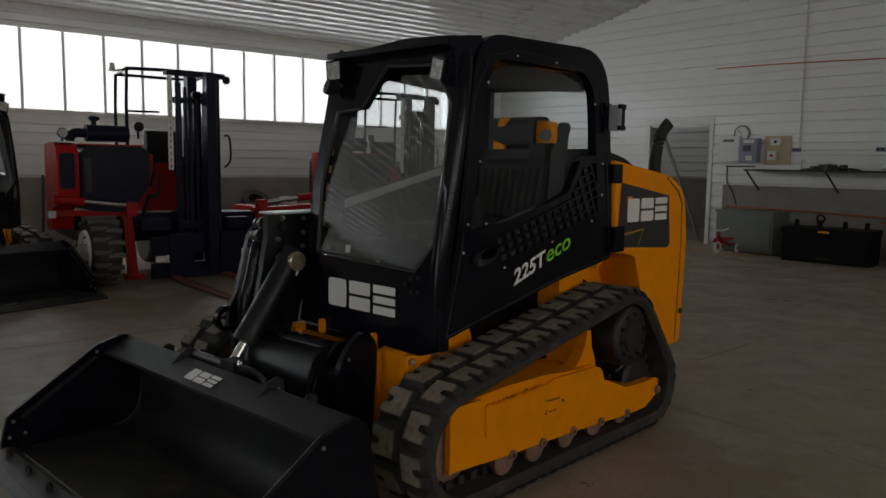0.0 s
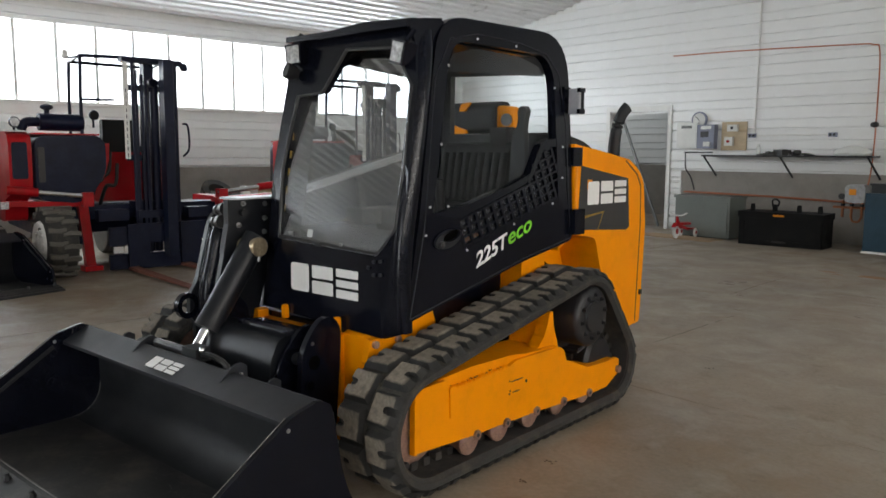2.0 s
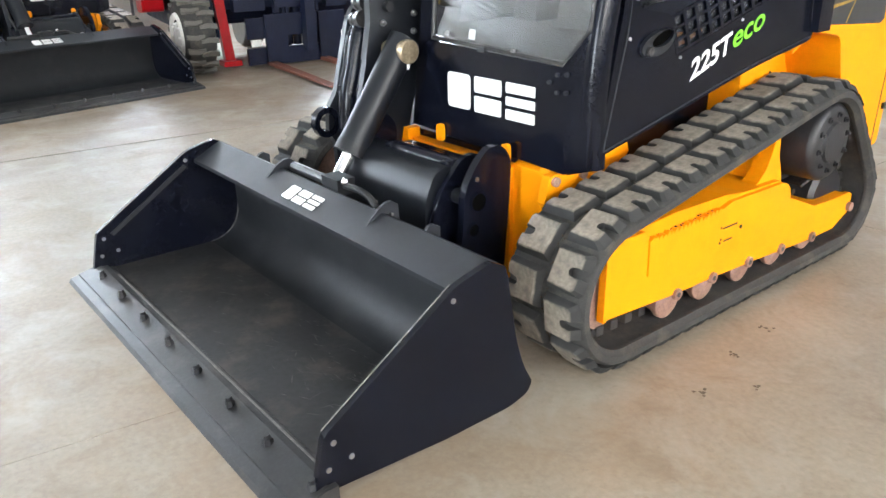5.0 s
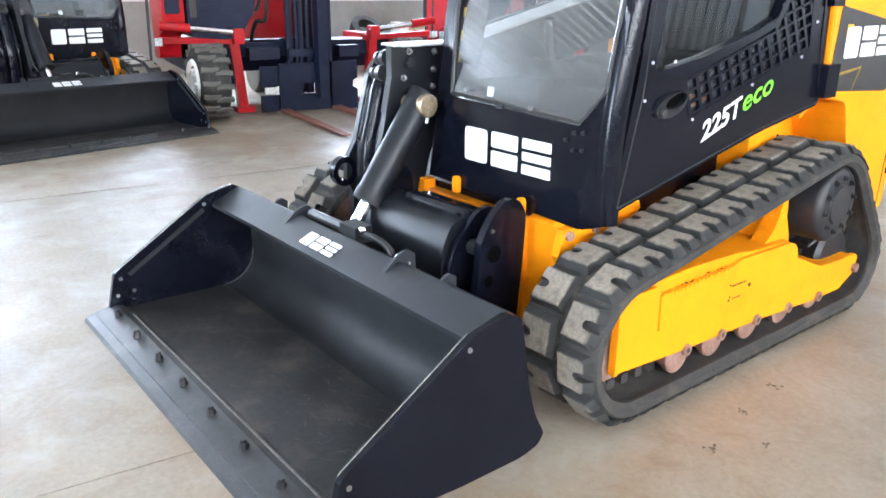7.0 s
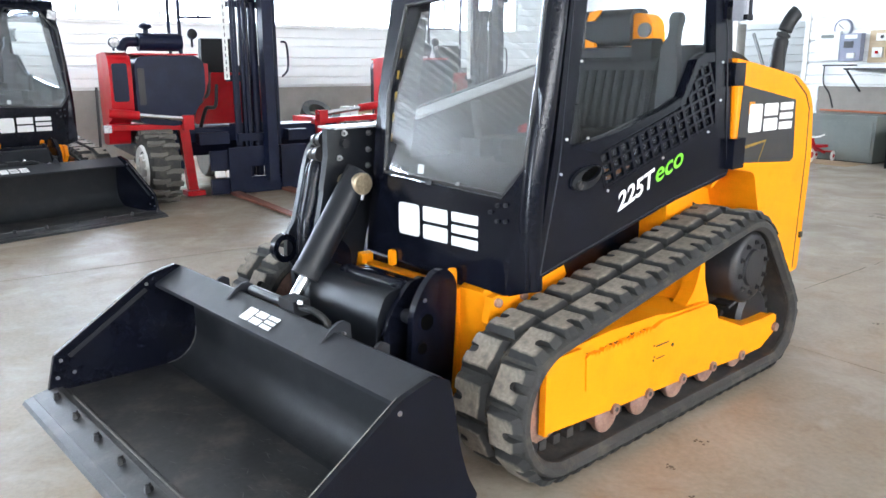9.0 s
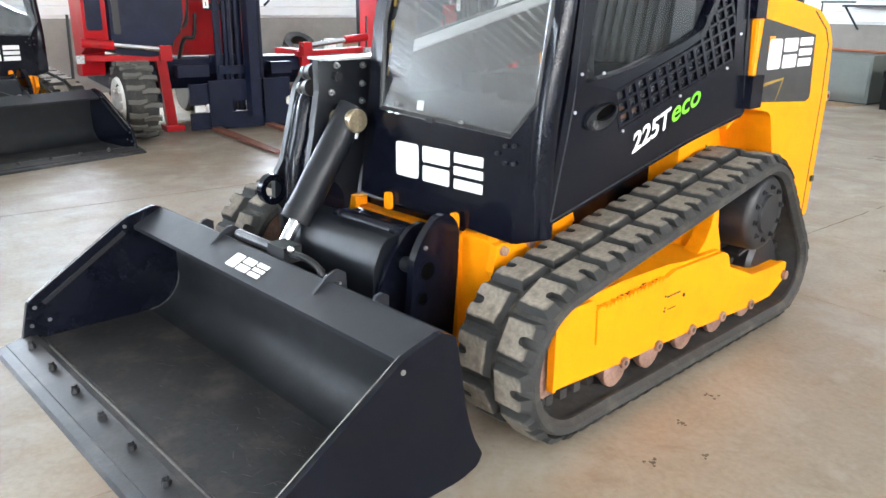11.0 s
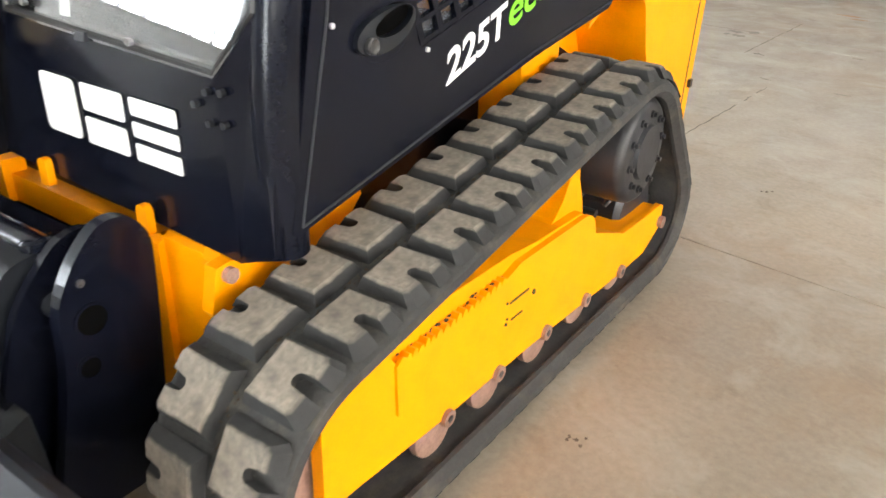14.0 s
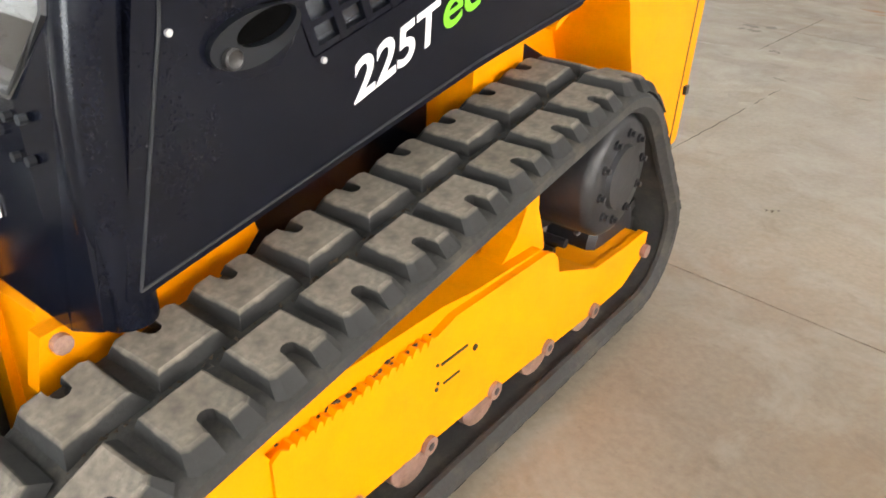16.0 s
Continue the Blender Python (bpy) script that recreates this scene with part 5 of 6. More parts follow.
part("pivot_bolt", cyl((0.505, -0.222, 0.507), (0.545, -0.222, 0.507), 0.027, seg=16, w=0.005), BLACK_DULL, coupler, smooth=True)
part("spacer", cyl((0.50, -0.222, 0.507), (0.58, -0.222, 0.507), 0.018, seg=12), BLACK_DULL, coupler)
part("ridge", tube([(0.14, -0.205, 0.602), (0.47, -0.20, 0.602)], 0.030, 14), BLACK, coupler, smooth=True)
part("ridge_flat", box(0.13, 0.47, -0.20, -0.13, 0.585, 0.618, 0.01, 2), BLACK, coupler)
for x in (0.117, 0.45):
    knob = part("knob", turned([(0, 0.01), (0, 0.030), (0.010, 0.034), (0.024, 0.034), (0.030, 0.028), (0.032, 0.01)], (x, -0.20, 0.594), (-0.2, 0, 1), 18), BLACK, coupler, smooth=True)
part("lock_bar", tube([(-0.22, -0.46, 0.500), (0.10, -0.455, 0.500)], 0.020, 10), HUB, coupler)
part("lock_block", box(0.04, 0.15, -0.485, -0.41, 0.47, 0.53, 0.014, 2), BLACK_DULL, coupler)
part("lock_lever", tube(bend([(0.16, -0.46, 0.51), (0.25, -0.46, 0.515), (0.31, -0.45, 0.495), (0.36, -0.46, 0.47)], 4), 0.013, 8), STEEL_WORN, coupler)
part("lever_tip", turned([(0, 0.004), (0.004, 0.012), (0.014, 0.015), (0.024, 0.012), (0.028, 0.004)], (0.170, -0.47, 0.53), (1, -0.3, 0.2), 14), CHROME, coupler, "chrome lever tip", smooth=True)
part("chain", tube(bend([(0.33, -0.44, 0.49), (0.36, -0.47, 0.46), (0.39, -0.46, 0.49), (0.43, -0.47, 0.48), (0.47, -0.47, 0.485)], 5), 0.006, 6), BOLT, coupler)

# bucket
BX0, BX1 = -0.86, 1.025


def thick(line, t):
    """A strip of even thickness along a line, to its left."""
    pts = [Vector(p) for p in line]
    off = []
    for k, p in enumerate(pts):
        d = (pts[min(k + 1, len(pts) - 1)] - pts[max(k - 1, 0)]).normalized()
        off.append(p + Vector((-d.y, d.x)) * t)
    return [tuple(p) for p in pts] + [tuple(p) for p in reversed(off)]


back_line = [(-1.10, 0.012), (-0.60, 0.014)] + [(-0.60 + 0.165 * math.sin(a), 0.18 - 0.166 * math.cos(a)) for a in [math.pi / 2 * k / 8 for k in range(1, 9)]] + [(-0.437, 0.32), (-0.456, 0.44)]
bm = bmesh.new()
strip = thick(back_line, 0.016)
half = len(strip) // 2
va = [bm.verts.new((BX0 + 0.01, y, z)) for y, z in strip]
vb = [bm.verts.new((BX1 - 0.01, y, z)) for y, z in strip]
for k in range(len(strip)):
    j = (k + 1) % len(strip)
    bm.faces.new((va[k], va[j], vb[j], vb[k]))
for k in range(half - 1):
    j = len(strip) - 1 - k
    bm.faces.new((va[k], va[k + 1], va[j - 1], va[j]))
    bm.faces.new((vb[k], vb[k + 1], vb[j - 1], vb[j]))
bucket = part("bucket", bm, BLACK_DULL, loader, "black steel bucket with a scuffed floor", smooth=True)
side_poly = rounded([(-1.135, 0.025), (-1.095, 0.195), (-0.66, 0.475), (-0.53, 0.508), (-0.475, 0.482), (-0.447, 0.34), (-0.43, 0.235), (-0.395, 0.125), (-0.355, 0.055), (-0.375, 0.020), (-0.45, 0.0), (-0.7, 0.0)], [0.01, 0.02, 0.03, 0.014, 0.014, 0.05, 0.05, 0.04, 0.012, 0.02, 0.03, 0.02])
for x in (BX0, BX1 - 0.022):
    plate = part("side_plate", prism(side_poly, "x", x, x + 0.022, 0.003), BLACK, bucket)
    for y, z in ((-1.07, 0.165), (-1.02, 0.10), (-1.09, 0.09), (-0.67, 0.435)):
        part("bolt", cyl((x - 0.002, y, z), (x + 0.025, y, z), 0.0085, seg=10), BOLT, plate)
    part("worn_edge", prism([(-1.088, 0.198), (-0.665, 0.4725), (-0.6635, 0.4765), (-1.091, 0.2005)], "x", x + (0.0205 if x < 0 else -0.0015), x + (0.0235 if x < 0 else 0.0015)), WELD, plate, "pale scratched edge")
    part("stiffener", prism([(-1.04, 0.185), (-0.68, 0.42), (-0.67, 0.405), (-1.03, 0.17)], "x", x + (0.022 if x < 0 else -0.008), x + (0.030 if x < 0 else 0.0)), BLACK_DULL, plate)
part("top_ledge", prism([(-0.445, 0.435), (-0.487, 0.489), (-0.503, 0.494), (-0.630, 0.432), (-0.630, 0.416), (-0.50, 0.472), (-0.46, 0.428)], "x", BX0 + 0.02, BX1 - 0.02, 0.003), BUCKET_PAINT, bucket, "sloping top ledge")
curve = [(-0.60 + 0.150 * math.sin(a), 0.180 - 0.150 * math.cos(a)) for a in [math.radians(11 * k) for k in range(6)]]
lower = [(-0.60 + 0.158 * math.sin(a), 0.180 - 0.158 * math.cos(a)) for a in [math.radians(11 * k) for k in range(5, -1, -1)]]
part("floor_plate", prism([(-1.12, 0.012), (-1.12, 0.034), (-1.055, 0.036), (-1.05, 0.030)] + curve + lower, "x", BX0 + 0.022, BX1 - 0.022), SCUFFED, bucket, "scuffed brown-grey steel floor", smooth=True)
random.seed(41)
scuffs = bmesh.new()
for k in range(90):                             # short scratches left by loads
    x, y = random.triangular(BX0 + 0.15, BX1 - 0.10, 0.72), random.uniform(-1.0, -0.64)
    length, turn, w = random.uniform(0.015, 0.07), random.gauss(0.35, 0.5), random.uniform(0.001, 0.0028)
    d, side = Vector((math.cos(turn), math.sin(turn), 0)) * length, Vector((-math.sin(turn), math.cos(turn), 0)) * w
    o = Vector((x, y, 0.0312))
    scuffs.faces.new([scuffs.verts.new(v) for v in (o, o + d * 0.5 - side, o + d, o + d * 0.5 + side)])
tagged(part("scratches", scuffs, SCRATCH, bucket), "pale scratches on the bucket floor", kind="stuff")
for x in (BX0 + 0.026, BX1 - 0.026):
    seam = [(x, -0.60 + 0.148 * math.sin(a), 0.180 - 0.148 * math.cos(a)) for a in [math.radians(15 * k) for k in range(7)]]
    part("corner_weld", tube(seam, 0.0025, 6), SCRATCH if x < 0 else BLACK_DULL, bucket)
part("weld", box(BX0 + 0.16, BX1 - 0.05, -1.0755, -1.0690, 0.033, 0.0475), WELD, bucket, "worn weld line")
edge = part("cutting_edge", prism([(-1.235, 0.0), (-1.225, 0.016), (-1.115, 0.046), (-1.075, 0.046), (-1.075, 0.0)], "x", BX0 - 0.005, BX1 + 0.02, 0.003), STEEL_WORN, bucket, "grey steel cutting edge")
part("edge_step", prism([(-1.195, 0.020), (-1.190, 0.030), (-1.10, 0.050), (-1.10, 0.04)], "x", BX0, BX1 + 0.012, 0.002), STEEL_WORN, edge)
for k in range(8):
    bolt = part("bolt", cyl((-0.722 + 0.247 * k, -1.13, 0.035), (-0.722 + 0.247 * k, -1.13, 0.062), 0.017, 0.014, seg=6), HUB, edge)
    part("nut", cyl((-0.722 + 0.247 * k, -1.13, 0.058), (-0.722 + 0.247 * k, -1.132, 0.074), 0.010, seg=8), HUB, bolt)
for x in (-0.27, 0.44, -0.50, 0.66):
    fin = [(-0.595, 0.44), (-0.56, 0.468), (-0.515, 0.508), (-0.485, 0.524), (-0.46, 0.526), (-0.435, 0.51), (-0.43, 0.43), (-0.50, 0.465)]
    if x in (-0.50, 0.66):
        fin = [(-0.495, 0.480), (-0.475, 0.500), (-0.455, 0.504), (-0.43, 0.49), (-0.43, 0.43)]
    part("gusset", prism(fin, "x", x, x + 0.014, 0.002), BUCKET_PAINT, bucket)
LEDGE = Matrix.Translation((-0.068, -0.605, 0.4475)) @ Matrix.Rotation(radians(26), 4, "X")
block_mark(bucket, LEDGE, 0.23, 0.066, WHITE_DECAL)

# the second loader of the same kind
SECOND_SIZE = 1.085                             # a slightly larger machine
second = copy_thing(loader, BR @ pose(-5.76, -1.02, 0, 0, 0, 106) @ Matrix.Diagonal((SECOND_SIZE, SECOND_SIZE, SECOND_SIZE, 1)))
tagged(second, "yellow and black track loader, bucket lowered, beside a red forklift", "track loader", "parked track loaders")
tagged(loader, group="parked track loaders")

# ---- red truck-mounted forklifts ----
def make_forklift(m):
    f = thing("truck_mounted_forklift", "red three-wheeled forklift with a dark blue mast, parked", "forklift", m, "red forklifts")
    chassis = part("chassis", prism([(-1.55, 0.50), (-1.55, 0.72), (-0.10, 0.78), (-0.05, 0.62), (-0.25, 0.45)], "y", -1.35, 1.35, 0.02), NAVY, f, "dark blue chassis")
    for y in (-1.35, 1.15):
        part("side_beam", box(-1.5, 0.02, y, y + 0.20, 0.62, 0.80, 0.015, 2), RED, chassis)
    # engine side: red cover, dark tank, air filter
    cover = part("engine_cover", prism(rounded([(-0.55, 0.62), (-0.55, 1.60), (-0.20, 1.62), (-0.02, 1.58), (0.02, 1.45), (0.0, 0.93), (-0.26, 0.86), (-0.30, 0.62)], 0.05), "y", -1.66, -1.42, 0.03, 3), RED, f, "red engine cover", smooth=True)
    part("grille", prism(rounded([(-1.63, 1.10), (-1.63, 1.50), (-1.47, 1.50), (-1.47, 1.10)], 0.03), "x", 0.0, 0.028, 0.004), NAVY, cover)
    part("top_strip", box(-0.5, -0.08, -1.64, -1.45, 1.615, 1.63, 0.004), TRIM, cover)
    tank_line = [(-1.40, 0.86), (-1.40, 1.50), (-1.34, 1.575), (-0.70, 1.585), (-0.62, 1.50), (-0.62, 1.16), (-0.80, 0.90), (-0.95, 0.82)]
    tank = part("tank", prism(rounded(tank_line, 0.12, 5), "x", -1.10, 0.06, 0.05, 4), NAVY, f, "dark blue rounded tank", smooth=True)
    part("tank_band", prism(rounded([(-1.37, 1.06), (-1.37, 1.45), (-1.30, 1.45), (-1.30, 1.06)], 0.02), "x", 0.05, 0.068, 0.006), HOSE, tank)
    part("tank_lid", box(-1.1, -0.02, -1.38, -0.66, 1.588, 1.606, 0.006), RED, tank)
    part("red_frame", prism(rounded([(-0.60, 0.80), (-0.60, 1.30), (-0.50, 1.42), (-0.36, 1.42), (-0.36, 0.80)], 0.05), "x", -0.95, -0.55, 0.02, 2), RED, f, "red frame behind the mast", smooth=True)
    part("brace", prism([(-0.90, 0.86), (-0.82, 0.84), (-0.60, 1.10), (-0.53, 1.30), (-0.52, 1.50), (-0.585, 1.50), (-0.60, 1.32), (-0.68, 1.13)], "x", -0.16, -0.10, 0.012, 2), RED, f, "slanted red brace beside the tank")
    for y, z, sag in ((-0.66, 0.98, 0.05), (-0.58, 1.06, 0.03), (-0.50, 0.92, 0.07)):
        part("hydraulic_hose", tube(bend([(-0.30, y - 0.10, z - 0.16), (-0.16, y - 0.06, z + sag), (-0.12, y + 0.04, z + 0.10), (-0.20, y + 0.10, z + 0.34)]), 0.022, 8), HOSE, f)
    filt = part("air_filter", bevel(add_cyl(bmesh.new(), (-0.5, -1.20, 1.74), (-0.5, -0.70, 1.74), 0.10, seg=24), 0.02, 2, 50), NAVY, f, "black air filter canister", smooth=True)
    part("intake", turned([(0, 0.03), (0.06, 0.03), (0.08, 0.075), (0.11, 0.07), (0.13, 0.02)], (-0.5, -1.10, 1.82), (0, 0, 1), 18), NAVY, filt, smooth=True)
    part("duct", tube(bend([(-0.5, -1.20, 1.74), (-0.5, -1.34, 1.73), (-0.5, -1.40, 1.64)]), 0.055, 12), NAVY, filt, smooth=True)
    # first a head lamp, then the dark back of a mirror
    for y, z, x, face in ((-1.55, 1.72, -0.15, LAMP_GLASS), (-0.55, 1.84, -0.55, SEAT)):
        lamp = part("head_lamp", turned([(0, 0.02), (0.0, 0.058), (0.025, 0.062), (0.06, 0.045), (0.08, 0.015)], (x + 0.05, y, z), (-1, 0, 0), 20), NAVY, f, "round housing on a stalk", smooth=True)
        part("lens", turned([(0, 0.050), (0.006, 0.038), (0.008, 0.005)], (x + 0.051, y, z), (1, 0, 0), 20), face, lamp)
        part("stalk", tube([(x, y, z - 0.05), (x, y, z - 0.15)], 0.014), NAVY, lamp)
    # operator side
    part("hood", prism(rounded([(-0.62, 0.80), (-0.62, 1.40), (0.36, 1.40), (0.36, 0.80)], 0.05), "x", -1.3, -0.45, 0.03, 2), RED, f, "red hood behind the mast", smooth=True)
    part("seat", prism(rounded([(-1.1, 1.30), (-1.1, 1.42), (-0.75, 1.42), (-0.72, 1.80), (-0.62, 1.80), (-0.62, 1.30)], 0.04), "y", -0.42, -0.02, 0.03, 2), SEAT, f, "black operator seat", smooth=True)
    part("console", box(-0.60, -0.40, 0.02, 0.30, 1.30, 1.48, 0.02), NAVY, f)
    # overhead guard
    for x, y in ((-0.45, -0.72), (-1.30, -0.60), (-1.30, 0.50)):
        part("guard_post", tube([(x, y, 1.25), (x, y, 2.10), (x + 0.02, y + 0.01, 2.53)], 0.022, 8), NAVY, f)
    part("guard_rail", tube([(-0.43, -0.71, 2.53), (-0.30, -0.30, 2.53), (-0.28, 0.30, 2.53)], 0.022, 8), NAVY, f)
    part("guard_rail", tube([(-0.43, -0.71, 2.53), (-1.28, -0.59, 2.53), (-1.28, 0.51, 2.53), (-0.3, 0.3, 2.53)], 0.022, 8), NAVY, f)
    part("guard_rail", tube([(-0.45, -0.72, 2.02), (-0.30, -0.36, 2.02)], 0.014, 8), NAVY, f)
    beacon = part("beacon", turned([(0, 0.045), (0.02, 0.045), (0.03, 0.035), (0.09, 0.028), (0.10, 0.01)], (-0.50, -0.86, 2.49), (0, 0, 1), 14), TRIM, f, "small beacon on a bracket", smooth=True)
    part("bracket", tube([(-0.50, -0.86, 2.49), (-0.44, -0.72, 2.52)], 0.010), NAVY, beacon)
    # mast
    for s in (-1, 1):
        y = -0.03 + 0.31 * s
        rail = part("mast_rail", prism([(y - 0.07, 0), (y + 0.07, 0), (y + 0.07, 0.12), (y - 0.07, 0.12)], "z", 0.16, 2.48, 0.006), NAVY, f)
        part("flange", box(0.12, 0.14, y - 0.045 * s - 0.02, y - 0.045 * s + 0.02, 0.16, 2.48), NAVY, rail)
        for k, off in enumerate((0.11, 0.17, 0.215)):
            part("inner_rail", box(0.02 + 0.02 * k, 0.07 + 0.02 * k, y - off * s - 0.017, y - off * s + 0.017, 0.2, 2.36 - 0.05 * k, 0.004), NAVY, f)
        part("chain", tube([(0.10, y - 0.235 * s, 0.6), (0.10, y - 0.235 * s, 2.20)], 0.010, 6), HOSE, f)
        part("chain_wheel", cyl((0.06, y - 0.30 * s, 2.22), (0.12, y - 0.30 * s, 2.22), 0.05, seg=16, w=0.004), NAVY, f)
    part("mast_head", box(-0.02, 0.11, -0.405, 0.345, 2.44, 2.50, 0.012), NAVY, f)
    for z in (0.75, 1.30, 2.12):
        part("cross_member", box(-0.02, 0.05, -0.34, 0.28, z, z + 0.07, 0.008), NAVY, f)
    part("lift_cylinder", bevel(add_cyl(bmesh.new(), (0.03, 0.0, 0.2), (0.03, 0.0, 2.25), 0.052, seg=18), 0.006, 2, 50), NAVY, f, smooth=True)
    part("hose", tube(bend([(0.10, 0.17, 2.2), (0.12, 0.20, 1.7), (0.11, 0.16, 1.2), (0.12, 0.19, 0.7)]), 0.014), HOSE, f)
    part("mast_label", box(0.121, 0.127, -0.409, -0.346, 1.32, 2.44), TRIM, f, "white strip along the mast")
    for k in range(11):
        part("label_bar", box(0.1275, 0.1285, -0.383, -0.373, 1.34 + 0.075 * k, 1.385 + 0.075 * k), NAVY, f)
    part("hand_loop", tube(bend([(0.05, 0.35, 1.75), (0.05, 0.42, 1.72), (0.05, 0.43, 1.45), (0.05, 0.35, 1.35)]), 0.013), NAVY, f)
    part("work_lamp", turned([(0, 0.02), (0, 0.05), (0.04, 0.05), (0.05, 0.02)], (0.05, 0.375, 2.43), (1, 0.3, 0), 14), NAVY, f, smooth=True)
    # carriage and forks
    slot_out = [(-0.36, 0.02), (-0.36, 0.56), (0.27, 0.56), (0.27, 0.02)]
    slot_in = [(-0.18, 0.205), (-0.18, 0.325), (0.22, 0.325), (0.22, 0.205)]
    carriage = part("carriage", bevel(ring_prism(slot_out, slot_in, "x", 0.15, 0.20), 0.005), NAVY, f, "dark blue fork carriage")
    for z0, z1 in ((0.31, 0.53), (0.03, 0.21)):
        part("carriage_stub", box(0.15, 0.20, -0.67, -0.36, z0, z1, 0.008), NAVY, carriage)
    part("end_plate", box(0.155, 0.19, -0.62, -0.50, 0.225, 0.295, 0.004), TRIM, carriage)
    part("carriage_post", prism([(0.29, 0.0), (0.29, 0.56), (0.55, 0.56), (0.55, 0.36), (0.49, 0.33), (0.49, 0.26), (0.55, 0.23), (0.55, 0.0)], "x", 0.15, 0.21, 0.006), NAVY, carriage)
    part("carriage_head", box(0.12, 0.17, -0.30, 0.16, 0.62, 0.71, 0.008), NAVY, carriage)
    part("valve_block", box(0.0, 0.13, -0.76, -0.40, 0.60, 0.73, 0.012), NAVY, f)
    part("valve_block", box(0.0, 0.13, 0.36, 0.62, 0.60, 0.73, 0.012), NAVY, f)
    for y in (-0.46, 0.20):
        shank = part("fork_shank", prism([(0.205, 0.05), (0.205, 0.56), (0.245, 0.56), (0.25, 0.05)], "y", y, y + 0.10, 0.006), NAVY, f)
        part("fork_blade", prism([(0.205, 0.02), (0.205, 0.05), (0.25, 0.06), (1.95, 0.032), (1.96, 0.02)], "y", y, y + 0.10, 0.005), FORK, shank, "rusty steel fork blade")
    # wheels with stabiliser arms
    wx, wz = 0.21, 0.404
    K = 0.865
    for s in (-1, 1):
        y0 = 1.07 * s
        wheel = part("wheel", turned([(d, r * K) for d, r in ((0, 0.22), (0.0, 0.37), (0.025, 0.42), (0.08, 0.432), (0.24, 0.432), (0.295, 0.42), (0.32, 0.37), (0.32, 0.22))], (wx, y0 + 0.36 * s, wz), (0, -s, 0), 40), RUBBER_BELT, f, "dusty black tyre on a white rim", smooth=True)
        part("rim", turned([(d, r * K) for d, r in ((0, 0.02), (0.0, 0.10), (0.03, 0.19), (-0.005, 0.262), (0.02, 0.282), (0.10, 0.282), (0.10, 0.02))], (wx, y0 + 0.385 * s, wz), (0, -s, 0), 32), RIM, wheel, "white steel rim", smooth=True)
        for k in range(8):
            a = 2 * math.pi * k / 8
            nx, nz = wx + 0.13 * math.cos(a), wz + 0.13 * math.sin(a)
            part("wheel_nut", cyl((nx, y0 + 0.395 * s, nz), (nx, y0 + 0.36 * s, nz), 0.012, seg=6), RIM, wheel)
        block = mesh_from("tread_block", prism([(-0.165, -0.034), (-0.06, -0.046), (0.02, -0.022), (0.02, 0.008), (-0.06, 0.002), (-0.165, 0.014)], "z", -0.01, 0.034, 0.005), TYRE)
        for k in range(17):
            for q in (0, 1):
                a = 2 * math.pi * (k + 0.5 * q) / 17
                ob = new("tread_block", block)
                ob.parent = wheel
                ob.matrix_basis = Matrix.Translation((wx, y0 + 0.20 * s, wz)) @ Matrix.Rotation(a, 4, "Y") @ Matrix.Translation((0, 0, 0.421 * K)) @ Matrix.Rotation(radians(90 + 180 * q), 4, "Z")
        part("axle", cyl((wx, y0 + 0.06 * s, wz), (wx - 0.01, 1.0 * s, wz), 0.07, seg=14, w=0.006), NAVY, f)
        leg = part("stabiliser_leg", prism([(0.95 * s, 0.86), (0.84 * s, 0.86), (0.77 * s, 0.08), (0.88 * s, 0.08)], "x", -0.10, 0.0, 0.012), RED, f, "red stabiliser leg")
        part("foot", box(-0.15, 0.06, min(0.71 * s, 0.92 * s), max(0.71 * s, 0.92 * s), 0.02, 0.08, 0.015), RED, leg)
        part("arm", prism([(1.75 * s, 0.80), (1.72 * s, 0.86), (0.78 * s, 0.83), (0.78 * s, 0.77)], "x", -0.10, 0.02, 0.018), RED, leg)
        part("rod", cyl((0.08, 1.42 * s, 0.955), (0.08, 0.80 * s, 0.89), 0.030, seg=14), CHROME, leg, "chrome rod")
        part("barrel", cyl((0.08, 1.72 * s, 0.985), (0.08, 1.40 * s, 0.953), 0.048, seg=16, w=0.006), RED, leg, smooth=True)
        part("clevis", box(0.0, 0.12, min(0.80 * s, 0.92 * s), max(0.80 * s, 0.92 * s), 0.78, 0.94, 0.02), RED, leg)
        part("side_lamp", box(0.0, 0.08, min(1.70 * s, 1.78 * s), max(1.70 * s, 1.78 * s), 0.78, 0.86, 0.012), LAMP_GLASS, leg)
        part("chain", tube([(-0.2, 1.76 * s, 1.25), (-0.2, 1.78 * s, 0.55)], 0.016, 6), HOSE, leg)
    part("rear_wheel", turned([(0, 0.15), (0, 0.30), (0.04, 0.33), (0.24, 0.33), (0.28, 0.30), (0.28, 0.15)], (-1.75, -0.14, 0.33), (0, 1, 0), 30), TYRE, f, "dusty black rear tyre", smooth=True)
    return f


SIZE = Matrix.Diagonal((0.945, 0.945, 0.98, 1.0))
forklift = make_forklift(BR @ pose(-5.838, 1.809, 0) @ SIZE)
copy_thing(forklift, BR @ pose(-5.913, 5.199, 0) @ SIZE)

# ---- along the west wall ----
bench = thing("low_bench", "low rough timber bench against the grey wall", "bench", BR @ pose(-9.3, 4.7, 0))
part("top", box(-0.45, 0.45, -1.4, 1.4, 0.41, 0.47, 0.006), PLYWOOD, bench)
for x in (-0.38, 0.38):
    for y in (-1.3, 0, 1.3):
        part("leg", box(x - 0.04, x + 0.04, y - 0.04, y + 0.04, 0, 0.41, 0.004), PLYWOOD, bench)
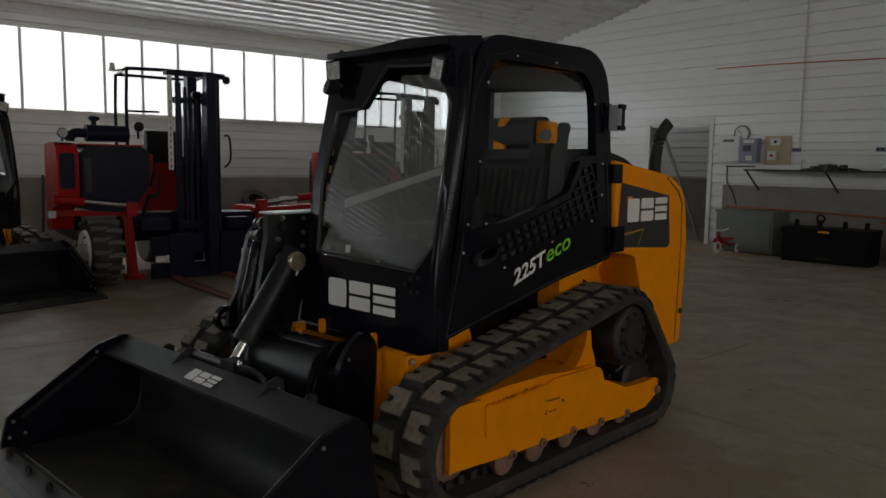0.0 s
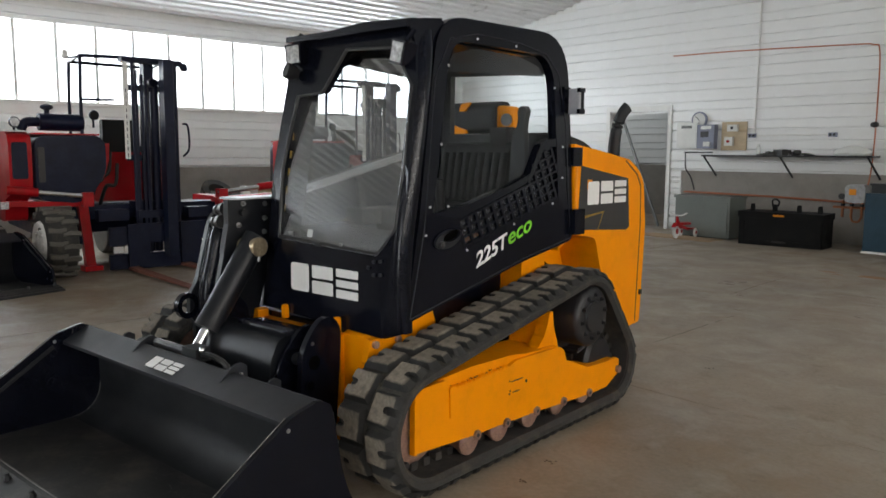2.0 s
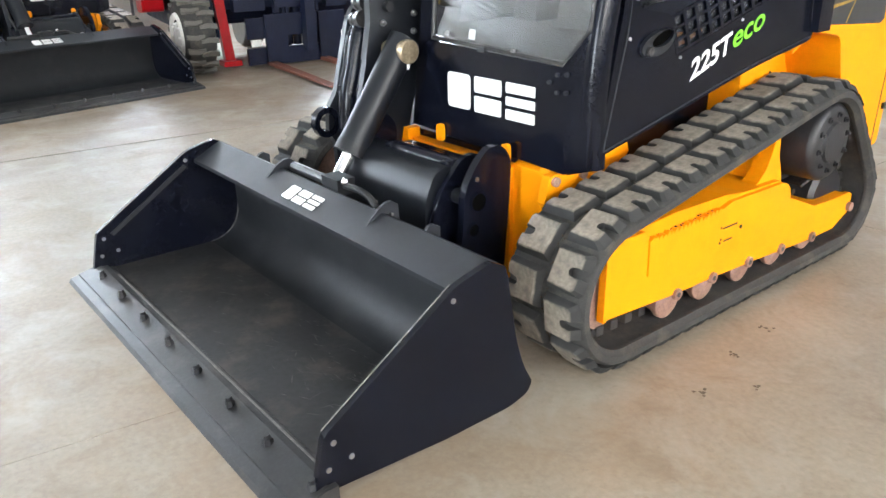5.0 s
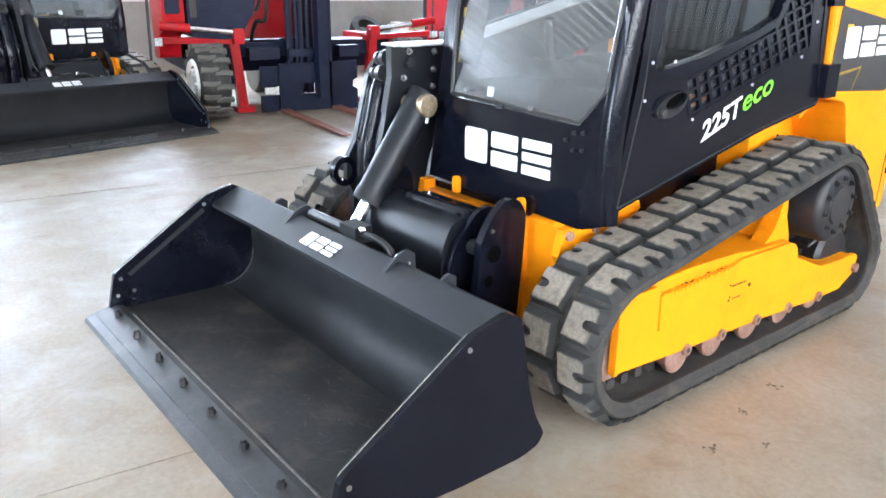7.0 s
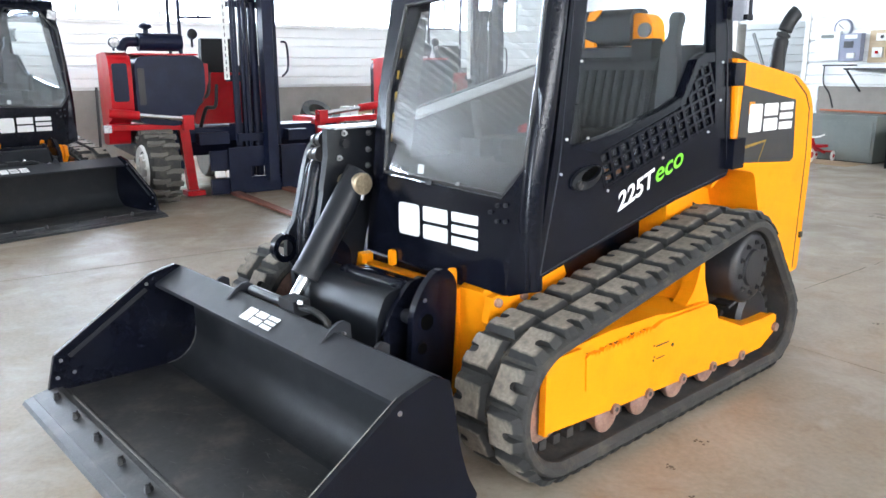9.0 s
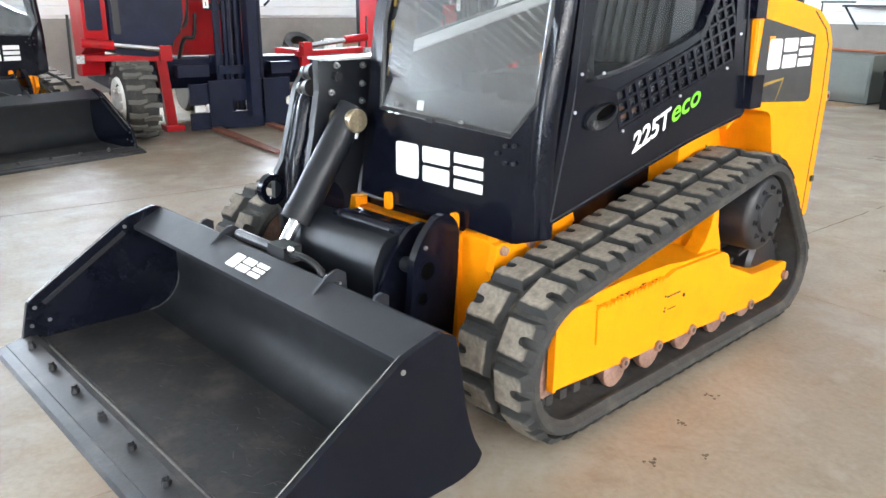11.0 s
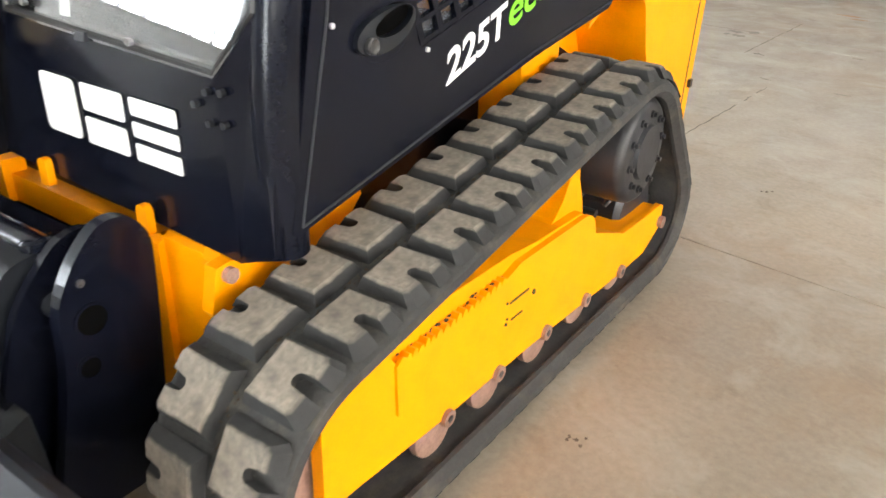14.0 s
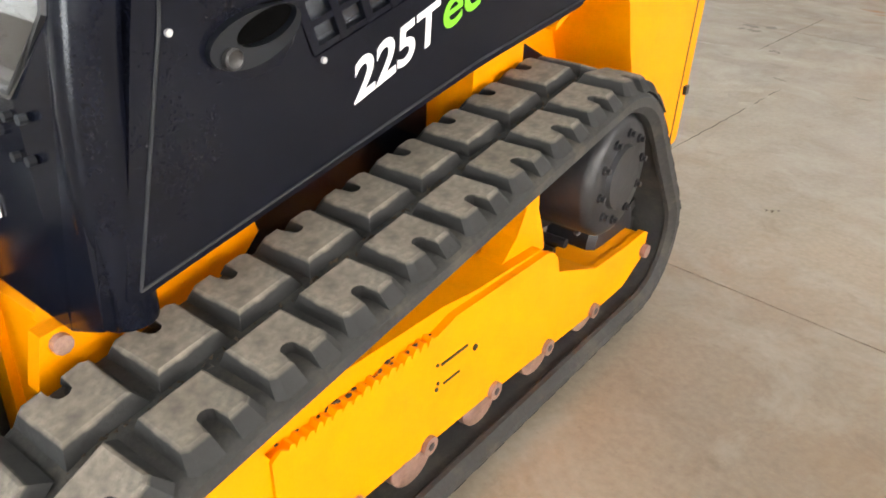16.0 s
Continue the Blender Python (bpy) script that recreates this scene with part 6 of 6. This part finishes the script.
tyre_ring = ring_prism([(0.26 * math.cos(a), 0.26 * math.sin(a)) for a in [2 * math.pi * k / 32 for k in range(32)]], [(0.15 * math.cos(a), 0.15 * math.sin(a)) for a in [2 * math.pi * k / 32 for k in range(32)]], "z", -0.08, 0.08)
single("old_tyre", bevel(tyre_ring, 0.035, 3, 60), RUBBER_BELT, "worn black tyre leaning on the bench against the wall", "tyre", BR @ pose(-9.32, 4.25, 0.672, 0, 38, 0), smooth=True)
carton = thing("cardboard_box", "open brown cardboard box with a pale side", "box", BR @ pose(-9.2, 5.05, 0.47))
part("body", box(-0.20, 0.20, -0.16, 0.26, 0, 0.30, 0.004), CARDBOARD, carton)
part("pale_side", box(-0.19, 0.205, -0.30, -0.165, 0, 0.31, 0.004), TRIM, carton)
part("flap", box(0.20, 0.206, -0.16, 0.26, 0.24, 0.34, 0.0), CARDBOARD, carton)
single("timber_offcut", box(-0.12, 0.12, -0.45, 0.45, 0, 0.09, 0.006), PLYWOOD, "rough plank offcut lying on the bench", "plank", BR @ pose(-8.98, 4.62, 0.47, 0, 0, 4))

# ---- along the north wall ----
WY = Y_N
cab_box = thing("distribution_box", "white plastic electrical distribution box on the wall", "electrical box", BR @ pose(-4.16, WY - 0.01, 1.52))
part("body", box(-0.20, 0.20, -0.12, 0, 0, 0.44, 0.012, 2), PLASTIC, cab_box)
part("display", box(-0.11, 0.10, -0.125, -0.119, 0.34, 0.39), GREYGREEN, cab_box)
meter = thing("meter_box", "grey-blue meter box below a round gauge", "electrical box", BR @ pose(-3.78, WY - 0.01, 1.50))
part("body", box(-0.17, 0.16, -0.13, 0, 0, 0.42, 0.02, 2), GREYBLUE, meter)
part("window", box(-0.10, 0.05, -0.136, -0.129, 0.20, 0.30, 0.004), HUB, meter)
part("label_plate", box(-0.10, 0.10, -0.134, -0.129, 0.34, 0.40), PLASTIC, meter)
part("plug", box(-0.03, 0.09, -0.16, -0.13, 0.04, 0.12, 0.01), PLASTIC, meter)
clock = thing("wall_gauge", "round pale gauge with a dark rim on the wall", "gauge", BR @ pose(-3.97, WY - 0.01, 2.01))
part("rim", turned([(0, 0.10), (0.0, 0.145), (0.05, 0.145), (0.06, 0.13), (0.045, 0.12), (0.045, 0.1)], (0, 0, 0), (0, -1, 0), 28), GREYBLUE, clock, smooth=True)
part("dial", cyl((0, -0.035, 0), (0, -0.05, 0), 0.122, seg=28), PLASTIC, clock)
part("needle", box(-0.006, 0.006, -0.054, -0.050, -0.02, 0.09, 0.0, m=Matrix.Rotation(radians(-50), 4, "Y")), HUB, clock)
panel = thing("plywood_panel", "plywood panel carrying two small switch boxes", "panel", BR @ pose(-3.32, WY - 0.008, 1.47))
part("board", box(-0.22, 0.24, -0.022, 0, 0, 0.49, 0.003), PLYWOOD, panel)
for x, z, w, h in ((0.0, 0.33, 0.09, 0.055), (-0.06, 0.08, 0.075, 0.075)):
    sw = part("switch_box", box(x - w, x + w, -0.085, -0.022, z, z + 2 * h, 0.01, 2), PLASTIC, panel)
    part("button", cyl((x, -0.085, z + h), (x, -0.10, z + h), 0.025, seg=14, w=0.004), HUB if z > 0.2 else RED, sw)
for x in (-2.98, -1.66):
    sock = thing("wall_socket", "dark double wall socket on the siding", "socket", BR @ pose(x, WY - 0.01, 1.67), "wall sockets")
    part("plate", box(-0.065, 0.065, -0.04, 0, 0.015, 0.085, 0.008), GREYBLUE, sock)
    for u in (-0.04, 0.04):
        part("outlet", cyl((u * 0.75, -0.038, 0.05), (u * 0.75, -0.046, 0.05), 0.022, seg=14), HUB, sock)
single("conduit", tube([(-2.9, WY - 0.02, 1.72), (-1.74, WY - 0.02, 1.72)], 0.012), TRIM, "thin white cable conduit on the siding", "conduit", BR)
single("conduit", tube([(-2.95, WY - 0.02, 1.77), (-2.95, WY - 0.02, 4.3)], 0.014), TRIM, "thin white cable conduit on the siding", "conduit", BR)
shelf = thing("wall_shelf", "long narrow black wall shelf on angled brackets", "shelf", BR @ pose(0, WY, 1.36))
part("board", box(-3.74, -0.95, -0.34, -0.005, 0.0, 0.03, 0.004), HUB, shelf)
for x in (-3.70, -2.35, -1.02):
    br = part("bracket", tube([(x, -0.31, 0.0), (x + 0.10, -0.04, -0.33)], 0.016, 6), HUB, shelf)
part("wall_bar", box(-4.26, -3.7, -0.03, -0.004, 0.06, 0.085), HUB, shelf)
clutter = bmesh.new()
rng = random.Random(4)
for k in range(16):
    x, y = -2.35 + rng.uniform(-0.42, 0.42), -0.18 + rng.uniform(-0.1, 0.1)
    h = 0.10 * max(0.25, 1 - abs(x + 2.35) / 0.5)
    add_box(clutter, -0.12, 0.12, -0.05, 0.05, 0, rng.uniform(0.4, 1.0) * h, Matrix.Translation((x, y, 0.03)) @ Matrix.Rotation(rng.uniform(0, 3), 4, "Z") @ Matrix.Rotation(rng.uniform(-0.2, 0.2), 4, "Y"))
single("dark_rag_pile", clutter, HOSE, "heap of black straps and rags on the shelf", "rags", BR @ pose(0, WY, 1.36))
sack = turned([(0, 0.10), (0.0, 0.24), (0.04, 0.27), (0.10, 0.22), (0.14, 0.10), (0.15, 0.01)], (0, 0, 0), (0, 0, 1), 18)
for v in sack.verts:
    v.co += Vector((0.03, 0.02, 0.02)) * noise.noise(v.co * 9)
    v.co.y *= 0.5
single("clear_plastic_sack", sack, PLASTIC, "crumpled pale plastic sack lying on the shelf", "sack", BR @ pose(-1.30, WY - 0.17, 1.39), smooth=True)
single("spray_can", turned([(0, 0.03), (0.0, 0.035), (0.13, 0.035), (0.15, 0.02), (0.18, 0.02), (0.18, 0.005)], (0, 0, 0), (0, 0, 1), 14), PLASTIC, "small white spray can on the shelf", "can", BR @ pose(-2.80, WY - 0.15, 1.39), smooth=True)

cabinet = thing("steel_cabinet", "low grey-green steel cabinet standing before the wall", "cabinet", BR @ pose(-3.86, 10.10, 0))
part("body", box(0, 1.00, 0, 0.54, 0.02, 0.66, 0.01, 2), GREYGREEN, cabinet)
part("lid", box(-0.02, 1.02, -0.03, 0.545, 0.66, 0.70, 0.008), GREYGREEN, cabinet)
part("door", box(0.04, 0.96, -0.012, 0.0, 0.08, 0.60, 0.004), GREYGREEN, cabinet)
part("plinth", box(0.02, 0.98, 0.03, 0.52, 0.0, 0.02), HUB, cabinet)
trough = thing("steel_counterweight", "long soot-black steel ballast box with lifting lugs", "ballast", BR @ pose(-2.52, 9.76, 0, 0, 0, 6))
part("body", box(0, 1.24, 0, 0.50, 0.0, 0.50, 0.02, 2), BALLAST, trough)
part("rim", box(-0.015, 1.255, -0.020, 0.515, 0.43, 0.52, 0.01), BALLAST, trough)
part("inset_frame", bevel(ring_prism([(0.03, 0.04), (1.21, 0.04), (1.21, 0.42), (0.03, 0.42)], [(0.08, 0.08), (1.16, 0.08), (1.16, 0.38), (0.08, 0.38)], "y", -0.014, 0.002), 0.003), BALLAST, trough)
for x in (0.12, 0.46, 0.82, 1.12):
    part("lifting_lug", prism(rounded([(x - 0.035, 0.51), (x - 0.028, 0.63), (x + 0.028, 0.63), (x + 0.035, 0.51)], 0.02), "y", 0.22, 0.25, 0.004), BALLAST, trough)
part("shackle", tube(bend([(0.43, 0.23, 0.59), (0.42, 0.22, 0.68), (0.47, 0.22, 0.71), (0.52, 0.23, 0.67), (0.50, 0.24, 0.60)]), 0.013), BALLAST, trough)
part("caution_label", box(0.52, 0.68, -0.024, -0.020, 0.455, 0.485), ORANGE_DECAL, trough)
# a paler grey patch near the foot of the front face
part("scuff", prism(rounded([(0.50, 0.05), (0.52, 0.085), (0.72, 0.080), (0.74, 0.05)], 0.015), "y", -0.016, -0.0135), SCUFFED, trough, "grey patch low on the front")
single("orange_air_pipe", tube([(-4.22, WY - 0.03, 0.72), (-2.6, WY - 0.03, 0.70), (-1.2, WY - 0.03, 0.66)], 0.016), ORANGE_PIPE, "thin orange compressed-air pipe along the grey wall base", "pipe", BR)
single("orange_air_pipe", tube(bend([(-4.55, WY - 0.04, 3.18), (-3.3, WY - 0.04, 3.16), (-1.5, WY - 0.04, 3.09), (-1.16, WY - 0.04, 3.06), (-1.06, WY - 0.04, 2.95), (-1.04, WY - 0.04, 2.2), (-1.05, WY - 0.04, 1.3), (-1.12, WY - 0.04, 0.7)], 8), 0.011), ORANGE_PIPE, "orange compressed-air pipe high on the white wall", "pipe", BR)
valve = thing("valve_unit", "small silver pressure unit with a yellow sticker and copper pipes", "control box", BR @ pose(-1.20, WY - 0.03, 0.64))
part("body", prism(rounded([(-0.14, 0.04), (-0.15, 0.27), (-0.10, 0.31), (0.11, 0.31), (0.15, 0.27), (0.14, 0.04), (0.0, 0.02)], 0.03), "y", -0.20, 0, 0.02, 2), PALE_STEEL, valve, smooth=True)
part("sticker", box(-0.08, 0.02, -0.206, -0.20, 0.15, 0.24), ORANGE_DECAL, valve)
for x in (-0.20, -0.07, 0.08):
    part("fitting", cyl((x, -0.10, -0.20), (x, -0.10, 0.06), 0.020, seg=12, w=0.004), COPPER, valve)
    part("nut", cyl((x, -0.10, -0.03), (x, -0.10, 0.01), 0.032, seg=6, w=0.003), HUB, valve)
part("manifold", tube([(-0.34, -0.10, -0.05), (0.18, -0.10, -0.05)], 0.020), COPPER, valve)
part("loop", tube(bend([(-0.07, -0.10, -0.20), (-0.04, -0.10, -0.26), (0.04, -0.10, -0.26), (0.08, -0.10, -0.20)]), 0.016), COPPER, valve)
part("gauge", turned([(0, 0.01), (0, 0.045), (0.03, 0.045), (0.03, 0.01)], (-0.22, -0.10, 0.12), (0, -1, 0), 16), HUB, valve, smooth=True)
single("pipe_valve", turned([(0, 0.01), (0, 0.03), (0.05, 0.045), (0.10, 0.03), (0.10, 0.01)], (0, 0, 0), (1, 0, 0), 14), HUB, "small dark shut-off valve on the pipe", "valve", BR @ pose(-1.10, WY - 0.06, 1.86), smooth=True)
locker = thing("blue_cabinet", "blue-green steel cabinet with a dark crate on top", "cabinet", BR @ pose(-0.78, 10.02, 0))
part("body", box(0, 1.10, 0, 0.60, 0.03, 0.86, 0.012, 2), BLUE, locker)
part("plinth", box(-0.01, 1.11, -0.02, 0.60, 0.0, 0.03, 0.004), PLASTIC, locker)
for x0, x1 in ((0.02, 0.54), (0.56, 1.08)):
    door = part("door", box(x0, x1, -0.012, 0.0, 0.06, 0.83, 0.006), BLUE, locker)
    part("handle", box(x1 - 0.08 if x0 < 0.3 else x0 + 0.05, x1 - 0.05 if x0 < 0.3 else x0 + 0.08, -0.03, -0.012, 0.46, 0.60, 0.006), HUB, door)
crate = thing("dark_crate", "dark plastic crate with ridged sides on the blue cabinet", "crate", BR @ pose(-0.74, 10.10, 0.86))
part("body", box(0, 0.62, 0, 0.42, 0, 0.13, 0.012, 2), HUB, crate)
part("rim", box(-0.015, 0.635, -0.015, 0.435, 0.11, 0.14, 0.006), HUB, crate)
single("hanging_hose", tube(bend([(-4.22, WY - 0.04, 1.42), (-4.20, WY - 0.05, 1.15), (-4.08, WY - 0.06, 0.98), (-4.0, WY - 0.06, 0.76)]), 0.012), HOSE, "thin dark hose hanging down the wall", "hose", BR)
single("floor_mat", box(-0.65, 0.75, -0.25, 0.25, 0, 0.012, 0.003), CARDBOARD, "flat sheet of cardboard lying on the concrete", "cardboard", BR @ pose(-3.65, 9.82, 0.0, 0, 0, -3))

trike = thing("toy_tricycle", "small red toy tricycle with white wheels and handlebar", "tricycle", BR @ pose(-3.52, 9.80, 0.012, 0, 0, 96))
for x, y, r, w in ((-0.26, 0, 0.115, 0.035), (0.20, -0.13, 0.075, 0.03), (0.20, 0.13, 0.075, 0.03)):
    wh = part("wheel", turned([(0, 0.02), (0.0, r - 0.02), (0.008, r), (w - 0.008, r), (w, r - 0.02), (w, 0.02)], (x, y - w / 2, r), (0, 1, 0), 22), PLASTIC, trike, smooth=True)
    part("hub_cap", cyl((x, y - w / 2 - 0.006, r), (x, y + w / 2 + 0.006, r), r * 0.4, seg=14), RED, wh)
part("frame", tube(bend([(-0.24, 0, 0.32), (-0.14, 0, 0.22), (0.02, 0, 0.17), (0.20, 0, 0.12)]), 0.024, 10), RED, trike, smooth=True)
part("fork", tube([(-0.26, 0.0, 0.12), (-0.23, 0, 0.36)], 0.020, 8), RED, trike)
part("fender", prism(rounded([(-0.38, 0.20), (-0.30, 0.26), (-0.20, 0.25), (-0.14, 0.16), (-0.18, 0.16), (-0.26, 0.235), (-0.36, 0.19)], 0.01), "y", -0.03, 0.03), RED, trike)
part("handlebar", tube(bend([(-0.19, -0.15, 0.42), (-0.22, -0.06, 0.38), (-0.22, 0.06, 0.38), (-0.19, 0.15, 0.42)]), 0.014, 8), PLASTIC, trike)
part("saddle", prism(rounded([(-0.06, -0.05), (-0.06, 0.05), (0.14, 0.09), (0.14, -0.09)], 0.03), "z", 0.21, 0.245, 0.008, 2), RED, trike)
part("rear_deck", box(0.12, 0.26, -0.11, 0.11, 0.13, 0.15, 0.006), RED, trike)

# a bar leaning in the doorway
single("leaning_bar", prism([(-5.70, 1.99), (-5.655, 2.01), (-4.80, 0.03), (-4.845, 0.01)], "y", WY + 0.10, WY + 0.125, 0.003), GREY_BAR, "thin grey metal bar leaning across the open doorway", "bar", BR)

# marks on the concrete
rng = random.Random(11)
for x, y, s in ((1.363, 0.06, 0.026), (1.27, 0.60, 0.022), (1.30, 0.35, 0.02), (1.45, 0.22, 0.016), (1.2, 2.6, 0.02), (0.4, 5.4, 0.04), (-2.3, -0.2, 0.016)):
    bm = bmesh.new()
    for k in range(5):
        a = rng.uniform(0, 6.3)
        poly = [(s * rng.uniform(0.1, 0.35) * math.cos(t) * (1.6 if k == 0 else 1), s * rng.uniform(0.1, 0.35) * math.sin(t)) for t in [2 * math.pi * j / 7 for j in range(7)]]
        c = Vector((rng.uniform(-s, s), rng.uniform(-s, s), 0)) if k else Vector((0, 0, 0))
        add_prism(bm, [(u + c.x, v + c.y) for u, v in poly], "z", 0.0005, 0.0022)
    single("dirt_crumb", bm, JOINT, "small dark crumbs of dirt on the concrete", "dirt", pose(x, y, 0), kind="stuff")


# stains and dust on the floor behind the loader
def blotch(seed, cx, cy, rx, ry, pieces):
    rng = random.Random(seed)
    bm = bmesh.new()
    for k in range(pieces):
        ox, oy, r = cx + rng.uniform(-rx, rx), cy + rng.uniform(-ry, ry), rng.uniform(0.25, 0.6)
        poly = [(ox + r * rx * rng.uniform(0.4, 1.0) * math.cos(a), oy + r * ry * rng.uniform(0.4, 1.0) * math.sin(a)) for a in [2 * math.pi * j / 14 for j in range(14)]]
        add_prism(bm, poly, "z", 0.0004 + 0.0002 * k, 0.0008 + 0.0002 * k)
    return bm


single("rust_stain", blotch(5, 0.05, 7.68, 0.40, 0.10, 6), STAIN, "orange-brown rust stain on the concrete", "stain", BR, kind="stuff")
single("dust_streak", blotch(6, 0.40, 5.92, 0.60, 0.025, 8), PALE_DUST, "pale streak of dust on the concrete", "dust", BR, kind="stuff")
single("dust_streak", blotch(9, -0.62, 5.25, 0.16, 0.03, 5), PALE_DUST, "pale streak of dust on the concrete", "dust", BR, kind="stuff")
single("dust_patch", blotch(12, 0.0, 4.25, 0.20, 0.24, 9), FAINT_DUST, "faint pale patch of dust on the concrete", "dust", BR, kind="stuff")
single("oil_stain", blotch(14, -0.73, 6.07, 0.10, 0.13, 7), OIL, "small dark oil stain on the concrete", "stain", BR, kind="stuff")


def crack(seed, x0, y0, x1, y1, width):
    """A thin uneven dark line on the floor from one point to another."""
    rng = random.Random(seed)
    n = 26
    left, right = [], []
    for k in range(n + 1):
        t = k / n
        x, y = x0 + (x1 - x0) * t + rng.uniform(-0.006, 0.006), y0 + (y1 - y0) * t
        w = width * rng.uniform(0.3, 1.0) * min(1.0, 8 * t + 0.2, 8 * (1 - t) + 0.2)
        left.append((x - w, y))
        right.append((x + w, y))
    bm = bmesh.new()
    for k in range(n):
        add_prism(bm, [left[k], right[k], right[k + 1], left[k + 1]], "z", 0.0002, 0.0009)
    return bm


for seed, line in enumerate(((0.243, 3.05, 0.161, 4.50, 0.004), (-0.37, 5.35, -0.505, 6.95, 0.0055))):
    single("floor_crack", crack(seed, *line), JOINT, "thin dark crack in the concrete", "crack", BR, kind="stuff")
rng = random.Random(21)
for x, y in ((0.06, 4.70), (0.57, 4.68), (0.32, 5.84), (0.62, 6.3), (0.9, 5.2)):
    a = rng.uniform(-0.5, 0.3)
    poly = [(x + 0.055 * u * math.cos(a) - 0.012 * v * math.sin(a), y + 0.055 * u * math.sin(a) + 0.012 * v * math.cos(a)) for u, v in ((-1, 0.1), (-0.4, -0.9), (0.5, -0.7), (1, 0.2), (0.3, 0.9), (-0.6, 0.7))]
    single("scuff_mark", prism(poly, "z", 0.0003, 0.0011), OIL, "short dark scuff on the concrete", "scuff", BR, kind="stuff")
